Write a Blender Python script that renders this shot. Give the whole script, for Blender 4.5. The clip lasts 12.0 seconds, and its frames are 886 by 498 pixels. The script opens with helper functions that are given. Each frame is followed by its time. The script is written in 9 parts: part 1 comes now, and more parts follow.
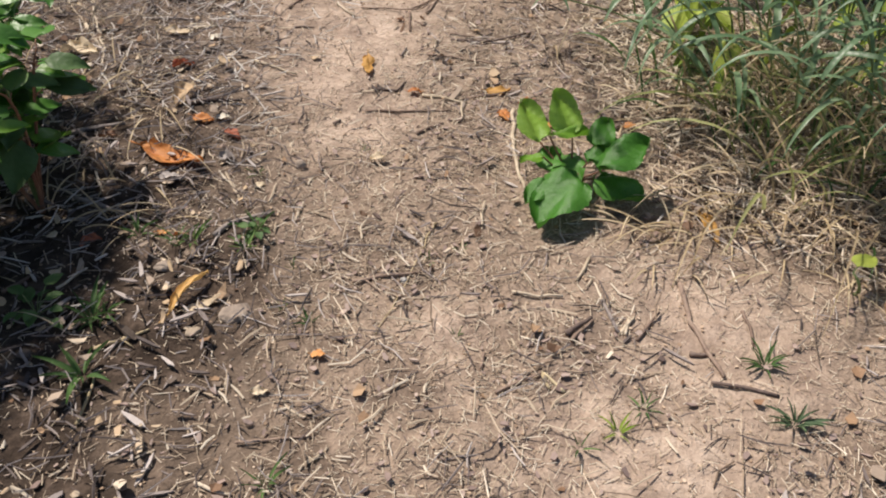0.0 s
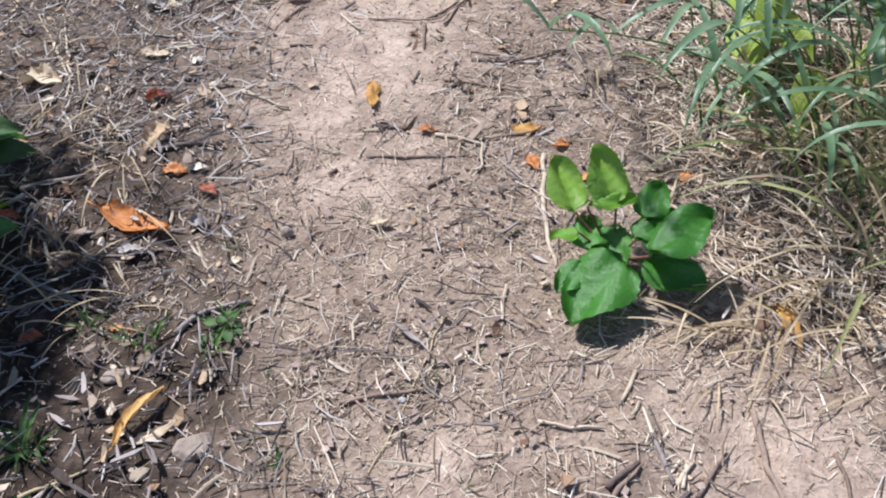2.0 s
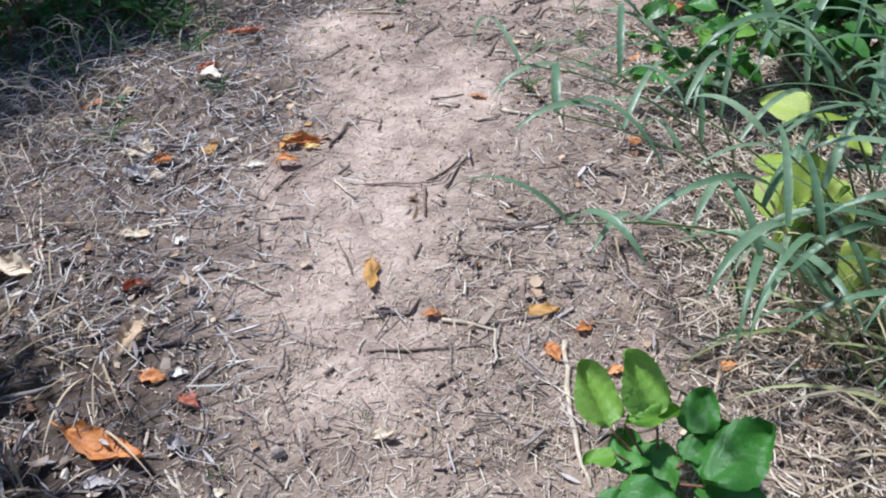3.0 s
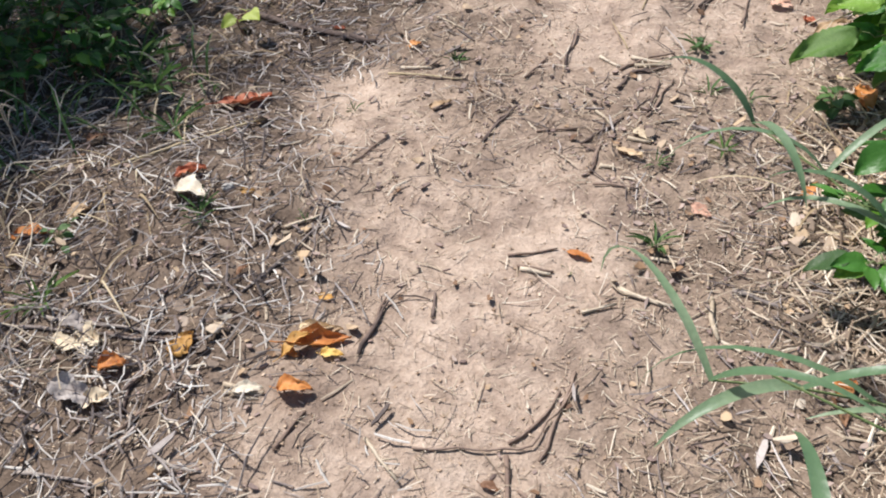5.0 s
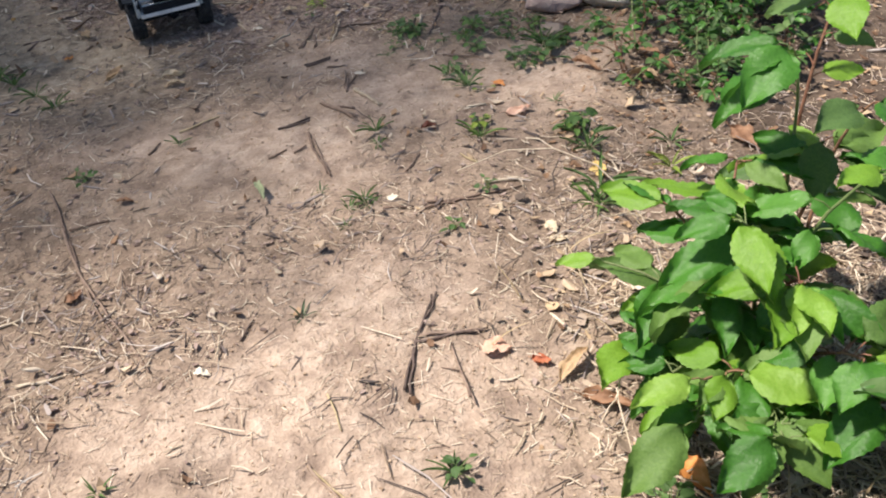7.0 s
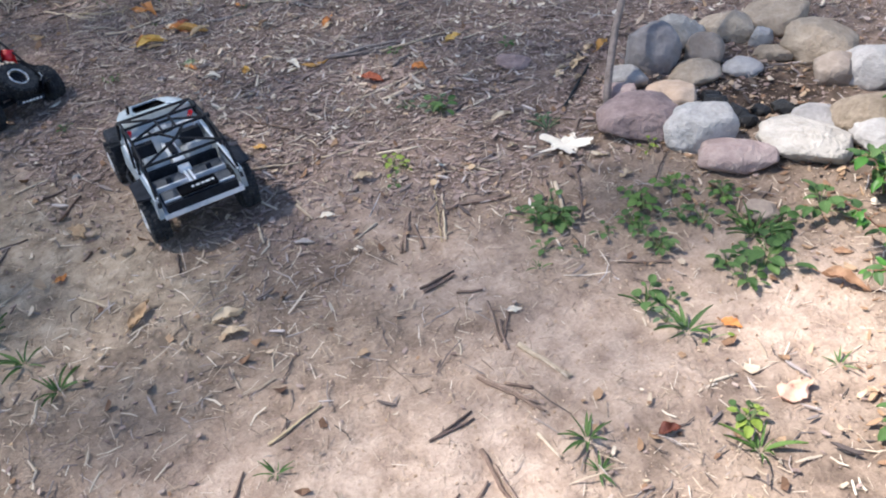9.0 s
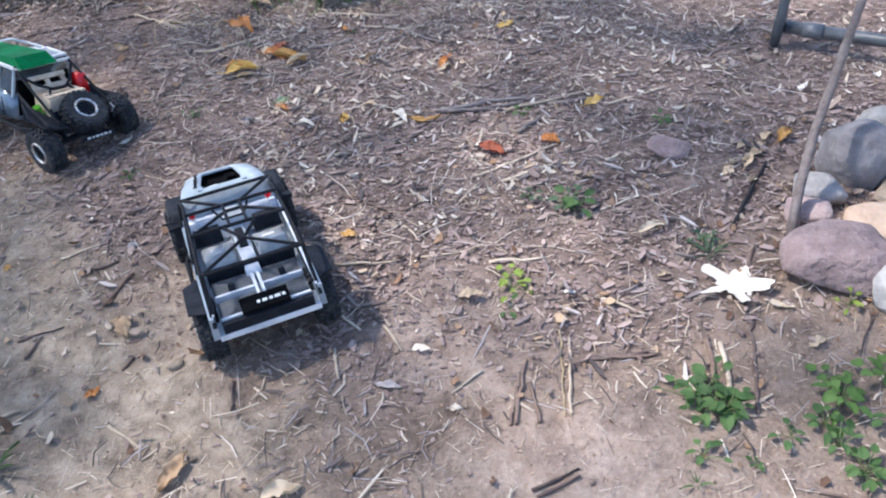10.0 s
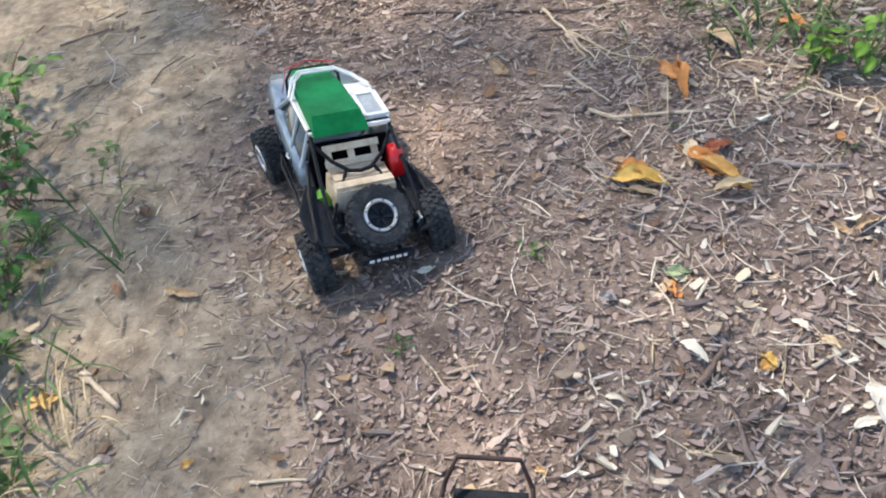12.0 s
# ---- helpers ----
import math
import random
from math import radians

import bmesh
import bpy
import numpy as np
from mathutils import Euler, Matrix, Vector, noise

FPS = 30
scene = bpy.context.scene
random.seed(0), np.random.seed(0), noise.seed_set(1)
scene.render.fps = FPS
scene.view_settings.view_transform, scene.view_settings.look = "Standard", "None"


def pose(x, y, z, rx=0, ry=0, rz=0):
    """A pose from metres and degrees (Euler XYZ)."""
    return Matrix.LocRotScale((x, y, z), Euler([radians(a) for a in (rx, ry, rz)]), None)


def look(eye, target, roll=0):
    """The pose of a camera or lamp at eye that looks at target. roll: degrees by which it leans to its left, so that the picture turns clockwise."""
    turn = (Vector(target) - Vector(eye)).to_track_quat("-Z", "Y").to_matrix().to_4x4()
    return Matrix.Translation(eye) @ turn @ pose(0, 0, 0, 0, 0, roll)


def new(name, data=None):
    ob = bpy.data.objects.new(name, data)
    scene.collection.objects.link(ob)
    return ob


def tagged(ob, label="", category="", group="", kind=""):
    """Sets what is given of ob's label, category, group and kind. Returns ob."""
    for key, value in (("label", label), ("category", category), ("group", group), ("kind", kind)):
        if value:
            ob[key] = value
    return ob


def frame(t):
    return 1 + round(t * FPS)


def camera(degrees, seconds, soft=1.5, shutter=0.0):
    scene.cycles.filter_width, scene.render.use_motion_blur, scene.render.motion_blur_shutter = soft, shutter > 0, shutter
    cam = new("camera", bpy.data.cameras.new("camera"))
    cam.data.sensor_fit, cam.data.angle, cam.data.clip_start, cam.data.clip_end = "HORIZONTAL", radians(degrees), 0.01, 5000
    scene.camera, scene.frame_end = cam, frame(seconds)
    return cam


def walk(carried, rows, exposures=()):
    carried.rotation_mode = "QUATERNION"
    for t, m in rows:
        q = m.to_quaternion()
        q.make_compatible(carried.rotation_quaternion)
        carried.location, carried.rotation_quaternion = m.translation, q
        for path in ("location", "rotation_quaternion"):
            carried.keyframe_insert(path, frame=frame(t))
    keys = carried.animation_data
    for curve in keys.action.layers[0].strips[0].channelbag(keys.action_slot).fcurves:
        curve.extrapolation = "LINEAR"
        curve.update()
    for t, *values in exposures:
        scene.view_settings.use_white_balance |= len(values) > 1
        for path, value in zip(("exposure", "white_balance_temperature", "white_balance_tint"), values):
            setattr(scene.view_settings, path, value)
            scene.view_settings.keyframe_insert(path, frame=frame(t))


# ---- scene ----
cam = camera(56.0, 12.0, 2.0)
PATH = [
    (0, (1.508, -0.259, 0.988), (0.951, 1.135, -0.334), -1.0),
    (0.5, (1.452, -0.089, 0.967), (0.986, 1.316, -0.378), 1.6),
    (1, (1.427, -0.012, 0.954), (0.901, 1.333, -0.43), 0.1),
    (1.5, (1.423, 0.041, 0.946), (0.839, 1.302, -0.493), -2.3),
    (2, (1.417, 0.1, 0.951), (0.794, 1.39, -0.444), -3.9),
    (2.5, (1.406, 0.179, 0.962), (0.742, 1.559, -0.324), -5.2),
    (3, (1.323, 0.313, 0.965), (0.642, 1.747, -0.253), -6.2),
    (3.2, (1.279, 0.374, 0.954), (0.6, 1.808, -0.263), -6.1),
    (4.8, (0.981, 0.987, 0.958), (0.238, 2.269, -0.386), -7.3),
    (5, (0.918, 1.068, 0.972), (0.217, 2.356, -0.388), -6.7),
    (5.5, (0.804, 1.306, 0.972), (0.23, 2.669, -0.375), -5.4),
    (6, (0.691, 1.569, 1.017), (0.357, 3.078, -0.253), -5.0),
    (6.5, (0.624, 1.753, 1.062), (0.624, 3.335, -0.162), -7.0),
    (6.7, (0.607, 1.817, 1.057), (0.742, 3.403, -0.154), -7.0),
    (8.3, (0.34, 2.699, 1.159), (0.807, 4.163, -0.12), -3.2),
    (8.5, (0.316, 2.792, 1.153), (0.783, 4.267, -0.115), -3.9),
    (9, (0.351, 3.044, 1.149), (0.747, 4.555, -0.1), -7.2),
    (9.5, (0.408, 3.328, 1.139), (0.756, 4.888, -0.062), -6.9),
    (10, (0.44, 3.588, 1.143), (0.62, 5.115, -0.136), -6.0),
    (10.5, (0.531, 3.853, 1.106), (0.398, 5.257, -0.312), -10.3),
    (11, (0.478, 4.17, 1.101), (0.202, 5.487, -0.379), -10.0),
    (11.5, (0.431, 4.491, 1.105), (-0.099, 5.817, -0.295), -10.1),
    (12, (0.453, 4.755, 1.06), (-0.315, 5.967, -0.333), -14.2),
]
EXPOSURE = [
    (0, 0.46, 6700, 12), (0.7, 0.53, 5850, 12), (1.5, 0.66, 5700, 13), (2.5, 0.70, 5450, 11), (3.2, 0.65, 5260, 11), (4.8, 0.66, 5850, 11), (5.5, 0.53, 6700, 10), (6.0, 0.58, 6650, 9), (6.7, 0.8, 6700, 11),
    (8.3, 1.42, 6000, 13), (9, 1.76, 6200, 13), (9.5, 2.1, 6250, 15), (10.0, 2.16, 6000, 15), (10.5, 2.31, 6350, 13), (11.0, 2.34, 7000, 10), (11.5, 2.26, 7100, 11), (12, 2.46, 6900, 10),
]
walk(cam, [(t, look(eye, target, roll)) for t, eye, target, roll in PATH], EXPOSURE)

# ---- world, sun, exposure ----
world = bpy.data.worlds.new("sky")
scene.world = world
world.use_nodes = True
wn = world.node_tree
sky = wn.nodes.new("ShaderNodeTexSky")
sky.sky_type, sky.sun_disc = "NISHITA", False
sky.sun_elevation, sky.sun_rotation = radians(58), radians(-70)
wn.links.new(sky.outputs[0], wn.nodes["Background"].inputs[0])
wn.nodes["Background"].inputs[1].default_value = 0.068
sun = new("sun", bpy.data.lights.new("sun", "SUN"))
sun.data.energy, sun.data.angle, sun.data.color = 4.3, radians(4), (1.0, 0.93, 0.84)
sun.matrix_world = look((-5.0, 1.8, 8.5), (0, 0, 0))


# ---- materials ----
def mat(name, colours, scale=40.0, rough=0.85, metal=0.0, bump=0.3, fine=4.0, spread=0.0, gloss=0.3, by="", trans=0.0):
    """Colours mixed by two scales of noise; by: 'island' or 'object' adds a random shift along the ramp."""
    m = bpy.data.materials.new(name)
    m.use_nodes = True
    t = m.node_tree
    N, K = t.nodes, t.links
    b = N["Principled BSDF"]
    b.inputs["Roughness"].default_value, b.inputs["Metallic"].default_value = rough, metal
    b.inputs["Specular IOR Level"].default_value = gloss
    co = N.new("ShaderNodeTexCoord")
    n1, n2 = N.new("ShaderNodeTexNoise"), N.new("ShaderNodeTexNoise")
    n1.inputs["Scale"].default_value, n1.inputs["Detail"].default_value = scale, 4
    n2.inputs["Scale"].default_value, n2.inputs["Detail"].default_value = scale * fine, 3
    for n in (n1, n2):
        K.new(co.outputs["Object"], n.inputs["Vector"])
    mix = N.new("ShaderNodeMath")
    mix.operation = "MULTIPLY_ADD"
    mix.inputs[1].default_value = 0.4
    K.new(n2.outputs[0], mix.inputs[0])
    low = N.new("ShaderNodeMath")
    low.operation = "MULTIPLY_ADD"
    low.inputs[1].default_value, low.inputs[2].default_value = 1.2, -0.3
    K.new(n1.outputs[0], low.inputs[0])
    K.new(low.outputs[0], mix.inputs[2])
    last = mix.outputs[0]
    if by:
        if by == "island":
            g = N.new("ShaderNodeNewGeometry")
            r = g.outputs["Random Per Island"]
        else:
            g = N.new("ShaderNodeObjectInfo")
            r = g.outputs["Random"]
        a = N.new("ShaderNodeMix")
        a.inputs[0].default_value = spread
        K.new(last, a.inputs[2])
        K.new(r, a.inputs[3])
        last = a.outputs[0]
    ramp = N.new("ShaderNodeValToRGB")
    e = ramp.color_ramp.elements
    while len(e) < len(colours):
        e.new(0.5)
    for i, c in enumerate(colours):
        lo, hi = (0.25, 0.75) if not by else (0.25 * (1 - spread), 1 - 0.25 * (1 - spread))
        e[i].position = lo + (hi - lo) * i / max(1, len(colours) - 1)
        e[i].color = (*c, 1)
    K.new(last, ramp.inputs[0])
    K.new(ramp.outputs[0], b.inputs["Base Color"])
    if bump:
        bp = N.new("ShaderNodeBump")
        bp.inputs["Strength"].default_value, bp.inputs["Distance"].default_value = bump, 0.3 / scale
        K.new(mix.outputs[0], bp.inputs["Height"])
        K.new(bp.outputs[0], b.inputs["Normal"])
    if trans:
        tr = N.new("ShaderNodeBsdfTranslucent")
        K.new(ramp.outputs[0], tr.inputs["Color"])
        ms = N.new("ShaderNodeMixShader")
        ms.inputs[0].default_value = trans
        K.new(b.outputs[0], ms.inputs[1])
        K.new(tr.outputs[0], ms.inputs[2])
        K.new(ms.outputs[0], N["Material Output"].inputs["Surface"])
    return m


def mixed(a, b, f):
    return tuple(p + (q - p) * f for p, q in zip(a, b))


STRAW = mat("straw", [(0.10, 0.070, 0.050), (0.25, 0.184, 0.130), (0.42, 0.325, 0.235), (0.60, 0.495, 0.375), (0.80, 0.715, 0.595)], 60, 0.75, by="island", spread=0.8)
GREY_TWIG = mat("grey_twig", [(0.045, 0.036, 0.034), (0.15, 0.12, 0.11), (0.32, 0.272, 0.25), (0.60, 0.54, 0.50)], 60, 0.85, by="island", spread=0.8)
CHIP = mat("bark_chip", [(0.13, 0.09, 0.077), (0.24, 0.174, 0.15), (0.31, 0.232, 0.20), (0.37, 0.283, 0.243), (0.48, 0.385, 0.32)], 50, 0.85, by="island", spread=0.7)
CRUMB = mat("soil_crumb", [(0.20, 0.138, 0.094), (0.36, 0.258, 0.178), (0.50, 0.375, 0.27), (0.62, 0.50, 0.385)], 60, 0.95, by="island", spread=0.7)
PALE = mat("pale_husk", [(0.30, 0.23, 0.165), (0.50, 0.41, 0.305), (0.70, 0.62, 0.50)], 60, 0.7, by="island", spread=0.8)
BLEACHED = mat("bleached_straw", [(0.20, 0.17, 0.15), (0.42, 0.37, 0.33), (0.62, 0.57, 0.51), (0.80, 0.76, 0.70)], 60, 0.75, by="island", spread=0.8)
STRAW_PALE = mat("pale_straw", [(0.22, 0.165, 0.125), (0.44, 0.36, 0.28), (0.64, 0.555, 0.45), (0.80, 0.73, 0.62)], 60, 0.75, by="island", spread=0.8)
LEAF_SCRAP = mat("leaf_scraps", [(0.10, 0.075, 0.06), (0.24, 0.18, 0.135), (0.38, 0.30, 0.235), (0.50, 0.36, 0.22), (0.60, 0.53, 0.44)], 60, 0.75, by="island", spread=0.85)
CREAM_BITS = mat("cream_leaf_bits", [(0.40, 0.31, 0.23), (0.62, 0.53, 0.41), (0.82, 0.76, 0.65)], 60, 0.7, by="island", spread=0.8)
DRY_LEAF = mat("dry_leaf_bits", [(0.10, 0.055, 0.035), (0.24, 0.14, 0.08), (0.36, 0.235, 0.14), (0.48, 0.36, 0.24)], 60, 0.7, by="island", spread=0.85)
GREEN_BIT = mat("small_green_leaf", [(0.04, 0.085, 0.025), (0.07, 0.15, 0.035), (0.12, 0.22, 0.05)], 60, 0.5, by="island", spread=0.8, trans=0.25)


# ---- mesh helpers ----
def link(name, bm, material, parent=None, smooth=False):
    me = bpy.data.meshes.new(name)
    bmesh.ops.recalc_face_normals(bm, faces=bm.faces)
    bm.to_mesh(me)
    bm.free()
    if smooth:
        me.shade_smooth()
    me.materials.append(material)
    ob = new(name, me)
    ob.parent = parent
    return ob


def part(name, bm, material, parent, label="", smooth=False):
    ob = link(name, bm, material, parent, smooth)
    if label:
        ob["label"] = label
    return ob


def stuff(name, verts, faces, material, label, category):
    me = bpy.data.meshes.new(name)
    me.from_pydata(verts, [], faces)
    me.materials.append(material)
    return tagged(new(name, me), label, category, kind="stuff")


def box(sx, sy, sz, at=(0, 0, 0), bevel=0.0, top=(1, 1), shift=0.0, segs=2, bm=None, turn=None):
    """A box standing centred on 'at' in x, y with its foot at at.z; top scales its upper face, shift slides it along y."""
    bm = bm or bmesh.new()
    vs = []
    for k, (kx, ky, dy) in enumerate(((1, 1, 0), (*top, shift))):
        for x, y in ((-1, -1), (1, -1), (1, 1), (-1, 1)):
            p = Vector((x * sx / 2 * kx, y * sy / 2 * ky + dy, sz * k))
            vs.append(bm.verts.new((turn @ p if turn else p) + Vector(at)))
    fs = [bm.faces.new([vs[i] for i in f]) for f in ((3, 2, 1, 0), (4, 5, 6, 7), (0, 1, 5, 4), (1, 2, 6, 5), (2, 3, 7, 6), (3, 0, 4, 7))]
    if bevel:
        bmesh.ops.bevel(bm, geom=list({e for f in fs for e in f.edges}), offset=bevel, segments=segs, affect="EDGES", profile=0.6)
    return bm


def tube(points, r, segs=8, bm=None, taper=1.0, flat=1.0):
    """A round bar along the points, closed at both ends; taper: the last radius over the first."""
    bm = bm or bmesh.new()
    pts = [Vector(p) for p in points]
    rings = []
    up = Vector((0, 0, 1))
    for i, p in enumerate(pts):
        d = (pts[min(i + 1, len(pts) - 1)] - pts[max(i - 1, 0)]).normalized()
        side = d.cross(up)
        if side.length < 0.05:
            side = d.cross(Vector((1, 0, 0)))
        side.normalize()
        over = side.cross(d)
        q = r * (1 + (taper - 1) * i / max(1, len(pts) - 1))
        rings.append([bm.verts.new(p + side * math.cos(a) * q + over * math.sin(a) * q * flat) for a in (2 * math.pi * k / segs for k in range(segs))])
    for a, b in zip(rings, rings[1:]):
        for k in range(segs):
            bm.faces.new((a[k], a[(k + 1) % segs], b[(k + 1) % segs], b[k]))
    bm.faces.new(rings[0][::-1])
    bm.faces.new(rings[-1])
    return bm


def lathe(profile, segs=40, bm=None):
    """Turns (radius, x) points round the x axis; a closed ring profile."""
    bm = bm or bmesh.new()
    rings = [[bm.verts.new((x, r * math.cos(a), r * math.sin(a))) for r, x in profile] for a in (2 * math.pi * k / segs for k in range(segs))]
    n = len(profile)
    for i in range(segs):
        a, b = rings[i], rings[(i + 1) % segs]
        for k in range(n):
            bm.faces.new((a[k], a[(k + 1) % n], b[(k + 1) % n], b[k]))
    return bm


def prism(outline, z0, z1, bm=None, bevel=0.0):
    """An outline in x, y drawn up from z0 to z1."""
    bm = bm or bmesh.new()
    lo = [bm.verts.new((x, y, z0)) for x, y in outline]
    hi = [bm.verts.new((x, y, z1)) for x, y in outline]
    n = len(lo)
    fs = [bm.faces.new(lo[::-1]), bm.faces.new(hi)]
    fs += [bm.faces.new((lo[i], lo[(i + 1) % n], hi[(i + 1) % n], hi[i])) for i in range(n)]
    if bevel:
        bmesh.ops.bevel(bm, geom=list({e for e in fs[1].edges}), offset=bevel, segments=2, affect="EDGES", profile=0.6)
    return bm


# ---- ground ----
def lattice(seed):
    return np.random.RandomState(seed).rand(256, 256)


LATTICES = [lattice(s) for s in range(11, 17)]


def rough(x, y, scale, k=0):
    """Smooth random heights from 0 to 1, scale bumps a metre."""
    g = LATTICES[k]
    x, y = np.asarray(x, float) * scale + 61.3, np.asarray(y, float) * scale + 37.7
    i, j = np.floor(x).astype(int), np.floor(y).astype(int)
    u, v = x - i, y - j
    u, v = u * u * (3 - 2 * u), v * v * (3 - 2 * v)
    i, j, i1, j1 = i % 256, j % 256, (i + 1) % 256, (j + 1) % 256
    return (g[i, j] * (1 - u) + g[i1, j] * u) * (1 - v) + (g[i, j1] * (1 - u) + g[i1, j1] * u) * v


def height(x, y):
    near = np.exp(-((np.asarray(x) - 0.6) ** 2 + (np.asarray(y) - 3.2) ** 2) / 400)
    z = (rough(x, y, 2.2) - 0.5) * 0.030 + (rough(x, y, 7, 1) - 0.5) * 0.014 + (rough(x, y, 24, 2) - 0.5) * 0.009 + (rough(x, y, 55, 3) - 0.5) * 0.005
    return z * near + (1 - near) * (rough(x, y, 0.05, 4) - 0.5) * 1.5


BARE = [(1.51, 0.76, 0.13), (1.63, 0.7, 0.12), (1.49, 0.43, 0.15), (0.57, 1.48, 0.22), (1.17, 0.58, 0.07), (0.54, 1.8, 0.18), (0.56, 1.47, 0.15),
        (0.55, 1.28, 0.12), (0.76, 1.12, 0.15), (0.55, 1.88, 0.2), (0.3, 2.07, 0.15), (0.55, 2.06, 0.15), (0.62, 1.72, 0.16), (0.11, 2.36, 0.14), (0.53, 2.16, 0.14),
        (0.6, 1.96, 0.16), (0.52, 3.09, 0.22), (0.36, 2.96, 0.2), (0.63, 3.25, 0.15)]
BARE_FAR = [(0.22, 2.93, 0.15), (0.53, 2.8, 0.2), (-0.16, 4.57, 0.15), (0.12, 4.0, 0.12), (0.38, 3.86, 0.22), (0.61, 3.8, 0.2), (0.87, 4.07, 0.24), (1.15, 4.0, 0.2), (1.28, 3.94, 0.16), (0.75, 4.38, 0.14),
            (-0.07, 4.77, 0.2), (-0.47, 5.34, 0.2), (-0.33, 4.89, 0.18), (0.03, 4.84, 0.15), (0.56, 4.71, 0.12), (-1.28, 6.12, 0.2), (-1.01, 5.85, 0.2),
            (-0.57, 5.55, 0.22), (-0.68, 5.38, 0.2), (-0.45, 5.24, 0.2), (0.76, 2.72, 0.13), (0.80, 2.92, 0.12), (0.72, 3.18, 0.14)]


def bare(x, y):
    """How bare the soil lies, 0 to 1: trodden patches along the trail."""
    x, y = np.asarray(x, float), np.asarray(y, float)
    wx, wy = x + (rough(x, y, 6, 4) - 0.5) * 0.16, y + (rough(x, y, 6, 5) - 0.5) * 0.16
    s = np.zeros_like(x)
    for px, py, r in BARE + BARE_FAR:
        s = np.maximum(s, np.exp(-((wx - px) ** 2 + (wy - py) ** 2) / (r * 1.15) ** 2))
    # pale sand fades with y, so the shaded far end is dimmed by colour
    return s * np.interp(y, [4.2, 5.0, 5.4], [1, 0.55, 0.35])


def around(x, y):
    """1 near the trail, fading to 0 a few metres off."""
    return np.clip((3.4 - np.abs(x - 0.3)) / 1.6, 0, 1) * np.clip((9.0 - y) / 1.6, 0, 1) * np.clip((y + 2.5) / 1.6, 0, 1)


def mulched(x, y):
    """Where shredded bark covers the soil: beyond the bend of the trail."""
    x, y = np.asarray(x, float), np.asarray(y, float)
    d = y - 4.55 - 0.35 * np.clip(x - 0.6, 0, 3) * 0.4 + (rough(x, y, 3, 4) - 0.5) * 0.5
    d = np.minimum(d, (x * 0.75 + y * 0.66 - 3.32) * 1.5 + (rough(x, y, 4, 5) - 0.5) * 0.4)
    return np.clip(d / 0.35 + 0.5, 0, 1) * around(x, y)


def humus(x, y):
    """Dark thatchy soil, shade painted in, on the side away from the sun-bleached straw, 0 to 1."""
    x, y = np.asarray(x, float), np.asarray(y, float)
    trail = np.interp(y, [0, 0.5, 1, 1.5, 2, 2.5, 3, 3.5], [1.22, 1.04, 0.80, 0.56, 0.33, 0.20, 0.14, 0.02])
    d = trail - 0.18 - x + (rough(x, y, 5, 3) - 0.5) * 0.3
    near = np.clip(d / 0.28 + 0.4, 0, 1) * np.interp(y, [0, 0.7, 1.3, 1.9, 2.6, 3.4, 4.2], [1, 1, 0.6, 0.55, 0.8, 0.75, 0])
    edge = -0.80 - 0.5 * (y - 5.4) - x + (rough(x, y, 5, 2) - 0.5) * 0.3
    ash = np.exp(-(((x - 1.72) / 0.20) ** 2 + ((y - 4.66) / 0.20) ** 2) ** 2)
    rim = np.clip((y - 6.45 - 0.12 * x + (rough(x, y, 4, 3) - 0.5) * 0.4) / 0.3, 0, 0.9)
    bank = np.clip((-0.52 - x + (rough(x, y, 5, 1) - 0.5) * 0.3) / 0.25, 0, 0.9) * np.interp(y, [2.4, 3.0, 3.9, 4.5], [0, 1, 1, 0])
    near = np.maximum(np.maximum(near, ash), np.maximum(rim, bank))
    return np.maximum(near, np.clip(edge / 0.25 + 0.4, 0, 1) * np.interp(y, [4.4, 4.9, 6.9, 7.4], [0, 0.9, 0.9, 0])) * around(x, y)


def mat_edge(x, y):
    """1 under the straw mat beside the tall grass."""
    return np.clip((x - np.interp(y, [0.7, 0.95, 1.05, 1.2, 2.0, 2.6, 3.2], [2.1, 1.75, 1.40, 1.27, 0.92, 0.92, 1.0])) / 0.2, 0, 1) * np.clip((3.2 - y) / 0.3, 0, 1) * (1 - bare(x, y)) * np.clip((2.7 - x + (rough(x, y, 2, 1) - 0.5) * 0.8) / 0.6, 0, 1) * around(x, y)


def shaded_soil(x, y):
    """All the dark soil, shade painted in: loam, the ground below the straw mat, and the undergrowth's litter by the
    stone ring.
    """
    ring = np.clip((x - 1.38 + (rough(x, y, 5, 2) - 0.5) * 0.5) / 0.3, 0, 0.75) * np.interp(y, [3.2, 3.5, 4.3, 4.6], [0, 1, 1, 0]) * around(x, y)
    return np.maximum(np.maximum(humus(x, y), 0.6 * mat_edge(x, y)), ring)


def olive_shade(x, y):
    """Grey-olive shade painted as soil colour on one side of the trail's trodden end, 0 to 1."""
    side = np.clip((0.30 - x - 0.30 * (y - 5.0) + (rough(x, y, 5, 5) - 0.5) * 0.3) / 0.3, 0, 1)
    return 0.85 * side * np.interp(y, [4.1, 4.6, 6.6, 7.2], [0, 1, 1, 0]) * (1 - mulched(x, y)) * around(x, y)


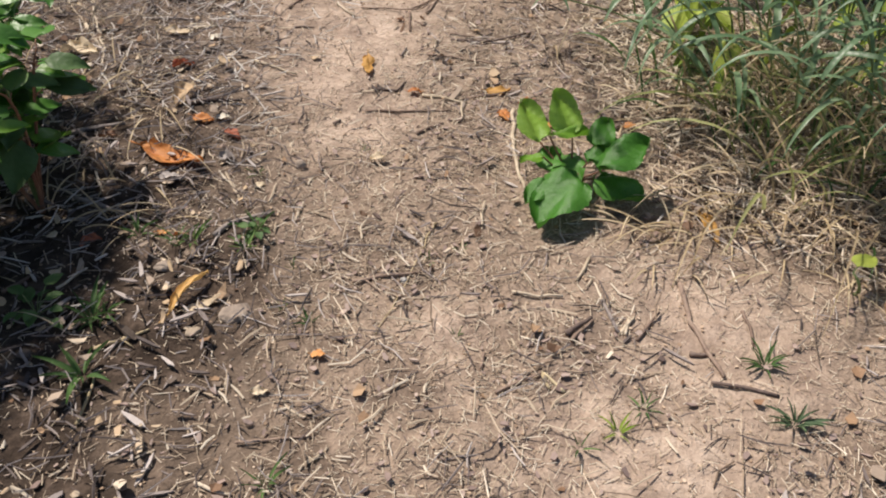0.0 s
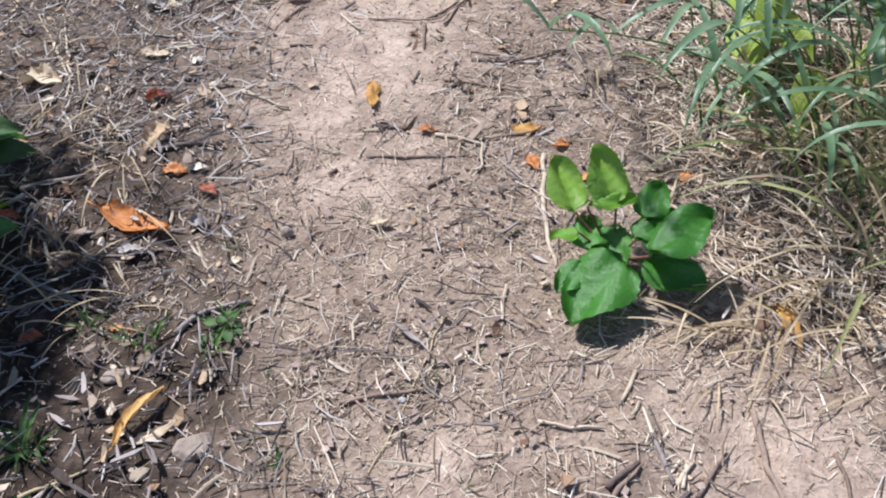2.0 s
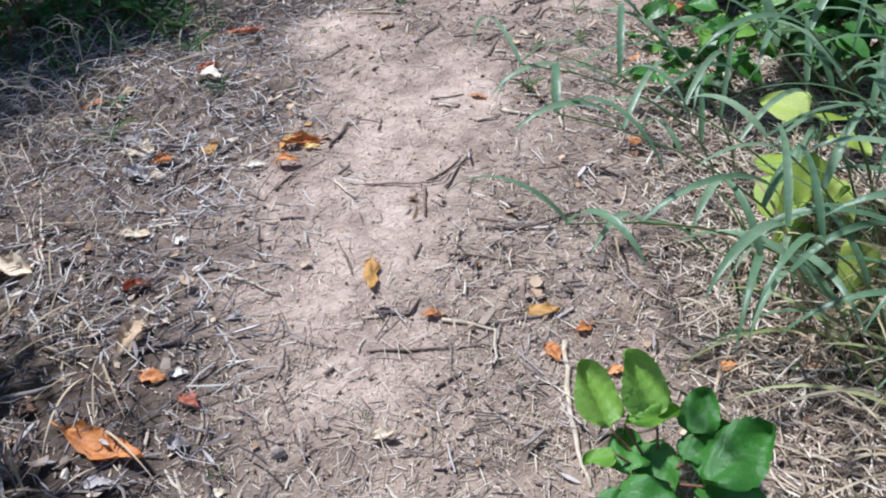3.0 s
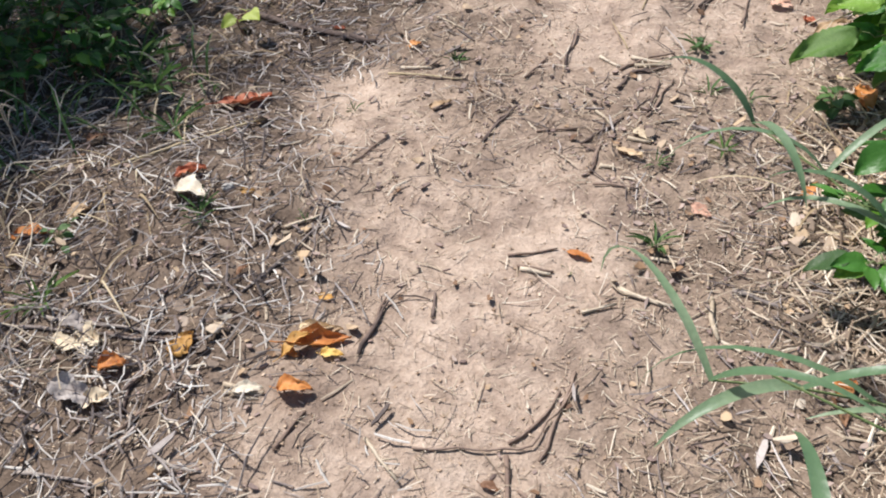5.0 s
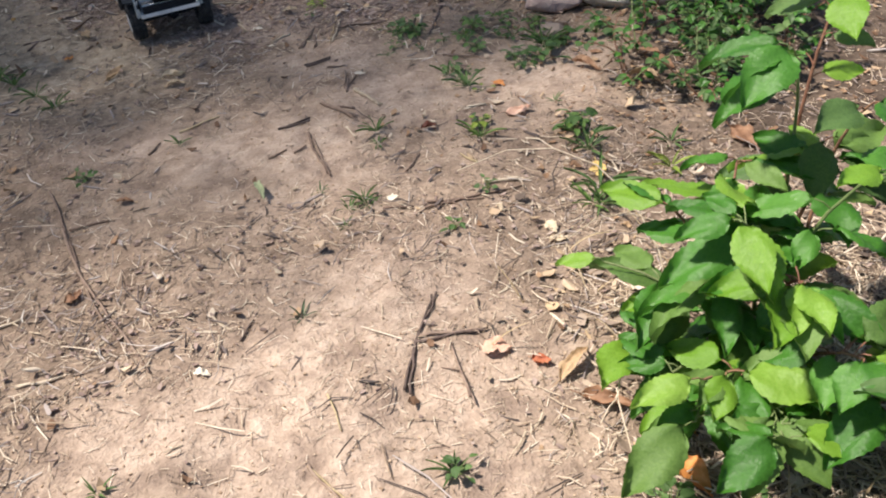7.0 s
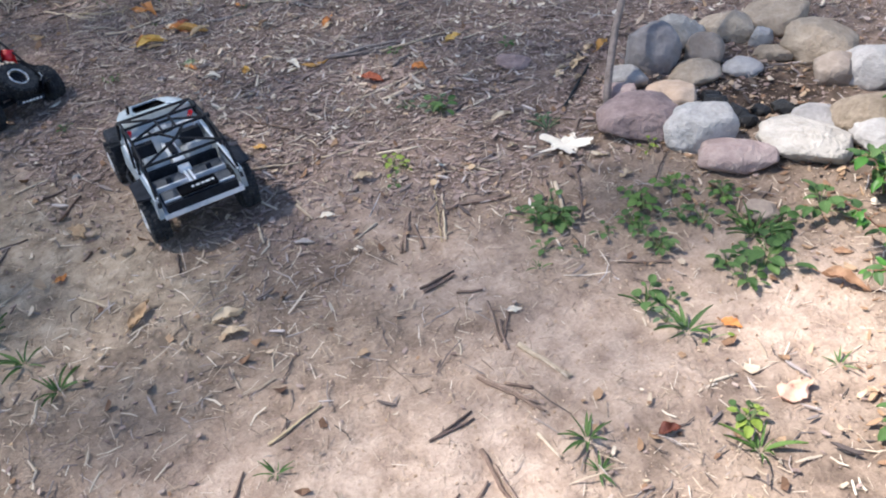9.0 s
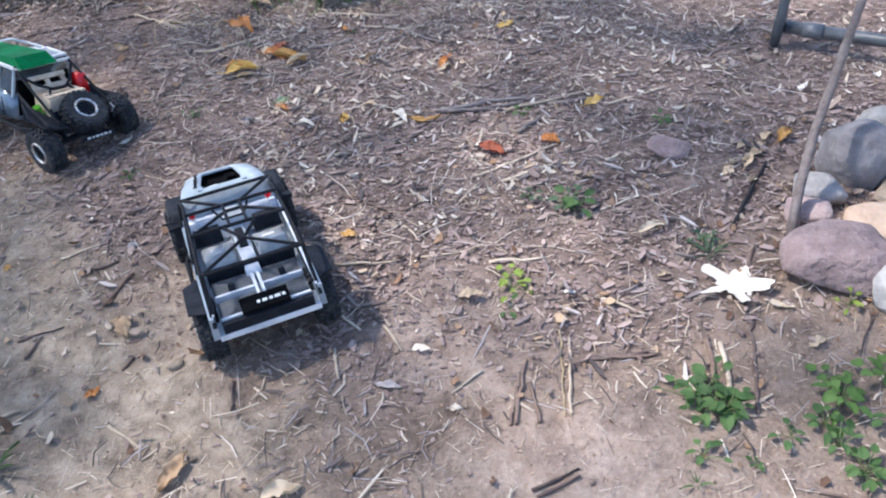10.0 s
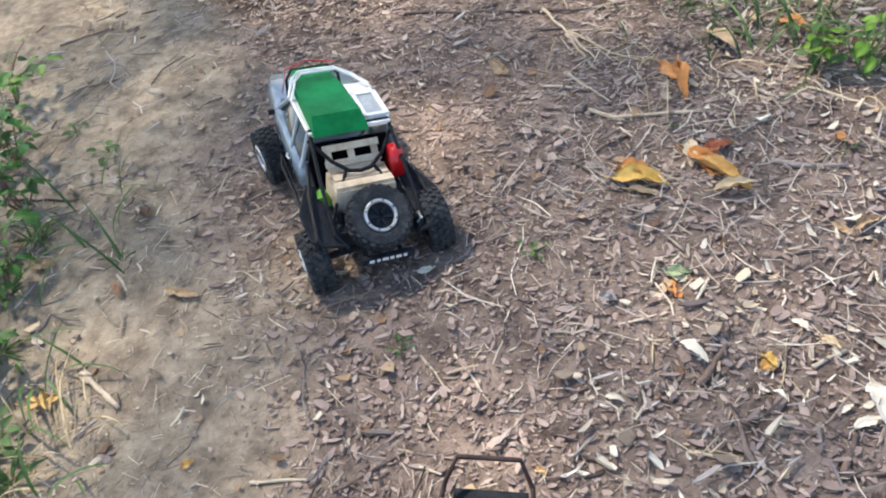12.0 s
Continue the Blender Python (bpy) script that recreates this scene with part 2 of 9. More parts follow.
def ground():
    def axis(lo, hi, step):
        out = list(np.arange(lo, hi + step / 2, step))
        for sign, end in ((-1, lo), (1, hi)):
            d, p = step, end
            ring = []
            while abs(p) < 600:
                d *= 1.35
                p += sign * d
                ring.append(p)
            out = ring[::-1] + out if sign < 0 else out + ring
        return np.array(out)

    xs, ys = axis(-2.2, 3.0, 0.018), axis(-0.5, 7.6, 0.018)
    X, Y = np.meshgrid(xs, ys)
    Z = height(X, Y)
    nx, ny = len(xs), len(ys)
    co = np.stack([X, Y, Z], -1).reshape(-1, 3)
    i = np.arange(nx * ny).reshape(ny, nx)
    quads = np.stack([i[:-1, :-1], i[:-1, 1:], i[1:, 1:], i[1:, :-1]], -1).reshape(-1, 4)
    me = bpy.data.meshes.new("ground")
    me.from_pydata(co.tolist(), [], quads.tolist())
    for name, f in (("bare", bare), ("mulch", mulched), ("humus", shaded_soil), ("mud", olive_shade)):
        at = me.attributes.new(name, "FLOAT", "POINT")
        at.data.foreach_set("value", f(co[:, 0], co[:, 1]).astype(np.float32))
    me.shade_smooth()
    m = bpy.data.materials.new("soil")
    m.use_nodes = True
    t = m.node_tree
    N, K = t.nodes, t.links
    b = N["Principled BSDF"]
    b.inputs["Roughness"].default_value, b.inputs["Specular IOR Level"].default_value = 0.95, 0.15
    co_n = N.new("ShaderNodeTexCoord")

    def tex(scale, detail):
        n = N.new("ShaderNodeTexNoise")
        n.inputs["Scale"].default_value, n.inputs["Detail"].default_value, n.inputs["Roughness"].default_value = scale, detail, 0.65
        K.new(co_n.outputs["Object"], n.inputs["Vector"])
        return n.outputs[0]

    def ramp(src, stops):
        r = N.new("ShaderNodeValToRGB")
        e = r.color_ramp.elements
        while len(e) < len(stops):
            e.new(0.5)
        for k, (p, c) in enumerate(stops):
            e[k].position, e[k].color = p, (*c, 1)
        K.new(src, r.inputs[0])
        return r.outputs[0]

    def blend(f, a, c):
        x = N.new("ShaderNodeMix")
        x.data_type = "RGBA"
        K.new(f, x.inputs[0]), K.new(a, x.inputs[6]), K.new(c, x.inputs[7])
        return x.outputs[2]

    def attr(name):
        a = N.new("ShaderNodeAttribute")
        a.attribute_name = name
        return a.outputs["Fac"]

    wide, blotch, mid, fine = tex(2.6, 4), tex(9, 5), tex(26, 6), tex(130, 5)
    sand = blend(wide, ramp(mid, [(0.3, (0.31, 0.226, 0.170)), (0.48, (0.50, 0.385, 0.302)), (0.66, (0.67, 0.54, 0.44))]),
                 ramp(fine, [(0.3, (0.34, 0.254, 0.195)), (0.7, (0.62, 0.49, 0.395))]))
    dirt = blend(blotch, ramp(mid, [(0.3, (0.12, 0.089, 0.067)), (0.5, (0.265, 0.200, 0.150)), (0.7, (0.44, 0.337, 0.257))]),
                 ramp(fine, [(0.3, (0.20, 0.148, 0.112)), (0.7, (0.46, 0.355, 0.275))]))
    loam = ramp(mid, [(0.3, (0.11, 0.080, 0.066)), (0.5, (0.235, 0.178, 0.148)), (0.7, (0.38, 0.295, 0.245))])
    # very dark ramp: loam colour plus painted shade in litter gaps and under plants
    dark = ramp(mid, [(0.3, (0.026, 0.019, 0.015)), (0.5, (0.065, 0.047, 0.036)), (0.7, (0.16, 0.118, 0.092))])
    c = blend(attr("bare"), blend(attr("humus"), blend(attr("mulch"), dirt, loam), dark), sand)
    # grey-olive ramp that paints the trodden sand as it looks in shade
    mud = ramp(mid, [(0.3, (0.19, 0.155, 0.115)), (0.5, (0.34, 0.283, 0.212)), (0.7, (0.48, 0.405, 0.31))])
    c = blend(attr("mud"), c, mud)
    stain = ramp(blotch, [(0.36, (0.62, 0.60, 0.60)), (0.5, (0.9, 0.89, 0.88)), (0.6, (1.0, 1.0, 1.0))])
    tint = N.new("ShaderNodeMix")
    tint.data_type, tint.blend_type = "RGBA", "MULTIPLY"
    tint.inputs[0].default_value = 1.0
    K.new(c, tint.inputs[6]), K.new(stain, tint.inputs[7])
    c = tint.outputs[2]
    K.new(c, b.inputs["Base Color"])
    bp = N.new("ShaderNodeBump")
    bp.inputs["Strength"].default_value, bp.inputs["Distance"].default_value = 0.8, 0.005
    K.new(fine, bp.inputs["Height"])
    b2 = N.new("ShaderNodeBump")
    b2.inputs["Strength"].default_value, b2.inputs["Distance"].default_value = 0.75, 0.016
    K.new(mid, b2.inputs["Height"]), K.new(bp.outputs[0], b2.inputs["Normal"])
    K.new(b2.outputs[0], b.inputs["Normal"])
    me.materials.append(m)
    return tagged(new("ground", me), "tan sandy soil trail with trodden litter and bark", "ground", kind="structure")


ground()


# ---- loose litter ----
def beside(x, y):
    """1 along the trail, thinning out far to its sides."""
    mid = np.interp(y, [0, 1, 2, 3, 4, 5, 6, 7], [1.25, 0.75, 0.25, 0.45, 0.75, 0.75, 0.3, 0.3])
    return np.clip(1.75 - np.abs(x - mid) / 1.2, 0, 1)


def sow(n, keep, seed, area=(-1.7, 2.6, -0.2, 7.4)):
    """n places, kept with the chance that keep(x, y) gives."""
    r = np.random.RandomState(seed)
    x, y = r.uniform(area[0], area[1], n), r.uniform(area[2], area[3], n)
    k = r.rand(n) < keep(x, y) * beside(x, y)
    return x[k], y[k], r


def strips(name, x, y, r, length, width, material, label, category, lift=0.004, tilt=0.12, bend=0.35, flat=0.6, stations=3):
    """Thin bent straws: a few stations of a three-sided section each."""
    n = len(x)
    L = np.clip(r.lognormal(np.log(length), 0.5, n), 0, length * 4)
    W = width * r.uniform(0.6, 1.5, n) * np.clip(L / length, 0.5, 1.6) ** 0.5
    a, k = r.uniform(0, 2 * np.pi, n), r.normal(0, bend, n)
    el = r.normal(0, tilt, n)
    z0 = height(x, y) + np.abs(r.normal(0, lift, n)) + W * 0.25 + np.abs(np.sin(el)) * L * 0.3
    co = np.zeros((n, stations, 3, 3))
    for s in range(stations):
        u = 2 * s / (stations - 1) - 1
        px = x + np.cos(a + k * u) * L / 2 * u
        py = y + np.sin(a + k * u) * L / 2 * u
        pz = z0 + np.sin(el) * L / 2 * u
        w = W * (1 - 0.3 * abs(u))
        nx, ny = -np.sin(a + k * u), np.cos(a + k * u)
        for q, (e, h) in enumerate(((-0.5, 0), (0.5, 0), (0, 1))):
            co[:, s, q, 0], co[:, s, q, 1], co[:, s, q, 2] = px + nx * e * w, py + ny * e * w, pz + h * w * flat - w * 0.2
    base = (np.arange(n) * stations * 3)[:, None, None]
    quad = np.array([[s * 3 + q, s * 3 + (q + 1) % 3, s * 3 + 3 + (q + 1) % 3, s * 3 + 3 + q] for s in range(stations - 1) for q in range(3)])
    end = stations * 3 - 3
    faces = (base + quad[None]).reshape(-1, 4).tolist() + (base + np.array([[2, 1, 0], [end, end + 1, end + 2]])[None]).reshape(-1, 3).tolist()
    return stuff(name, co.reshape(-1, 3).tolist(), faces, material, label, category)


def plates(name, x, y, r, length, aspect, thick, material, label, category, tilt=0.25, lift=0.003, sides=5, curl=0.0):
    """Flat torn pieces: an uneven outline with a thickness, lying at odd tilts."""
    n = len(x)
    L = np.minimum(r.lognormal(np.log(length), 0.45, n), length * 1.9)
    A = r.uniform(aspect[0], aspect[1], n)
    a = r.uniform(0, 2 * np.pi, n)
    tx, ty = r.normal(0, tilt, n), r.normal(0, tilt, n)
    z0 = height(x, y) + np.abs(r.normal(0, lift, n)) + L * 0.25 * (np.abs(tx) + np.abs(ty) * A)
    co = np.zeros((n, 2, sides, 3))
    for q in range(sides):
        ang = 2 * np.pi * (q + r.uniform(-0.3, 0.3, n)) / sides
        rad = r.uniform(0.7, 1.1, n)
        u, v = np.cos(ang) * rad * L / 2, np.sin(ang) * rad * L / 2 * A
        h = u * tx + v * ty + curl * (u * u) / np.maximum(L, 1e-4) * 2
        for s in (0, 1):
            co[:, s, q, 0] = x + np.cos(a) * u - np.sin(a) * v
            co[:, s, q, 1] = y + np.sin(a) * u + np.cos(a) * v
            co[:, s, q, 2] = z0 + h + s * thick * np.clip(L / length, 0.5, 2)
    base = (np.arange(n) * 2 * sides)[:, None, None]
    quad = np.array([[q, (q + 1) % sides, sides + (q + 1) % sides, sides + q] for q in range(sides)])
    faces = (base + quad[None]).reshape(-1, 4).tolist() + (base[:, 0] + np.arange(sides, 2 * sides)[None]).tolist()
    return stuff(name, co.reshape(-1, 3).tolist(), faces, material, label, category)


def litter():
    # straw on the near trail, thicker off the trodden patches
    patchy = lambda x, y: (0.35 + 0.9 * rough(x, y, 5, 2)) * np.interp(y, [0.3, 0.9, 3.2, 3.8], [0.75, 1, 1, 0.42]) * (1 - 0.78 * humus(x, y))  # noqa: E731
    x, y, r = sow(230000, lambda x, y: (1 - 0.68 * bare(x, y)) * patchy(x, y) * (1 - 0.35 * mulched(x, y)), 1)
    strips("dry_straw", x, y, r, 0.015, 0.0016, STRAW, "short bits of dry tan straw scattered over soil", "straw", stations=2, flat=0.35, tilt=0.2)
    x, y, r = sow(60000, lambda x, y: np.interp(y, [1.3, 1.8], [1, 0.25]) * (0.3 + rough(x, y, 6, 4)) * (1 - 0.5 * bare(x, y)) * (1 - 0.7 * humus(x, y)), 17, (0.5, 2.0, -0.1, 3.2))
    strips("straw_flecks", x, y, r, 0.010, 0.0014, PALE, "tiny pale straw flecks pressed into the soil", "straw", stations=2, flat=0.35, tilt=0.15, lift=0.002)
    x, y, r = sow(40000, mat_edge, 12, (0.9, 2.4, 0.8, 3.2))
    strips("straw_mat", x, y, r, 0.032, 0.0028, STRAW, "thick mat of pale dry straw below the grass", "straw", lift=0.009, tilt=0.18, flat=0.4, bend=0.14)
    x, y, r = sow(26000, lambda x, y: (1 - 0.95 * bare(x, y)) * patchy(x, y) ** 2 * (1 - 0.5 * mulched(x, y)), 8)
    strips("long_straw", x, y, r, 0.036, 0.0018, STRAW, "long dry grass straws lying over the litter", "straw", lift=0.008, flat=0.4, bend=0.12)
    x, y, r = sow(44000, lambda x, y: humus(x, y) * (1 - 0.9 * bare(x, y)) * np.interp(y, [0.4, 0.9], [0.4, 1]), 9, (-1.9, 1.2, -0.2, 6.8))
    strips("dead_thatch", x, y, r, 0.036, 0.0025, GREY_TWIG, "mat of grey dead grass stems over dark soil", "thatch", lift=0.014, tilt=0.25, bend=0.2)
    x, y, r = sow(17000, lambda x, y: (1 - 0.95 * bare(x, y)) * (0.15 + rough(x, y, 2.5, 1) ** 2) * (1 - 0.4 * mulched(x, y)) * (1 - 0.6 * humus(x, y)), 10)
    strips("wood_shreds", x, y, r, 0.024, 0.0032, PALE, "pale shredded wood splinters strewn over soil", "wood shreds", lift=0.004, flat=0.35, bend=0.15)
    x, y, r = sow(15000, lambda x, y: np.clip(humus(x, y) * 1.6, 0, 1) * (0.15 + rough(x, y, 4, 5)) * np.interp(y, [1.9, 2.6], [1, 0.4]), 16, (-1.2, 0.6, 1.0, 4.2))
    strips("pale_thatch", x, y, r, 0.03, 0.0024, BLEACHED, "bleached grey-white straw bits over dark litter", "straw", lift=0.012, flat=0.4, bend=0.16, tilt=0.2)
    x, y, r = sow(34000, lambda x, y: np.clip(1 - 1.25 * bare(x, y), 0.03, 1) * patchy(x, y), 2)
    strips("thin_twigs", x, y, r, 0.034, 0.0019, GREY_TWIG, "thin grey-brown twigs scattered over the soil", "twigs", lift=0.006, bend=0.18)
    x, y, r = sow(120000, lambda x, y: mulched(x, y) * (1 - 0.92 * bare(x, y)), 3, (-1.7, 2.6, 3.6, 7.4))
    plates("bark_mulch", x, y, r, 0.0095, (0.2, 0.6), 0.0010, CHIP, "fine purple-brown shredded bark mulch covering the soil", "mulch", tilt=0.2, sides=6)
    x, y, r = sow(26000, lambda x, y: mulched(x, y) * (1 - 0.92 * bare(x, y)) * (0.4 + 0.9 * rough(x, y, 5, 3)), 21, (-1.7, 2.6, 3.6, 7.4))
    plates("bark_chips", x, y, r, 0.019, (0.13, 0.55), 0.0012, CHIP, "brown flat bark chips of many sizes in mulch", "mulch", tilt=0.12, sides=7, lift=0.003)
    x, y, r = sow(60000, lambda x, y: np.clip(1 - 1.25 * bare(x, y), 0.04, 1) * (1 - 0.6 * mulched(x, y)) * patchy(x, y), 4)
    plates("bark_flakes", x, y, r, 0.010, (0.25, 0.7), 0.0015, CHIP, "small brown bark flakes lying on soil", "bark", tilt=0.3)
    x, y, r = sow(70000, lambda x, y: 0.35 + 0.5 * rough(x, y, 4, 3) + 0.2 * bare(x, y) - 0.3 * mulched(x, y), 5)
    plates("soil_crumbs", x, y, r, 0.0042, (0.5, 1.0), 0.0014, CRUMB, "tan soil crumbs and grit on the trail", "soil", tilt=0.1, lift=0.0, sides=4)
    x, y, r = sow(6000, lambda x, y: (0.25 + 0.75 * mulched(x, y)) * (1 - 0.8 * bare(x, y)) * (0.4 + rough(x, y, 3, 1)), 6)
    plates("pale_husks", x, y, r, 0.013, (0.25, 0.6), 0.0012, PALE, "small pale curled husks among the litter", "husks", tilt=0.35, curl=0.6)
    x, y, r = sow(5200, lambda x, y: mulched(x, y) * (0.2 + 1.2 * rough(x, y, 3, 2) ** 2), 13, (0.2, 2.6, 5.0, 7.2))
    plates("pale_leaf_bits", x, y, r, 0.018, (0.12, 0.5), 0.0008, CREAM_BITS, "pale crumpled bits of dead leaves on mulch", "leaf litter", tilt=0.3, curl=0.6, sides=7)
    x, y, r = sow(7000, lambda x, y: mulched(x, y) * np.interp(y, [5.3, 6.0], [0.25, 1]) * (0.3 + rough(x, y, 3, 4)), 20, (-0.1, 2.6, 4.9, 7.2))
    strips("straw_litter", x, y, r, 0.042, 0.0016, STRAW_PALE, "long pale straws and thin twigs strewn over mulch", "straw", lift=0.008, flat=0.4, bend=0.13, tilt=0.15)
    x, y, r = sow(1500, lambda x, y: 1 - bare(x, y), 14, (0.95, 1.75, 2.0, 3.2))
    plates("tan_leaf_bits", x, y, r, 0.026, (0.25, 0.6), 0.0008, LEAF_SCRAP, "tan crumpled dead leaves below the shrub", "leaf litter", tilt=0.25, curl=0.35, sides=8)
    clump = lambda x, y: np.clip(1 - 1.3 * bare(x, y), 0, 1) * np.clip(2.4 * rough(x, y, 4.5, 1) - 0.7, 0, 1)  # noqa: E731
    x, y, r = sow(16000, lambda x, y: clump(x, y) * (0.45 + 0.8 * humus(x, y) + 0.4 * mulched(x, y)), 18)
    plates("bark_strips", x, y, r, 0.030, (0.07, 0.2), 0.002, GREY_TWIG, "flat grey-brown bark strips in the litter", "bark", tilt=0.14, lift=0.007, sides=6)
    x, y, r = sow(9000, lambda x, y: clump(x, y) * (0.4 + 0.9 * humus(x, y)), 19)
    plates("leaf_scraps", x, y, r, 0.019, (0.3, 0.8), 0.0008, LEAF_SCRAP, "crumpled grey and tan dead leaf scraps in the litter", "leaf litter", tilt=0.3, lift=0.007, curl=0.5, sides=8)
    x, y, r = sow(2600, lambda x, y: (0.2 + rough(x, y, 4, 2)) * (1 - 0.7 * bare(x, y)), 15, (1.15, 2.4, 3.4, 5.0))
    plates("brown_leaf_bits", x, y, r, 0.015, (0.2, 0.55), 0.0008, DRY_LEAF, "brown crumpled dead leaves around the stone ring", "leaf litter", tilt=0.25, curl=0.35, sides=8)
    x, y, r = sow(5000, lambda x, y: (1 - 0.9 * bare(x, y)) * rough(x, y, 3, 0), 7)
    plates("leaf_crumbs", x, y, r, 0.016, (0.5, 0.9), 0.0008, DRY_LEAF, "crumbled orange-brown dead leaf bits", "leaf litter", tilt=0.35, curl=0.5)


litter()


# ---- the two scale trucks ----
RUBBER = mat("tyre_rubber", [(0.014, 0.016, 0.019), (0.028, 0.031, 0.036), (0.060, 0.059, 0.058)], 60, 0.8, bump=0.2)
BLACK_TUBE = mat("black_tube", [(0.008, 0.009, 0.012), (0.016, 0.018, 0.023)], 40, 0.55, bump=0.05, gloss=0.15)
BLACK_PLASTIC = mat("black_plastic", [(0.010, 0.012, 0.016), (0.024, 0.028, 0.037)], 45, 0.7, bump=0.1, gloss=0.14)
VOID = mat("engine_black", [(0.003, 0.003, 0.004), (0.007, 0.007, 0.008)], 60, 0.9, bump=0.0, gloss=0.05)
SILVER = mat("silver_lexan", [(0.27, 0.325, 0.36), (0.35, 0.41, 0.45), (0.42, 0.48, 0.52)], 14, 0.42, metal=0.15, bump=0.02, gloss=0.5)
GREY_BLUE = mat("grey_blue_lexan", [(0.13, 0.18, 0.235), (0.18, 0.24, 0.305), (0.24, 0.305, 0.375)], 16, 0.25, metal=0.3, bump=0.02, gloss=0.5)
FOIL = mat("bright_interior", [(0.58, 0.62, 0.66), (0.74, 0.77, 0.80), (0.84, 0.86, 0.88)], 18, 0.4, metal=0.0, bump=0.08, gloss=0.5)
SEAT_GREY = mat("seat_grey", [(0.26, 0.29, 0.32), (0.42, 0.455, 0.49)], 25, 0.55, bump=0.1)
TRAY_GREY = mat("tray_grey", [(0.07, 0.077, 0.085), (0.13, 0.14, 0.15)], 30, 0.6, bump=0.1)
CHROME = mat("bright_metal", [(0.50, 0.50, 0.50), (0.72, 0.72, 0.72)], 50, 0.35, metal=0.8, bump=0.03)
ROOF_GREEN = mat("green_roof_paint", [(0.0, 0.12, 0.036), (0.0, 0.155, 0.048), (0.0, 0.185, 0.058)], 18, 0.6, bump=0.02, gloss=0.1)
WHITE = mat("white_plastic", [(0.68, 0.69, 0.68), (0.80, 0.80, 0.79)], 25, 0.4, bump=0.02, gloss=0.5)
WINDOW = mat("smoked_window", [(0.05, 0.06, 0.065), (0.10, 0.115, 0.12)], 12, 0.12, bump=0.0, gloss=0.6)
PALE_WOOD = mat("pale_wood", [(0.48, 0.36, 0.24), (0.64, 0.51, 0.37), (0.72, 0.60, 0.46)], 40, 0.6, bump=0.15)
RED = mat("red_plastic", [(0.50, 0.008, 0.012), (0.66, 0.015, 0.02)], 30, 0.25, bump=0.02, gloss=0.6)
LIME = mat("lime_plastic", [(0.08, 0.30, 0.02), (0.13, 0.42, 0.04)], 30, 0.35, bump=0.02)
BRONZE = mat("bronzed_bar", [(0.030, 0.018, 0.017), (0.065, 0.042, 0.036)], 40, 0.45, metal=0.4, bump=0.05)


def tyre_mesh():
    bm = lathe([(0.026, -0.019), (0.036, -0.0225), (0.050, -0.0215), (0.0545, -0.016), (0.0555, 0.0), (0.0545, 0.016), (0.050, 0.0215), (0.036, 0.0225), (0.026, 0.019)], 44)
    n = 24
    for i in range(n):
        for row, (x, half) in enumerate(((-0.0165, 0), (-0.0055, 0.5), (0.0055, 0), (0.0165, 0.5))):
            a = 2 * math.pi * (i + half) / n
            turn = Matrix.Rotation(a, 3, "X") @ Matrix.Rotation(0.35 if row % 2 else -0.35, 3, "Z")
            at = Matrix.Rotation(a, 3, "X") @ Vector((x, 0, 0.0535 if row in (1, 2) else 0.0515))
            box(0.0085, 0.0095, 0.0055, at, top=(0.8, 0.75), bm=bm, turn=turn)
    for side in (-1, 1):
        for i in range(n):
            a = 2 * math.pi * i / n
            rot = Matrix.Rotation(a, 3, "X")
            box(0.004, 0.007, 0.010, rot @ Vector((side * 0.0205, 0, 0.041)), bm=bm, turn=rot)
    return bm


TYRE = None


def wheel(truck, x, y, z, side, spin=0.0, steer=0.0, tip=0.0):
    """A lugged tyre with a beadlock ring, a dark dished disc and six spokes; side -1 or 1 is where the ring shows."""
    global TYRE
    if TYRE is None:
        tyre = link("tyre", tyre_mesh(), RUBBER, truck)
        TYRE = tyre.data
    else:
        tyre = new("tyre", TYRE)
        tyre.parent = truck
    tyre.matrix_local = Matrix.Translation((x, y, z)) @ Matrix.Rotation(steer, 4, "Z") @ Matrix.Rotation(tip, 4, "Y") @ Matrix.Rotation(spin, 4, "X")
    part("rim_ring", lathe([(0.0232, 0.013 * side), (0.0236, 0.0215 * side), (0.0252, 0.0238 * side), (0.0283, 0.0238 * side), (0.0298, 0.021 * side), (0.028, 0.017 * side)], 36), CHROME, tyre, "bright beadlock ring", True)
    bm = lathe([(0.001, 0.006 * side), (0.001, 0.010 * side), (0.0275, 0.012 * side), (0.0275, -0.012 * side)], 28)
    part("rim_disc", bm, BLACK_PLASTIC, tyre, "black dished disc")
    bm = bmesh.new()
    for k in range(6):
        rot = Matrix.Rotation(2 * math.pi * k / 6, 3, "X")
        box(0.004, 0.005, 0.019, rot @ Vector((0.0125 * side, 0, 0.005)), top=(1, 1.3), bm=bm, turn=rot)
    part("spokes", bm, BLACK_PLASTIC, tyre)
    bm = bmesh.new()
    for k in range(8):
        a = 2 * math.pi * k / 8
        box(0.004, 0.003, 0.003, (0.0228 * side, 0.0268 * math.cos(a), 0.0268 * math.sin(a) - 0.0015), bm=bm)
    part("ring_bolts", bm, BLACK_PLASTIC, tyre)
    return tyre


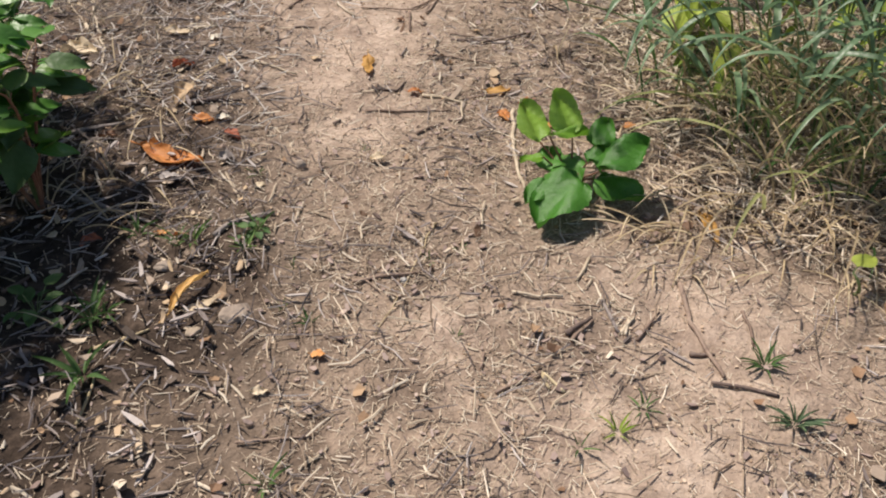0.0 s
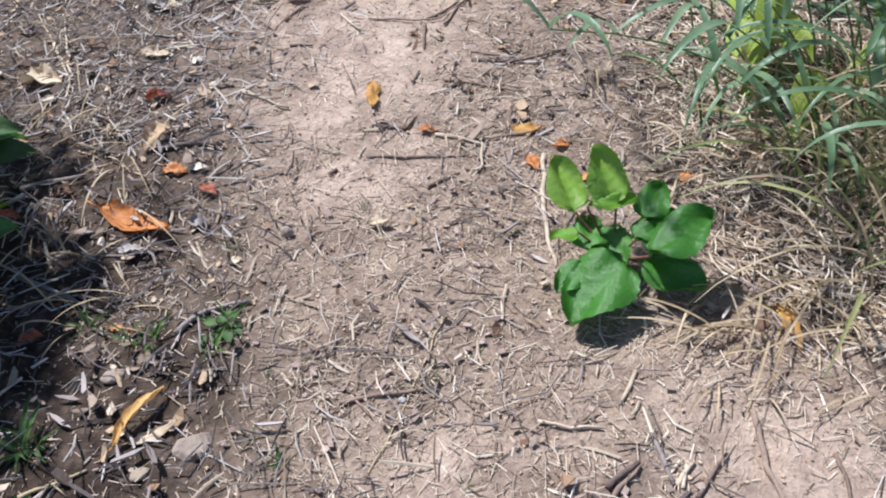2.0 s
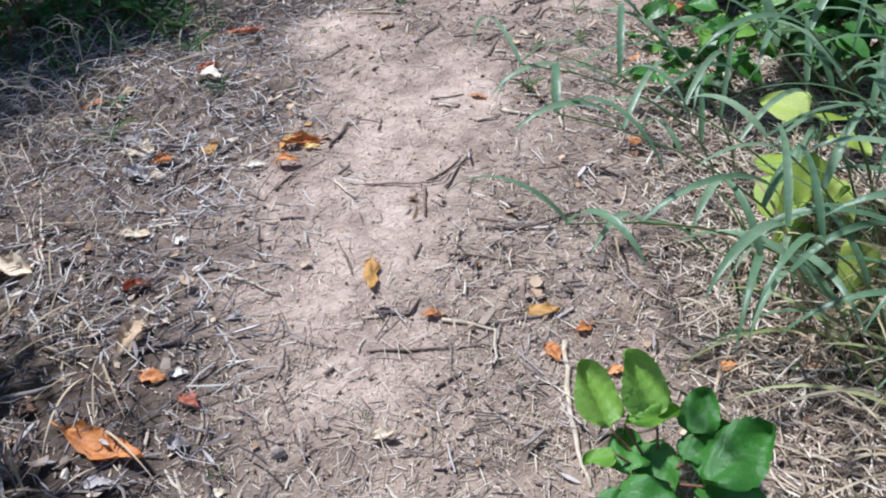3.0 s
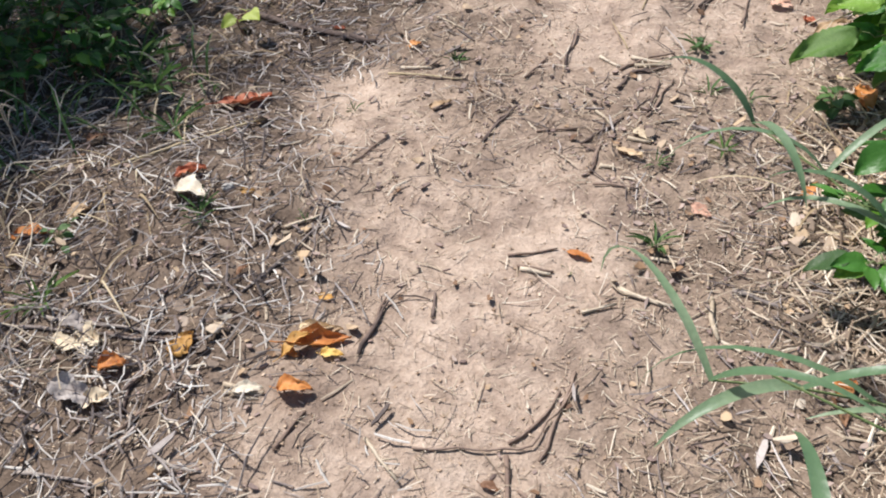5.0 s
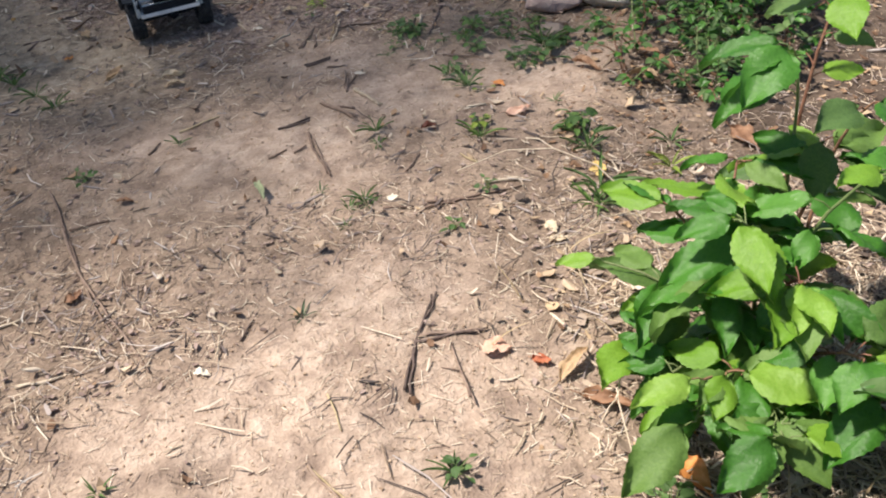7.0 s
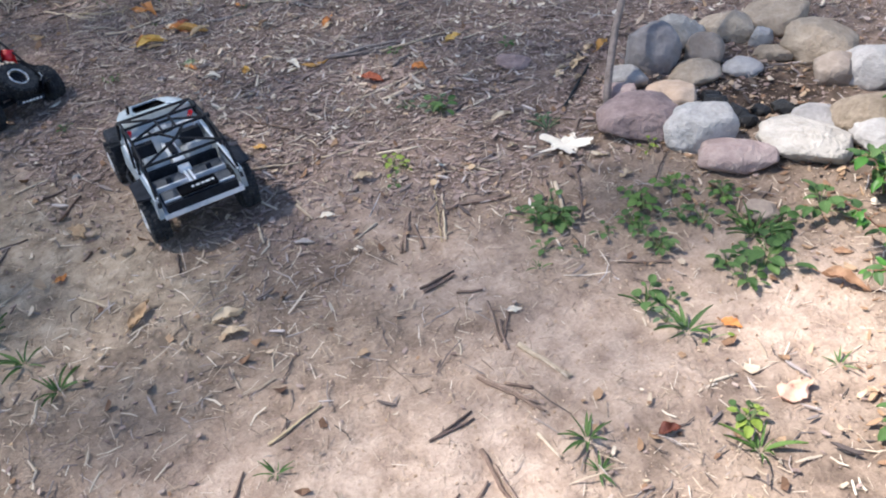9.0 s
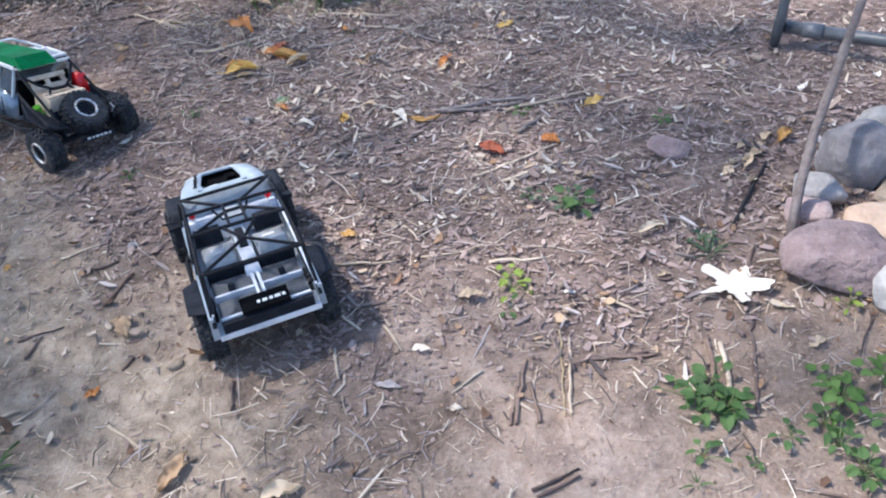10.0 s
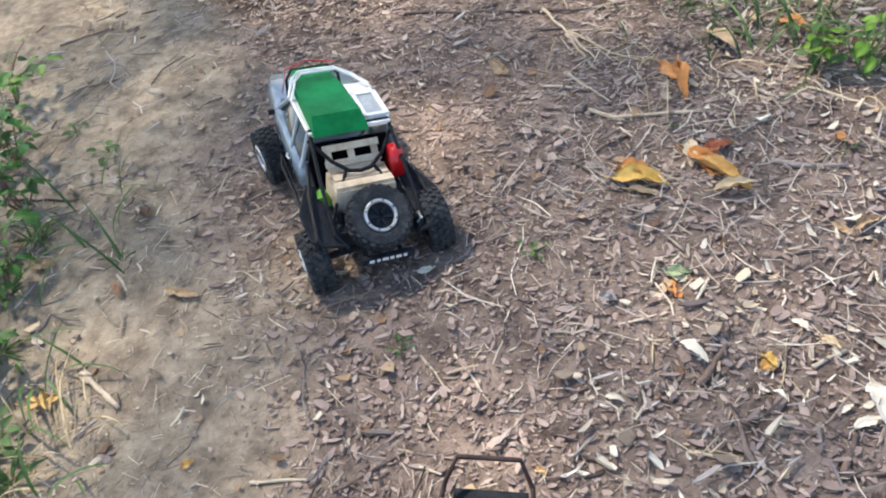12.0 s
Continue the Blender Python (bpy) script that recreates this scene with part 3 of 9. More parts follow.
def loft(stations, bm=None):
    """A closed shell through sections (y, half width below, half width above, bottom, shoulder, top, half width of the top)."""
    bm = bm or bmesh.new()
    rings = []
    for y, w0, w1, z0, z1, z2, w2 in stations:
        rings.append([bm.verts.new((sx * w, y, z)) for sx, w, z in ((-1, w0, z0), (-1, w1, z1), (-1, w2, z2), (1, w2, z2), (1, w1, z1), (1, w0, z0))])
    for a, b in zip(rings, rings[1:]):
        for k in range(6):
            bm.faces.new((a[k], a[(k + 1) % 6], b[(k + 1) % 6], b[k]))
    bm.faces.new(rings[0][::-1])
    bm.faces.new(rings[-1])
    return bm


def soften(bm, offset, segs=2, angle=25):
    sharp = [e for e in bm.edges if len(e.link_faces) == 2 and e.calc_face_angle(0) > radians(angle)]
    bmesh.ops.bevel(bm, geom=sharp, offset=offset, segments=segs, affect="EDGES", profile=0.6)
    return bm


def panel(corners, thick, bm=None):
    """A flat plate through its corners, drawn out by a thickness along its normal."""
    bm = bm or bmesh.new()
    p = [Vector(c) for c in corners]
    n = (p[1] - p[0]).cross(p[2] - p[0]).normalized() * thick
    a, b = [bm.verts.new(v) for v in p], [bm.verts.new(v + n) for v in p]
    bm.faces.new(a[::-1]), bm.faces.new(b)
    for i in range(len(p)):
        j = (i + 1) % len(p)
        bm.faces.new((a[i], a[j], b[j], b[i]))
    return bm


def running_gear(t, front, rear, half, steer):
    for y, s in ((front, steer), (rear, 0.0)):
        for side in (-1, 1):
            wheel(t, side * half, y, 0.056, side, 0.3 * side + y, s)
        bm = tube([(-half + 0.02, y, 0.056), (half - 0.02, y, 0.056)], 0.007, 10)
        bmesh.ops.create_icosphere(bm, subdivisions=2, radius=0.019, matrix=Matrix.Translation((0.012, y, 0.056)))
        part("axle", bm, BLACK_PLASTIC, t)
        for side in (-1, 1):
            bm = tube([(side * 0.055, y, 0.062), (side * 0.048, y + (-0.02 if y == front else 0.02), 0.13)], 0.0065, 10)
            part("shock", bm, BLACK_PLASTIC, t)
    part("chassis", soften(box(0.07, front - rear - 0.05, 0.035, (0, (front + rear) / 2, 0.055), top=(1.3, 1)), 0.004), BLACK_PLASTIC, t)


def green_roofed_truck(m):
    t = tagged(new("scale_truck"), "grey-blue scale truck with green roof and spare tyre, standing on soil", "toy truck")
    t.matrix_world = m
    running_gear(t, 0.352, 0.0, 0.112, 0.12)
    body = loft([(0.150, 0.084, 0.094, 0.074, 0.105, 0.139, 0.088), (0.20, 0.090, 0.097, 0.072, 0.110, 0.146, 0.091), (0.325, 0.090, 0.097, 0.075, 0.118, 0.156, 0.090),
                 (0.36, 0.078, 0.095, 0.095, 0.124, 0.163, 0.086), (0.425, 0.076, 0.090, 0.098, 0.126, 0.160, 0.080), (0.480, 0.070, 0.082, 0.090, 0.120, 0.150, 0.072), (0.498, 0.064, 0.074, 0.088, 0.112, 0.132, 0.064)])
    shell = part("body_shell", soften(body, 0.006), GREY_BLUE, t, "grey-blue painted shell with bonnet and doors", True)
    part("grille", soften(box(0.085, 0.012, 0.022, (0, 0.499, 0.092)), 0.003), BLACK_PLASTIC, shell)
    for side in (-1, 1):
        part("headlight", soften(box(0.018, 0.008, 0.014, (side * 0.05, 0.499, 0.104)), 0.003), CHROME, shell)
        part("door_line", tube([(side * 0.101, 0.185, 0.135), (side * 0.102, 0.187, 0.085), (side * 0.101, 0.29, 0.083), (side * 0.099, 0.315, 0.135)], 0.0012, 6), BLACK_PLASTIC, shell)
        part("door_handle", tube([(side * 0.1015, 0.20, 0.126), (side * 0.104, 0.208, 0.127), (side * 0.1015, 0.218, 0.126)], 0.002, 6), CHROME, shell)
        part("side_sill", tube([(side * 0.096, 0.07, 0.072), (side * 0.104, 0.11, 0.066), (side * 0.104, 0.27, 0.066), (side * 0.096, 0.30, 0.072)], 0.004), BLACK_TUBE, t)
    cab = loft([(0.160, 0.088, 0.087, 0.138, 0.150, 0.196, 0.070), (0.270, 0.089, 0.088, 0.138, 0.152, 0.198, 0.070), (0.362, 0.086, 0.083, 0.138, 0.150, 0.158, 0.078)])
    part("cab_window", soften(cab, 0.004), WINDOW, t, "smoked side windows and windscreen", True)
    # black sheet painted as the shade inside the open cab rear
    part("rear_bulkhead", soften(box(0.166, 0.006, 0.092, (0, 0.150, 0.086), top=(0.86, 1)), 0.002), VOID, t, "black sheet standing for the shaded opening behind the cab")
    for side in (-1, 1):
        part("pillar", tube([(side * 0.089, 0.352, 0.142), (side * 0.073, 0.275, 0.201)], 0.0042), SILVER, t)
        part("pillar", tube([(side * 0.092, 0.215, 0.14), (side * 0.074, 0.212, 0.2)], 0.004), SILVER, t)
        part("pillar", tube([(side * 0.091, 0.148, 0.138), (side * 0.073, 0.148, 0.2)], 0.0045), SILVER, t)
    part("roof_panel", soften(box(0.152, 0.150, 0.006, (0.0, 0.21, 0.198)), 0.002), WHITE, t, "white roof panel")
    green = prism([(-0.070, 0.120), (0.032, 0.120), (0.032, 0.300), (0.020, 0.368), (-0.054, 0.368), (-0.070, 0.300)], 0.203, 0.224)
    for v in green.verts:
        if v.co.z > 0.22:
            v.co.x = -0.019 + (v.co.x + 0.019) * 0.88
            if v.co.y < 0.2:
                v.co.y += 0.034
            elif v.co.y > 0.3:
                v.co.y, v.co.z = v.co.y - 0.012, 0.211
        elif v.co.y > 0.3:
            v.co.z = 0.188
    part("roof_cover", soften(green, 0.0018, 1), ROOF_GREEN, t, "bright green angular roof cover")
    part("roof_rail", tube([(-0.080, 0.262, 0.206), (-0.060, 0.312, 0.217), (-0.046, 0.320, 0.223), (0.022, 0.320, 0.223), (0.052, 0.304, 0.214), (0.078, 0.27, 0.206)], 0.0030, 8), WHITE, t)
    part("roof_rail", tube([(-0.078, 0.246, 0.207), (-0.058, 0.298, 0.219), (-0.044, 0.306, 0.226), (0.022, 0.306, 0.226), (0.054, 0.288, 0.215), (0.078, 0.254, 0.207)], 0.0024, 8), WHITE, t)
    hatch = bmesh.new()
    for sx, sy, x, y in ((0.048, 0.009, 0.055, 0.155), (0.048, 0.009, 0.055, 0.235), (0.009, 0.089, 0.0345, 0.195), (0.009, 0.089, 0.0755, 0.195)):
        box(sx, sy, 0.007, (x, y, 0.203), bm=hatch)
    frame_ob = part("hatch_frame", hatch, WHITE, t, "white hatch frame")
    part("hatch_pane", box(0.034, 0.072, 0.003, (0.055, 0.195, 0.2042)), SEAT_GREY, frame_ob)
    part("front_hoop", tube([(-0.062, 0.352, 0.15), (-0.060, 0.372, 0.186), (-0.045, 0.392, 0.194), (0.03, 0.392, 0.194), (0.045, 0.372, 0.186), (0.047, 0.352, 0.15)], 0.0032), BLACK_TUBE, t)
    part("bonnet_vent", soften(box(0.06, 0.05, 0.004, (0.0, 0.40, 0.1605), top=(0.8, 0.9)), 0.001), BLACK_PLASTIC, t)
    # the open bed
    part("bed_tub", soften(box(0.15, 0.145, 0.03, (0, 0.055, 0.072), top=(1.05, 1)), 0.004), BLACK_PLASTIC, t)
    for side in (-1, 1):
        s = side
        part("rear_fender", panel([(s * 0.070, -0.045, 0.094), (s * 0.122, -0.030, 0.104), (s * 0.128, 0.030, 0.122), (s * 0.098, 0.100, 0.130), (s * 0.080, 0.100, 0.12)][::s], 0.004), BLACK_PLASTIC, t)
        part("bed_side", panel([(s * 0.078, 0.09, 0.10), (s * 0.080, 0.14, 0.14), (s * 0.078, 0.14, 0.075), (s * 0.074, -0.035, 0.075), (s * 0.072, -0.035, 0.10)][::s], 0.003), BLACK_PLASTIC, t)
        part("cage_bar", tube([(s * 0.073, 0.145, 0.202), (s * 0.078, 0.06, 0.158), (s * 0.080, -0.028, 0.108), (s * 0.062, -0.048, 0.092)], 0.0035), BLACK_TUBE, t)
        part("cage_bar", tube([(s * 0.078, 0.135, 0.192), (s * 0.046, 0.098, 0.168), (s * 0.020, 0.078, 0.158), (0, 0.074, 0.157)], 0.0034), BLACK_TUBE, t)
        part("cage_bar", tube([(s * 0.026, 0.080, 0.158), (s * 0.060, 0.034, 0.118), (s * 0.074, 0.010, 0.104)], 0.0032), BLACK_TUBE, t)
    part("cage_bar", tube([(-0.075, 0.144, 0.203), (0.075, 0.144, 0.203)], 0.0035), BLACK_TUBE, t)
    crate = part("bed_crate", soften(box(0.112, 0.070, 0.044, (-0.002, 0.072, 0.102), top=(0.97, 0.97)), 0.003), PALE_WOOD, t, "pale wooden crate in the bed")
    for k in range(3):
        part("slat", soften(box(0.106 - 0.006 * k, 0.018, 0.006, (-0.002, 0.052 + 0.024 * k, 0.1465)), 0.0015), PALE_WOOD, crate)
    lean = Matrix.Rotation(0.85, 3, "X")
    for k, x in enumerate((-0.046, -0.004, 0.040)):
        part("slat", soften(box(0.012, 0.052, 0.005, (x, 0.118, 0.158), turn=lean), 0.0012), PALE_WOOD, crate)
    for k in range(2):
        part("slat", soften(box(0.104, 0.012, 0.005, (-0.003, 0.112 + 0.018 * k, 0.1565 + 0.021 * k), turn=lean), 0.0012), PALE_WOOD, crate)
    part("fuel_can", soften(box(0.026, 0.040, 0.050, (0.070, 0.095, 0.130), top=(0.8, 0.8)), 0.006, 3), RED, t, "glossy red fuel can", True)
    part("cap", lathe([(0.001, -0.014), (0.0125, -0.014), (0.0125, 0.014), (0.001, 0.014)], 14), LIME, t, "lime green box").matrix_local = pose(-0.072, 0.075, 0.112, 0, 70, 0)
    spare = wheel(t, 0.006, -0.012, 0.114, 1, 0.2, 0, 0)
    spare.matrix_local = Matrix.Translation((0.004, -0.010, 0.112)) @ Matrix.Rotation(radians(-90), 4, "Z") @ Matrix.Rotation(radians(-52), 4, "Y") @ Matrix.Rotation(0.4, 4, "X")
    part("tyre_mount", tube([(0.004, 0.035, 0.09), (0.004, 0.005, 0.105)], 0.008), BLACK_PLASTIC, t)
    bumper = part("rear_bumper", soften(box(0.092, 0.010, 0.013, (0.003, -0.057, 0.056)), 0.003), BLACK_PLASTIC, t, "black rear bumper bar")
    for k, w in enumerate((0.009, 0.006, 0.011, 0.007, 0.010, 0.006)):
        part("bumper_mark", box(w, 0.0016, 0.0055, (-0.026 + 0.0122 * k, -0.0622, 0.060)), WHITE, bumper, "white shapes like lettering")
    for side in (-1, 1):
        part("bumper_stay", tube([(side * 0.03, -0.055, 0.062), (side * 0.035, 0.0, 0.075)], 0.004), BLACK_TUBE, t)
    part("tow_hook", tube([(0.070, -0.03, 0.102), (0.074, -0.035, 0.115), (0.069, -0.03, 0.126)], 0.0025), CHROME, t)
    part("aerial", tube([(-0.070, 0.372, 0.165), (-0.055, 0.40, 0.200), (-0.01, 0.405, 0.212), (0.045, 0.395, 0.206)], 0.0011, 6), RED, t, "thin red aerial wire")
    for side in (-1, 1):
        part("fender_rail", tube([(side * 0.082, 0.138, 0.150), (side * 0.100, 0.06, 0.136), (side * 0.112, -0.036, 0.112), (side * 0.104, -0.046, 0.106), (side * 0.068, -0.050, 0.100)], 0.0034), BLACK_TUBE, t)
        part("roof_edge", tube([(side * 0.0745, 0.145, 0.2035), (side * 0.0755, 0.268, 0.2045)], 0.0034, 8), WHITE, t)
    part("side_mirror", soften(box(0.012, 0.006, 0.010, (-0.103, 0.33, 0.148)), 0.002), BLACK_PLASTIC, t)
    for ob in t.children_recursive:
        if ob.name.split(".")[0] in ("cab_window", "pillar", "roof_panel", "roof_cover", "roof_rail", "hatch_frame", "hatch_pane", "front_hoop", "cage_bar", "roof_edge"):
            for v in ob.data.vertices:
                v.co.z += max(0.0, v.co.z - 0.140) * 0.14
    part("front_bumper", tube([(-0.075, 0.475, 0.080), (-0.05, 0.515, 0.084), (0.05, 0.515, 0.084), (0.075, 0.475, 0.080)], 0.006), BLACK_TUBE, t)
    # the body leans on its springs
    tilt = Matrix.Translation((0, 0, 0.06)) @ Matrix.Rotation(radians(9), 4, "Y") @ Matrix.Translation((0, 0, -0.06))
    for ob in t.children:
        if ob.name.split(".")[0] not in ("axle", "shock") and not (ob.name.split(".")[0] == "tyre" and ob != spare):
            ob.matrix_local = tilt @ ob.matrix_basis
    return t


def silver_truck(m):
    t = tagged(new("scale_truck"), "silver open scale truck with black roll cage, standing on mulch", "toy truck")
    t.matrix_world = m
    running_gear(t, 0.085, -0.235, 0.110, 0.0)
    # bonnet with its engine opening
    bm = bmesh.new()
    ring = lambda pts: [bm.verts.new(p) for p in pts]  # noqa: E731
    out = ring([(-0.094, 0.002, 0.182), (-0.040, 0.004, 0.192), (0.040, 0.004, 0.192), (0.094, 0.002, 0.182), (0.082, 0.075, 0.174), (0.066, 0.137, 0.160), (0.034, 0.140, 0.166), (-0.034, 0.140, 0.166), (-0.066, 0.137, 0.160), (-0.082, 0.075, 0.174)])
    hole = ring([(-0.048, 0.034, 0.188), (-0.041, 0.034, 0.190), (0.041, 0.034, 0.190), (0.048, 0.034, 0.188), (0.040, 0.078, 0.183), (0.034, 0.119, 0.174), (0.030, 0.121, 0.174), (-0.030, 0.121, 0.174), (-0.034, 0.119, 0.174), (-0.040, 0.078, 0.183)])
    low = ring([(-0.100, 0.0, 0.13), (-0.05, 0.0, 0.13), (0.05, 0.0, 0.13), (0.100, 0.0, 0.13), (0.094, 0.075, 0.125), (0.074, 0.150, 0.118), (0.036, 0.165, 0.118), (-0.036, 0.165, 0.118), (-0.074, 0.150, 0.118), (-0.094, 0.075, 0.125)])
    deep = ring([(v.co.x * 0.98, v.co.y, v.co.z - 0.006) for v in hole])
    n = len(out)
    for a, b in ((out, hole), (low, out), (hole, deep)):
        for i in range(n):
            j = (i + 1) % n
            bm.faces.new((a[i], a[j], b[j], b[i]))
    for v in bm.verts:
        v.co.y *= 0.93
    bonnet = part("bonnet", soften(bm, 0.005, 3, 30), SILVER, t, "silver bonnet with a square opening", True)
    part("engine_bay", box(0.12, 0.115, 0.04, (0, 0.077, 0.118), top=(0.82, 0.92)), VOID, bonnet, "black engine bay")
    for x, y, z, w in ((0.0, 0.075, 0.157, 0.03), (-0.02, 0.06, 0.157, 0.018), (0.022, 0.095, 0.157, 0.02)):
        part("motor_part", soften(box(w, w * 0.8, 0.008, (x, y, z)), 0.002), VOID, bonnet)
    for k in range(4):
        part("decal", box(0.013 + 0.003 * (k % 2), 0.0028, 0.0008, (-0.020 + 0.001 * k, 0.050 + 0.0065 * k, 0.1655)), WHITE, bonnet, "white marks like tiny writing")
    for k, (w, d) in enumerate(((0.0095, 0.0034), (0.006, 0.0065), (0.0095, 0.003), (0.008, 0.0065), (0.0095, 0.0034), (0.006, 0.006), (0.0095, 0.003))):
        y = 0.046 + 0.0092 * k
        part("bonnet_mark", box(w, d, 0.0012, (-0.0545 + 0.15 * (y - 0.04), y, 0.1872 - 0.12 * (y - 0.046))), VOID, bonnet, "black shapes like lettering")
    for side in (-1, 1):
        part("bonnet_pin", soften(box(0.011, 0.012, 0.004, (side * 0.045, 0.030, 0.188)), 0.001), SILVER, bonnet)
        f = loft([(0.025, 0.021, 0.021, 0.070, 0.105, 0.112, 0.016), (0.050, 0.023, 0.023, 0.098, 0.125, 0.134, 0.017), (0.110, 0.022, 0.022, 0.100, 0.124, 0.133, 0.016), (0.140, 0.016, 0.016, 0.085, 0.105, 0.113, 0.012)])
        bmesh.ops.translate(f, vec=(side * 0.102, 0, 0.006), verts=f.verts)
        part("front_fender", soften(f, 0.005, 2), BLACK_PLASTIC, t, "dark grey flared wheel arch", True)
        part("headlight", soften(box(0.02, 0.008, 0.018, (side * 0.05, 0.148, 0.100)), 0.004), CHROME, t)
    part("grille", soften(box(0.07, 0.01, 0.03, (0, 0.148, 0.088)), 0.004), BLACK_PLASTIC, t)
    part("front_hoop", tube([(-0.062, 0.165, 0.072), (-0.058, 0.195, 0.082), (-0.042, 0.222, 0.104), (0.042, 0.222, 0.104), (0.058, 0.195, 0.082), (0.062, 0.165, 0.072)], 0.0036), BRONZE, t, "bronze-black bumper hoop")
    part("skid_plate", panel([(-0.05, 0.20, 0.06), (0.05, 0.20, 0.06), (0.05, 0.14, 0.045), (-0.05, 0.14, 0.045)], 0.004), BLACK_PLASTIC, t)
    # cockpit tub
    tub = part("cockpit_floor", soften(box(0.19, 0.31, 0.012, (0, -0.155, 0.085)), 0.003), FOIL, t, "bright silver cockpit floor")
    part("tunnel", soften(box(0.034, 0.19, 0.030, (0, -0.10, 0.097), top=(0.8, 0.95)), 0.004), FOIL, tub)
    part("tunnel_panel", soften(box(0.016, 0.06, 0.006, (0, -0.085, 0.127)), 0.002), BLACK_PLASTIC, tub)
    dash = part("dashboard", soften(box(0.186, 0.030, 0.045, (0, -0.022, 0.105), top=(0.98, 0.6), shift=0.008), 0.004), FOIL, t, "bright silver dashboard")
    part("dash_screen", prism([(-0.034, -0.002), (0.034, -0.002), (0.021, -0.040), (-0.021, -0.040)], 0.150, 0.154), SEAT_GREY, dash)
    part("dash_label", box(0.030, 0.013, 0.002, (0, -0.014, 0.1541)), WHITE, dash)
    part("dash_trim", tube([(-0.036, 0.0, 0.153), (-0.022, -0.041, 0.153), (0.022, -0.041, 0.153), (0.036, 0.0, 0.153)], 0.0022, 6), VOID, dash)
    for side in (-1, 1):
        s = side
        part("dash_pod", soften(box(0.056, 0.024, 0.030, (s * 0.060, -0.049, 0.116), top=(0.92, 0.75)), 0.003), BLACK_PLASTIC, dash)
        part("reservoir", lathe([(0.001, -0.017), (0.0062, -0.017), (0.0062, 0.017), (0.001, 0.017)], 12), RED, t, "red shock reservoir").matrix_local = pose(s * 0.077, -0.030, 0.172, 0, 40, 90)
        part("reservoir_shaft", tube([(s * 0.077, -0.036, 0.156), (s * 0.077, -0.048, 0.138)], 0.0022, 6), CHROME, t)
        seat = part("seat", soften(box(0.064, 0.070, 0.022, (s * 0.052, -0.105, 0.097), top=(0.92, 0.94)), 0.006), SEAT_GREY, t, "grey moulded racing seat", True)
        part("backrest", soften(box(0.064, 0.016, 0.065, (s * 0.052, -0.148, 0.10), top=(0.8, 0.8), shift=-0.012), 0.005), SEAT_GREY, seat, "", True)
        part("seat_label", box(0.026, 0.008, 0.001, (s * 0.052, -0.088, 0.1195)), WHITE, seat)
        part("side_sill", soften(box(0.014, 0.30, 0.050, (s * 0.100, -0.155, 0.088), top=(0.6, 1)), 0.003), SILVER, t, "silver side panel")
        part("rock_slider", tube([(s * 0.106, -0.01, 0.074), (s * 0.116, -0.03, 0.068), (s * 0.116, -0.16, 0.068), (s * 0.106, -0.19, 0.074)], 0.0045), BLACK_TUBE, t)
        part("rear_fender", panel([(s * 0.090, -0.175, 0.135), (s * 0.134, -0.19, 0.128), (s * 0.136, -0.265, 0.128), (s * 0.090, -0.29, 0.135)][::-s], 0.004), BLACK_PLASTIC, t)
        for y0, y1 in ((-0.175, -0.228), (-0.236, -0.292)):
            part("bed_tray", soften(box(0.076, abs(y1 - y0) - 0.008, 0.016, (s * 0.046, (y0 + y1) / 2, 0.100), top=(0.96, 0.94)), 0.002), TRAY_GREY, t, "dark grey bed tray")
            part("tray_frame", soften(box(0.076, 0.005, 0.021, (s * 0.046, y1, 0.100)), 0.0015), FOIL, t, "bright frame bar between the trays")
        part("tray_frame", soften(box(0.006, 0.118, 0.021, (s * 0.0055, -0.234, 0.100)), 0.0015), FOIL, t, "bright frame bar between the trays")
        part("sill_edge", soften(box(0.004, 0.29, 0.004, (s * 0.0955, -0.155, 0.1375)), 0.001), FOIL, t, "bright edge of the side panel")
        # cage
        part("cage_bar", tube([(s * 0.098, 0.004, 0.15), (s * 0.092, -0.004, 0.196), (s * 0.088, -0.03, 0.204), (s * 0.090, -0.16, 0.214), (s * 0.094, -0.25, 0.196), (s * 0.098, -0.31, 0.12)], 0.0036), BLACK_TUBE, t)
        part("cage_bar", tube([(s * 0.086, -0.008, 0.200), (s * 0.018, -0.080, 0.213)], 0.0032), BLACK_TUBE, t)
        part("cage_bar", tube([(s * 0.0165, -0.080, 0.213), (s * 0.0165, -0.156, 0.217)], 0.0032), BLACK_TUBE, t)
        part("cage_bar", tube([(s * 0.0165, -0.106, 0.214), (s * 0.088, -0.154, 0.215)], 0.0032), BLACK_TUBE, t)
        part("cage_bar", tube([(s * 0.088, -0.252, 0.200), (0.0, -0.198, 0.211), (-s * 0.03, -0.160, 0.217)], 0.0032), BLACK_TUBE, t)
        part("cage_bar", tube([(s * 0.090, -0.160, 0.214), (s * 0.100, -0.17, 0.14)], 0.0032), BLACK_TUBE, t)
        part("cage_bar", tube([(s * 0.089, -0.050, 0.206), (s * 0.102, -0.135, 0.14)], 0.0032), BLACK_TUBE, t)
        part("side_bracket", soften(box(0.024, 0.012, 0.010, (s * 0.116, -0.004, 0.135)), 0.002), BLACK_PLASTIC, t)
    for y, z, w in ((-0.002, 0.197, 0.092), (-0.080, 0.213, 0.089), (-0.156, 0.2165, 0.090), (-0.252, 0.198, 0.094)):
        part("cage_bar", tube([(-w, y, z), (w, y, z)], 0.0036), BLACK_TUBE, t)
    part("cage_bar", tube([(-0.0165, -0.106, 0.2145), (0.0165, -0.106, 0.2145)], 0.0036), BLACK_TUBE, t)
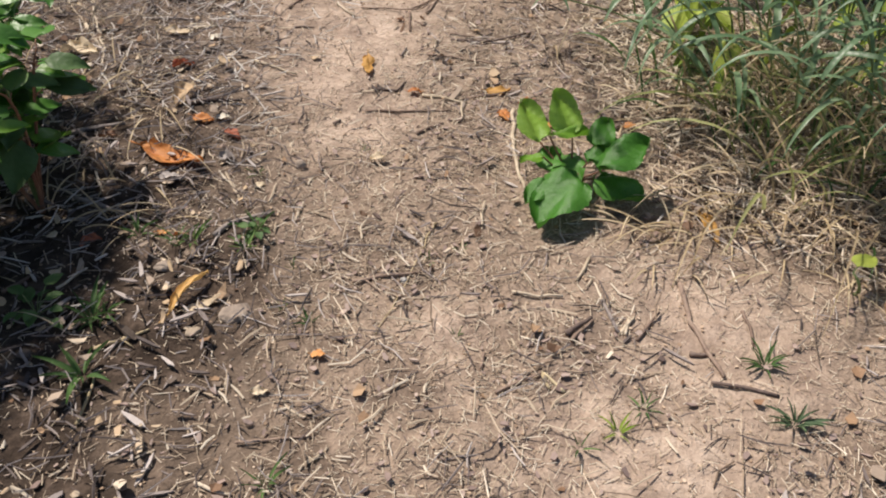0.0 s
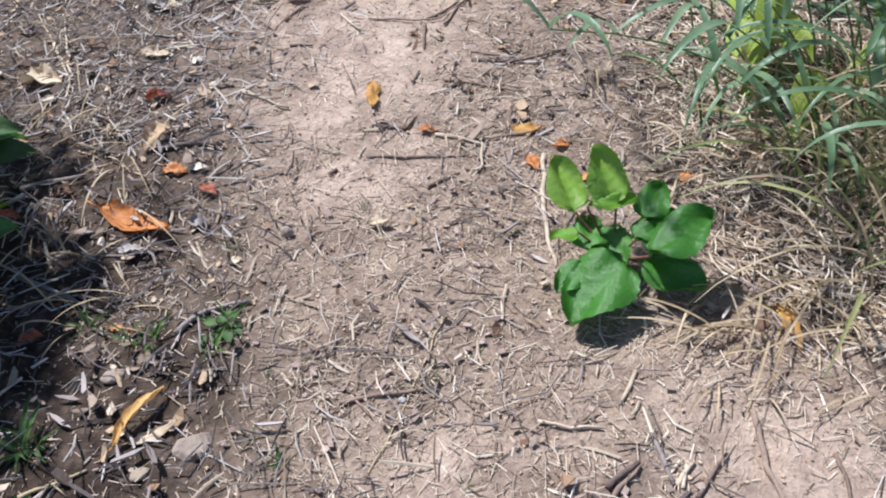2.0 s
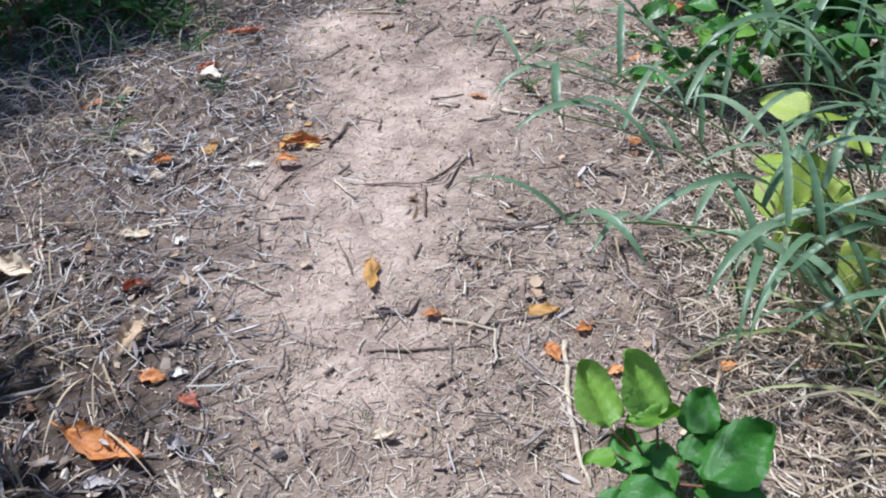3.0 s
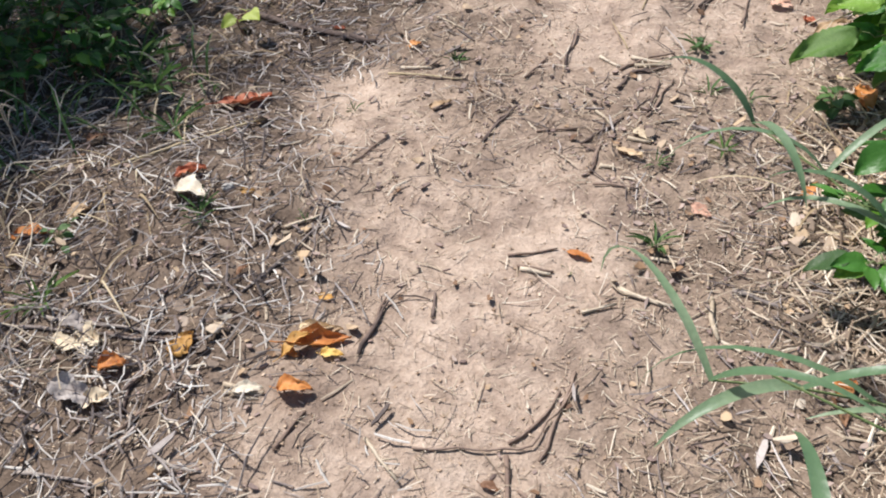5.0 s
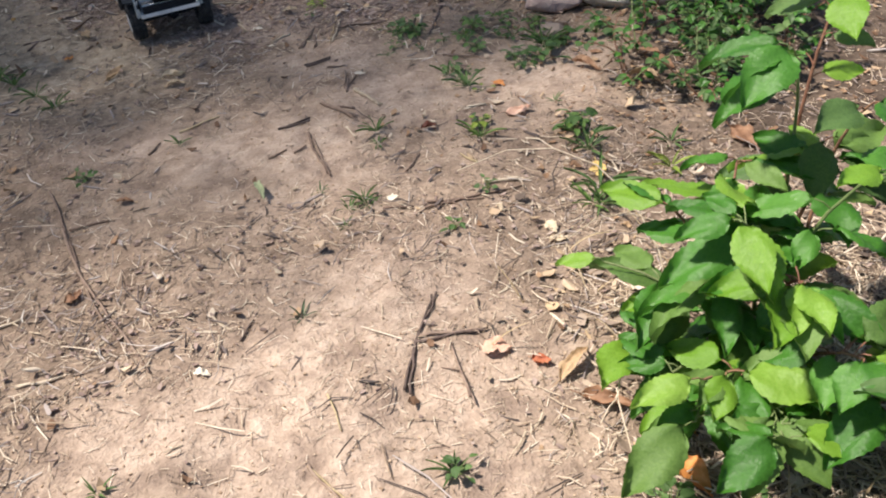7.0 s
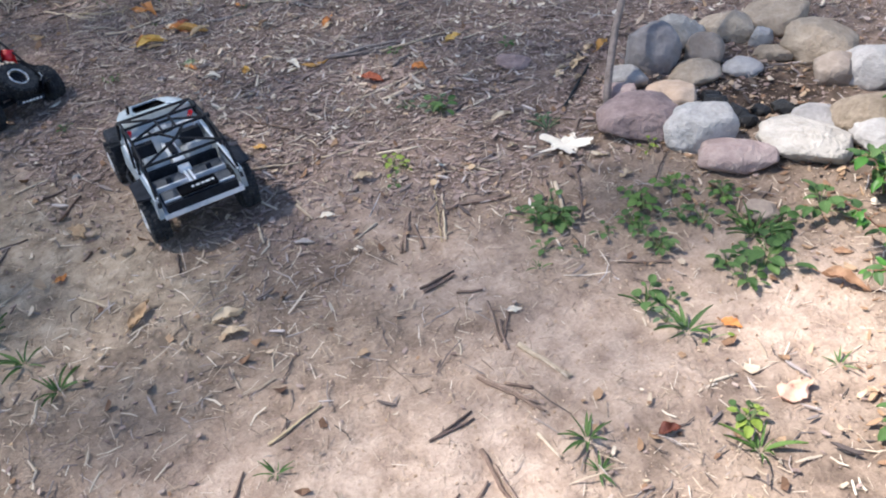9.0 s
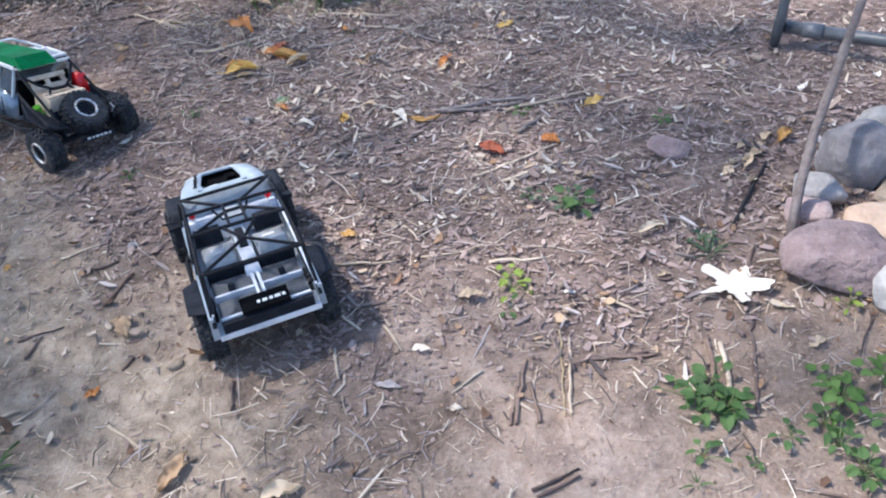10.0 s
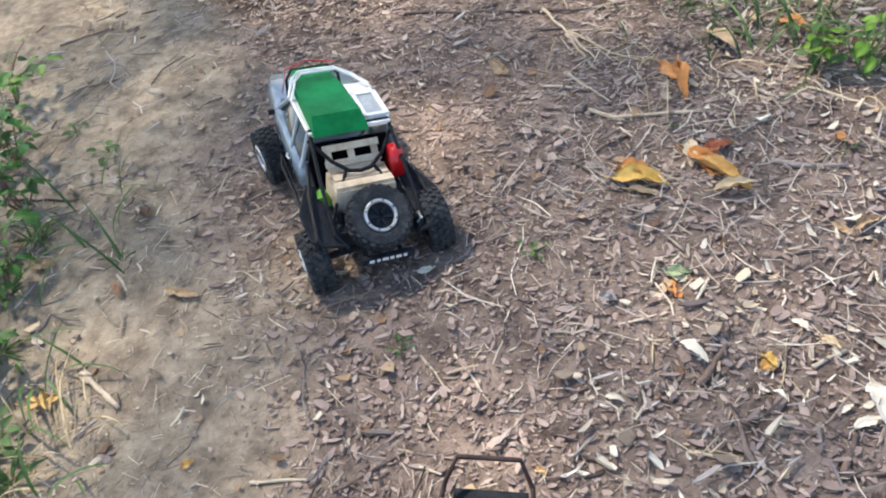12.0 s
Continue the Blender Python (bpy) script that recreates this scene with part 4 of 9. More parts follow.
    part("seat_bulkhead", soften(box(0.172, 0.008, 0.034, (0, -0.167, 0.100)), 0.002), BLACK_PLASTIC, t, "black wall behind the seats")
    plate = part("rear_plate", soften(box(0.090, 0.040, 0.006, (0, -0.284, 0.124)), 0.002), VOID, t, "black plate over the bed")
    for k, w in enumerate((0.006, 0.009, 0.007, 0.011, 0.006)):
        part("plate_mark", box(w, 0.007, 0.0012, (-0.012 + 0.0118 * k, -0.288, 0.1300)), WHITE, plate, "white shapes like lettering")
    part("rear_panel", soften(box(0.17, 0.010, 0.034, (0, -0.303, 0.085)), 0.003), BLACK_PLASTIC, t)
    part("antenna_rod", tube([(-0.104, 0.0, 0.150), (-0.138, 0.002, 0.152)], 0.002, 6), BLACK_TUBE, t)
    return t


def stand(x, y, z, yaw, roll=0.0):
    return pose(x, y, z, 0, roll, yaw)


green_roofed_truck(stand(-0.236, 5.624, float(height(-0.32, 5.75)) + 0.002, 44.5, 4))
silver_truck(stand(0.181, 5.026, float(height(0.2, 4.95)) + 0.004, 12.5))


# ---- materials of sticks, leaves and stones ----
def tone(name, dark, mid, light, rough=0.8, scale=45, bump=0.5, trans=0.0, spread=0.35, gloss=0.3):
    return mat(name, [dark, mid, light], scale, rough, bump=bump, by="object", spread=spread, trans=trans, gloss=gloss)


TWIG_BROWN = tone("brown_twig", (0.12, 0.08, 0.063), (0.22, 0.155, 0.12), (0.33, 0.245, 0.19))
TWIG_GREY = tone("weathered_twig", (0.13, 0.105, 0.095), (0.25, 0.21, 0.19), (0.38, 0.33, 0.29))
TWIG_DARK = tone("dark_twig", (0.07, 0.05, 0.043), (0.125, 0.09, 0.077), (0.20, 0.15, 0.125))
TWIG_PALE = tone("peeled_twig", (0.34, 0.27, 0.19), (0.52, 0.43, 0.32), (0.68, 0.59, 0.47))
TWIG_STRAW = tone("straw_stalk", (0.30, 0.23, 0.13), (0.45, 0.36, 0.22), (0.56, 0.47, 0.31))
CHARCOAL = tone("charcoal", (0.008, 0.008, 0.009), (0.02, 0.02, 0.02), (0.05, 0.048, 0.045), 0.6)
LEAF_ORANGE = tone("orange_leaf", (0.34, 0.11, 0.03), (0.58, 0.24, 0.07), (0.70, 0.36, 0.14), 0.6, 35, 0.3, 0.15)
LEAF_OCHRE = tone("ochre_leaf", (0.33, 0.17, 0.04), (0.55, 0.31, 0.09), (0.68, 0.45, 0.18), 0.6, 35, 0.3, 0.15)
LEAF_YELLOW = tone("yellow_leaf", (0.55, 0.34, 0.08), (0.72, 0.48, 0.14), (0.80, 0.60, 0.25), 0.6, 35, 0.2, 0.15)
LEAF_PALE = tone("pale_leaf", (0.42, 0.32, 0.21), (0.62, 0.51, 0.36), (0.74, 0.64, 0.48), 0.65, 35, 0.3, 0.1)
LEAF_WHITE = tone("bleached_leaf", (0.58, 0.50, 0.38), (0.76, 0.69, 0.57), (0.85, 0.80, 0.70), 0.6, 35, 0.2, 0.1)
LEAF_CREAM = tone("cream_leaf", (0.52, 0.38, 0.22), (0.72, 0.56, 0.36), (0.80, 0.67, 0.48), 0.6, 35, 0.2, 0.1)
LEAF_GREY = tone("grey_leaf", (0.22, 0.19, 0.17), (0.36, 0.32, 0.30), (0.50, 0.46, 0.43), 0.75, 35, 0.3)
LEAF_BROWN = tone("brown_leaf", (0.12, 0.06, 0.035), (0.26, 0.14, 0.08), (0.40, 0.25, 0.15), 0.65, 35, 0.3, 0.1)
LEAF_RED = tone("red_brown_leaf", (0.20, 0.055, 0.03), (0.40, 0.12, 0.06), (0.52, 0.22, 0.11), 0.6, 35, 0.3, 0.12)
LEAF_TAN = tone("tan_leaf", (0.28, 0.18, 0.10), (0.46, 0.32, 0.19), (0.60, 0.46, 0.30), 0.65, 35, 0.3, 0.1)
LEAF_DARK = tone("dark_red_leaf", (0.07, 0.02, 0.015), (0.16, 0.05, 0.03), (0.26, 0.09, 0.06), 0.6, 35, 0.3)
LEAF_PINK = tone("pinkish_leaf", (0.42, 0.22, 0.15), (0.60, 0.36, 0.26), (0.70, 0.48, 0.37), 0.6, 35, 0.3, 0.1)
LEAF_GREENISH = tone("fading_green_leaf", (0.22, 0.27, 0.14), (0.38, 0.43, 0.26), (0.50, 0.53, 0.36), 0.6, 35, 0.2, 0.1)
WEED_GREEN = tone("weed_green", (0.045, 0.09, 0.028), (0.085, 0.165, 0.05), (0.15, 0.25, 0.08), 0.5, 30, 0.2, 0.3, 0.5)
WEED_LIGHT = tone("weed_light_green", (0.07, 0.14, 0.035), (0.12, 0.22, 0.05), (0.18, 0.30, 0.08), 0.5, 30, 0.2, 0.3, 0.5)
WEED_YELLOW = tone("weed_yellow_green", (0.16, 0.24, 0.04), (0.26, 0.36, 0.06), (0.38, 0.46, 0.11), 0.5, 30, 0.2, 0.3, 0.5)
WEED_GREY = tone("weed_grey_green", (0.06, 0.10, 0.055), (0.10, 0.16, 0.085), (0.16, 0.22, 0.12), 0.6, 30, 0.2, 0.25, 0.5)
BROAD_GREEN = tone("broad_leaf_green", (0.035, 0.13, 0.015), (0.065, 0.21, 0.025), (0.12, 0.29, 0.05), 0.38, 26, 0.25, 0.28, 0.5, 0.5)
BROAD_BRIGHT = tone("broad_leaf_bright", (0.12, 0.27, 0.02), (0.19, 0.37, 0.04), (0.28, 0.46, 0.08), 0.4, 26, 0.25, 0.35, 0.5, 0.5)
VINE_LIME = tone("lime_leaf", (0.26, 0.36, 0.04), (0.38, 0.48, 0.08), (0.50, 0.57, 0.14), 0.45, 26, 0.2, 0.35, 0.5, 0.4)
GRASS_BLUE = tone("grass_blue_green", (0.07, 0.135, 0.065), (0.15, 0.25, 0.13), (0.30, 0.40, 0.245), 0.4, 22, 0.15, 0.42, 0.6, 0.45)
GRASS_DRY = tone("dry_grass", (0.28, 0.20, 0.11), (0.52, 0.405, 0.25), (0.76, 0.65, 0.46), 0.65, 30, 0.2, 0.38, 0.5)
STEM_GREEN = tone("green_stem", (0.10, 0.15, 0.05), (0.16, 0.21, 0.08), (0.22, 0.26, 0.12), 0.6)
STEM_RED = tone("reddish_stem", (0.14, 0.06, 0.04), (0.22, 0.11, 0.07), (0.28, 0.17, 0.10), 0.6)
STONES = {
    "mauve": tone("mauve_stone", (0.20, 0.145, 0.135), (0.34, 0.255, 0.235), (0.46, 0.37, 0.33), 0.9, 26, 0.8),
    "white": tone("whitish_stone", (0.22, 0.21, 0.20), (0.40, 0.385, 0.365), (0.58, 0.565, 0.54), 0.85, 26, 0.8),
    "pale": tone("pale_stone", (0.26, 0.235, 0.20), (0.44, 0.405, 0.355), (0.60, 0.56, 0.50), 0.9, 26, 0.8),
    "tan": tone("tan_stone", (0.20, 0.158, 0.115), (0.34, 0.275, 0.205), (0.48, 0.40, 0.31), 0.9, 26, 0.8),
    "peach": tone("peach_stone", (0.40, 0.27, 0.18), (0.57, 0.42, 0.30), (0.68, 0.54, 0.41), 0.85, 22, 0.5),
    "brown": tone("brown_stone", (0.20, 0.155, 0.125), (0.32, 0.26, 0.21), (0.43, 0.36, 0.30), 0.85, 22, 0.55),
    "grey": tone("grey_stone", (0.24, 0.225, 0.21), (0.37, 0.35, 0.33), (0.48, 0.46, 0.44), 0.85, 22, 0.55),
    "dark": tone("slate_stone", (0.17, 0.155, 0.155), (0.28, 0.26, 0.255), (0.40, 0.37, 0.36), 0.8, 14, 0.4),
}
WORDS = {TWIG_BROWN: "brown", TWIG_GREY: "weathered grey", TWIG_DARK: "dark brown", TWIG_PALE: "pale peeled", TWIG_STRAW: "straw-coloured", CHARCOAL: "charred black",
         LEAF_ORANGE: "orange", LEAF_OCHRE: "ochre", LEAF_YELLOW: "yellow", LEAF_PALE: "pale tan", LEAF_WHITE: "bleached white", LEAF_CREAM: "cream-coloured", LEAF_GREY: "grey", LEAF_BROWN: "brown",
         LEAF_RED: "red-brown", LEAF_TAN: "tan", LEAF_DARK: "dark red", LEAF_PINK: "pinkish brown", LEAF_GREENISH: "faded green",
         WEED_GREEN: "green", WEED_LIGHT: "light green", WEED_YELLOW: "yellow-green", WEED_GREY: "grey-green"}
dice = random.Random(7)


def lay(x, y):
    return float(height(x, y))


# ---- makers of small things ----
def stick(points, r, material):
    """A crooked stick along its points, thinner towards one end, resting on the ground."""
    r = r if r < 0.0025 else 0.0025 + (r - 0.0025) * 0.45
    pts = [Vector((*p, 0)) for p in points]
    length = sum((b - a).length for a, b in zip(pts, pts[1:]))
    n = max(4, min(14, int(length / 0.02)))
    fine = []
    for i in range(n + 1):
        d = length * i / n
        for a, b in zip(pts, pts[1:]):
            s = (b - a).length
            if d <= s + 1e-6:
                fine.append(a + (b - a) * (d / s))
                break
            d -= s
    across = (pts[-1] - pts[0]).normalized().cross(Vector((0, 0, 1)))
    wave, kink = dice.uniform(0, 6), dice.uniform(0.3, 1.0)
    for i, p in enumerate(fine):
        p += across * (math.sin(wave + i * 1.7) * 0.5 + dice.uniform(-0.6, 0.6)) * min(0.004, length * 0.03) * kink
    lift = max(lay(p.x, p.y) for p in fine[:: max(1, n // 4)])
    for p in fine:
        p.z = 0.65 * lay(p.x, p.y) + 0.35 * lift + r * 0.7 + 0.001
    bm = bmesh.new()
    segs = 6 if r < 0.004 else 8
    rings = []
    for i, p in enumerate(fine):
        d = (fine[min(i + 1, n)] - fine[max(i - 1, 0)]).normalized()
        side = d.cross(Vector((0, 0, 1))).normalized()
        up = side.cross(d)
        q = r * (1.12 - 0.35 * i / n) * dice.uniform(0.85, 1.15)
        rings.append([bm.verts.new(p + side * math.cos(k) * q * dice.uniform(0.9, 1.1) + up * math.sin(k) * q) for k in (2 * math.pi * j / segs for j in range(segs))])
    for a, b in zip(rings, rings[1:]):
        for k in range(segs):
            bm.faces.new((a[k], a[(k + 1) % segs], b[(k + 1) % segs], b[k]))
    bm.faces.new(rings[0][::-1]), bm.faces.new(rings[-1])
    if r > 0.0022 and length > 0.07 and dice.random() < 0.6:
        k = dice.randint(1, n - 1)
        a = fine[k]
        side = across * dice.choice((-1, 1)) + (pts[-1] - pts[0]).normalized() * 0.6
        b = a + side * dice.uniform(0.012, 0.035)
        b.z = max(lay(b.x, b.y) + r * 0.4, a.z - 0.002)
        tube([a, (a + b) / 2 + Vector((0, 0, 0.001)), b], r * 0.55, 6, bm, 0.6)
    size = "thick" if r > 0.0045 else "thin" if r < 0.0025 else "short" if length < 0.06 else "slender"
    name = "straw" if material is TWIG_STRAW else "stick" if r > 0.002 else "twig"
    ob = link(name, bm, material, None, True)
    return tagged(ob, f"{size} {WORDS[material]} {name} lying on the littered soil", name, "fallen sticks")


def fallen_leaf(a, b, ratio, material, form):
    """A dead leaf from stalk a to tip b; form: flat, curled, lobed, maple or heart."""
    a, b = Vector(a), Vector(b)
    d = b - a
    length, ang = max(d.length, 0.012), math.atan2(d.y, d.x)
    w = length * ratio
    bm = bmesh.new()
    if form in ("lobed", "maple"):
        n, lobes = 60, 5 if form == "maple" else 7
        ring, inner = [], []
        for k in range(n):
            t = 2 * math.pi * k / n
            s = abs(math.cos(t * lobes / 2 + 0.3)) ** (2.6 if form == "maple" else 1.2)
            rad = ((0.56 + 0.52 * s if form == "maple" else 0.30 + 0.76 * s) + 0.07 * math.cos(t * 17) + dice.uniform(-0.03, 0.03)) * (1 - 0.25 * (math.cos(t) < -0.9))
            for q, store in ((1.0, ring), (0.45, inner)):
                u, v = math.cos(t) * rad * length / 2 * q, math.sin(t) * rad * w / 2 * q
                curl = (q ** 2) * length * (0.05 * math.sin(t * 3 + 1) + 0.05 * s)
                store.append(bm.verts.new((u, v, curl)))
        mid = bm.verts.new((0, 0, 0.0))
        for k in range(n):
            j = (k + 1) % n
            bm.faces.new((inner[k], ring[k], ring[j], inner[j]))
            bm.faces.new((mid, inner[k], inner[j]))
    else:
        n, m = 14, 8
        curl = dice.uniform(0.25, 0.7) if form == "curled" else dice.uniform(0.05, 0.25)
        seed = dice.uniform(0, 90)
        arch, twist = dice.uniform(-0.12, 0.2), dice.uniform(-0.5, 0.5)
        rows = []
        for i in range(n + 1):
            u = i / n
            half = math.sin(math.pi * u ** (0.75 if form != "heart" else 0.5)) ** 0.8 * w / 2 + 0.0006
            row = []
            for j in range(m + 1):
                v = 2 * j / m - 1
                torn = 1 + (dice.uniform(-0.14, 0.08) + 0.55 * noise.noise(Vector((u * 5, v, seed + 7)))) * (abs(v) > 0.6)
                y = v * half * torn
                fold = curl * abs(v) ** 1.6 * half * (1 + twist * (u - 0.5) * (1 if v > 0 else -1))
                z = fold + arch * length * math.sin(math.pi * u) + (dice.uniform(-0.03, 0.03) + 0.26 * noise.noise(Vector((u * 3.5, v * 1.6, seed))) + 0.12 * noise.noise(Vector((u * 9, v * 4, seed)))) * w
                row.append(bm.verts.new(((u - 0.5) * length, y * (1 - 0.35 * curl * abs(v)), z)))
            rows.append(row)
        for p, q in zip(rows, rows[1:]):
            for j in range(m):
                bm.faces.new((p[j], q[j], q[j + 1], p[j + 1]))
    tube([(-length * 0.5, 0, 0.001), (-length * 0.62, w * 0.03, 0.0015), (-length * 0.72, w * 0.10, 0.0008)], max(0.0006, length * 0.012), 5, bm)
    mid = (a + b) / 2
    tilt = Euler((dice.uniform(-0.18, 0.18), dice.uniform(-0.18, 0.18), ang)).to_matrix()
    bmesh.ops.transform(bm, matrix=tilt.to_4x4(), verts=bm.verts)
    low = min(v.co.z - (lay(mid.x + v.co.x, mid.y + v.co.y) - lay(mid.x, mid.y)) for v in bm.verts)
    ob = link("fallen_leaf", bm, material, None, True)
    ob.location = (mid.x, mid.y, lay(mid.x, mid.y) - low + 0.0015)
    kind = {"flat": "flat", "curled": "curled", "lobed": "lobed", "maple": "five-lobed", "heart": "heart-shaped"}[form]
    return tagged(ob, f"{kind} {WORDS[material]} dead leaf lying on the litter", "leaf", "fallen leaves")


def stone(x, y, w, d, h, yaw, colour):
    """A rounded, uneven stone, a little sunk into the soil."""
    bm = bmesh.new()
    bmesh.ops.create_icosphere(bm, subdivisions=4 if w > 0.04 else 2, radius=1)
    off = Vector((dice.uniform(0, 50), dice.uniform(0, 50), dice.uniform(0, 50)))
    flats = [(Vector((dice.gauss(0, 1), dice.gauss(0, 1), dice.gauss(0, 0.9))).normalized(), dice.uniform(0.66, 0.9)) for _ in range(9)]
    for v in bm.verts:
        p = v.co.copy()
        q = p * (1 + 0.24 * noise.noise(p * 1.1 + off) + 0.08 * noise.noise(p * 2.6 + off))
        for face, far in flats:
            over = q.dot(face) - far
            if over > 0:
                q -= face * over * 0.82
        q *= 1.08 + 0.05 * noise.noise(p * 4 + off) + 0.03 * noise.noise(p * 9 + off)
        q.x, q.y = (math.copysign(abs(c) ** 0.88, c) for c in (q.x, q.y))
        v.co = Vector((q.x * w / 2, q.y * d / 2, max(q.z, -0.75) * h * 0.56))
    ob = link("stone", bm, STONES[colour], None, True)
    ob.location = (x, y, lay(x, y) + h * 0.28)
    ob.rotation_euler = (dice.uniform(-0.12, 0.12), dice.uniform(-0.12, 0.12), radians(yaw))
    place = "in the fire ring" if w > 0.04 else "lying on the soil"
    return tagged(ob, f"worn {'whitish' if colour == 'white' else colour} stone {place}", "stone", "stones of the fire ring" if w > 0.04 else "pebbles")


def charcoal_lump(x, y, w):
    bm = bmesh.new()
    bmesh.ops.create_icosphere(bm, subdivisions=2, radius=w * 0.6)
    off = Vector((x * 9, y * 9, 3))
    for v in bm.verts:
        v.co *= 1 + 0.5 * noise.noise(v.co / w * 2 + off)
        v.co.z *= 0.6
    ob = link("charcoal", bm, CHARCOAL)
    ob.location = (x, y, lay(x, y) + w * 0.22)
    return tagged(ob, "burnt black charcoal lump inside the stone ring", "charcoal", "charcoal lumps")


def leaf_mesh(name, material, width=0.6, droop=0.25, fold=0.15, tooth=0.0, base=0.6, n=7, m=4, wave=0.03, blunt=0.85, vein=0.0):
    """A leaf of length 1 along +y, stalk end at the origin, facing up."""
    bm = bmesh.new()
    rows = []
    for i in range(n + 1):
        u = i / n
        half = math.sin(math.pi * min(1, u ** base)) ** blunt * width / 2 * (1 - tooth * (i % 2)) + 0.004
        rows.append([bm.verts.new((v * half, u + 0.05 * abs(v), abs(v) * fold * half * 2 - droop * u * u + wave * math.sin(5 * u + 3 * v) * abs(v)
                                   + vein * math.sin(2 * math.pi * (6 * u - 1.2 * abs(v))) * min(1, 3 * abs(v)))) for v in (2 * j / m - 1 for j in range(m + 1))])
    for p, q in zip(rows, rows[1:]):
        for j in range(m):
            bm.faces.new((p[j], p[j + 1], q[j + 1], q[j]))
    me = bpy.data.meshes.new(name)
    bm.to_mesh(me)
    bm.free()
    me.shade_smooth()
    me.materials.append(material)
    return me


def leaf_pose(base, tip, width=1.0, roll=0.0):
    """The pose of a unit leaf that reaches from its stalk end to its tip."""
    base, tip = Vector(base), Vector(tip)
    y = tip - base
    length = y.length
    y.normalize()
    x = y.cross(Vector((0, 0, 1)))
    x = x.normalized() if x.length > 0.05 else Vector((1, 0, 0))
    turn = Matrix((x, y, x.cross(y))).transposed() @ Matrix.Rotation(roll, 3, "Y")
    return Matrix.Translation(base) @ turn.to_4x4() @ Matrix.Diagonal((length * width, length, length, 1))


def hang_leaf(parent, me, base, tip, width=1.0, roll=0.0, name="leaf"):
    """A leaf of a plant from its stalk end to its tip, in the plant's own space."""
    ob = new(name, me)
    ob.parent = parent
    ob.matrix_local = leaf_pose(base, tip, width, roll)
    return ob


WEED_LEAVES = {}
for m_ in (WEED_GREEN, WEED_LIGHT, WEED_YELLOW, WEED_GREY):
    WEED_LEAVES[m_, "rosette"] = [leaf_mesh("weed_leaf", m_, 0.66, 0.2, 0.2, 0.08, 0.75, 7, 4, 0.03, 0.62), leaf_mesh("weed_leaf", m_, 0.72, 0.35, 0.1, 0.0, 0.7, 7, 4, 0.05, 0.62)]
    WEED_LEAVES[m_, "tuft"] = [leaf_mesh("weed_blade", m_, 0.13, 0.35, 0.3, 0.0, 0.6, 6, 2), leaf_mesh("weed_blade", m_, 0.2, 0.5, 0.3, 0.0, 0.7, 6, 2)]


def weed(x, y, size, count, material, form):
    """A low weed: a rosette of small leaves on short stalks, or a tuft of narrow blades."""
    plant = new("weed")
    plant.location = (x, y, lay(x, y))
    turn = dice.uniform(0, 6.3)
    stalks = bmesh.new()
    for k in range(int(count * 1.5) if form == "tuft" else int(count * 1.4) + 1):
        a = turn + 2.4 * k + dice.uniform(-0.3, 0.3)
        out = Vector((math.cos(a), math.sin(a), 0))
        me = dice.choice(WEED_LEAVES[material, form])
        if form == "tuft":
            reach, up = size * dice.uniform(0.2, 0.75), size * dice.uniform(0.25, 0.8)
            hang_leaf(plant, me, out * 0.004, out * reach * 0.8 + Vector((0, 0, up * 0.8)), dice.uniform(0.5, 0.9), dice.uniform(-0.4, 0.4), "blade")
        else:
            s = size * dice.uniform(0.3, 1.2) * (0.35 + 0.65 * (k % 3) / 2)
            h = size * dice.uniform(0.15, 0.5)
            foot = out * s * 0.5 + Vector((0, 0, h))
            tube([(0, 0, 0), foot * 0.5 + Vector((0, 0, h * 0.1)), foot], 0.0009, 5, stalks)
            hang_leaf(plant, me, foot, foot + out * size * dice.uniform(0.22, 0.42) + Vector((0, 0, dice.uniform(-0.05, 0.12) * size)), dice.uniform(0.8, 1.2), dice.uniform(-0.4, 0.4))
    if stalks.verts:
        tagged(part("stalk", stalks, STEM_GREEN, plant), kind="stuff")
    else:
        stalks.free()
    what = "low {} leafy weed growing from the soil" if form == "rosette" else "low {} tuft of narrow leaves in the soil"
    return tagged(plant, what.format(WORDS[material]), "weed", "low weeds")


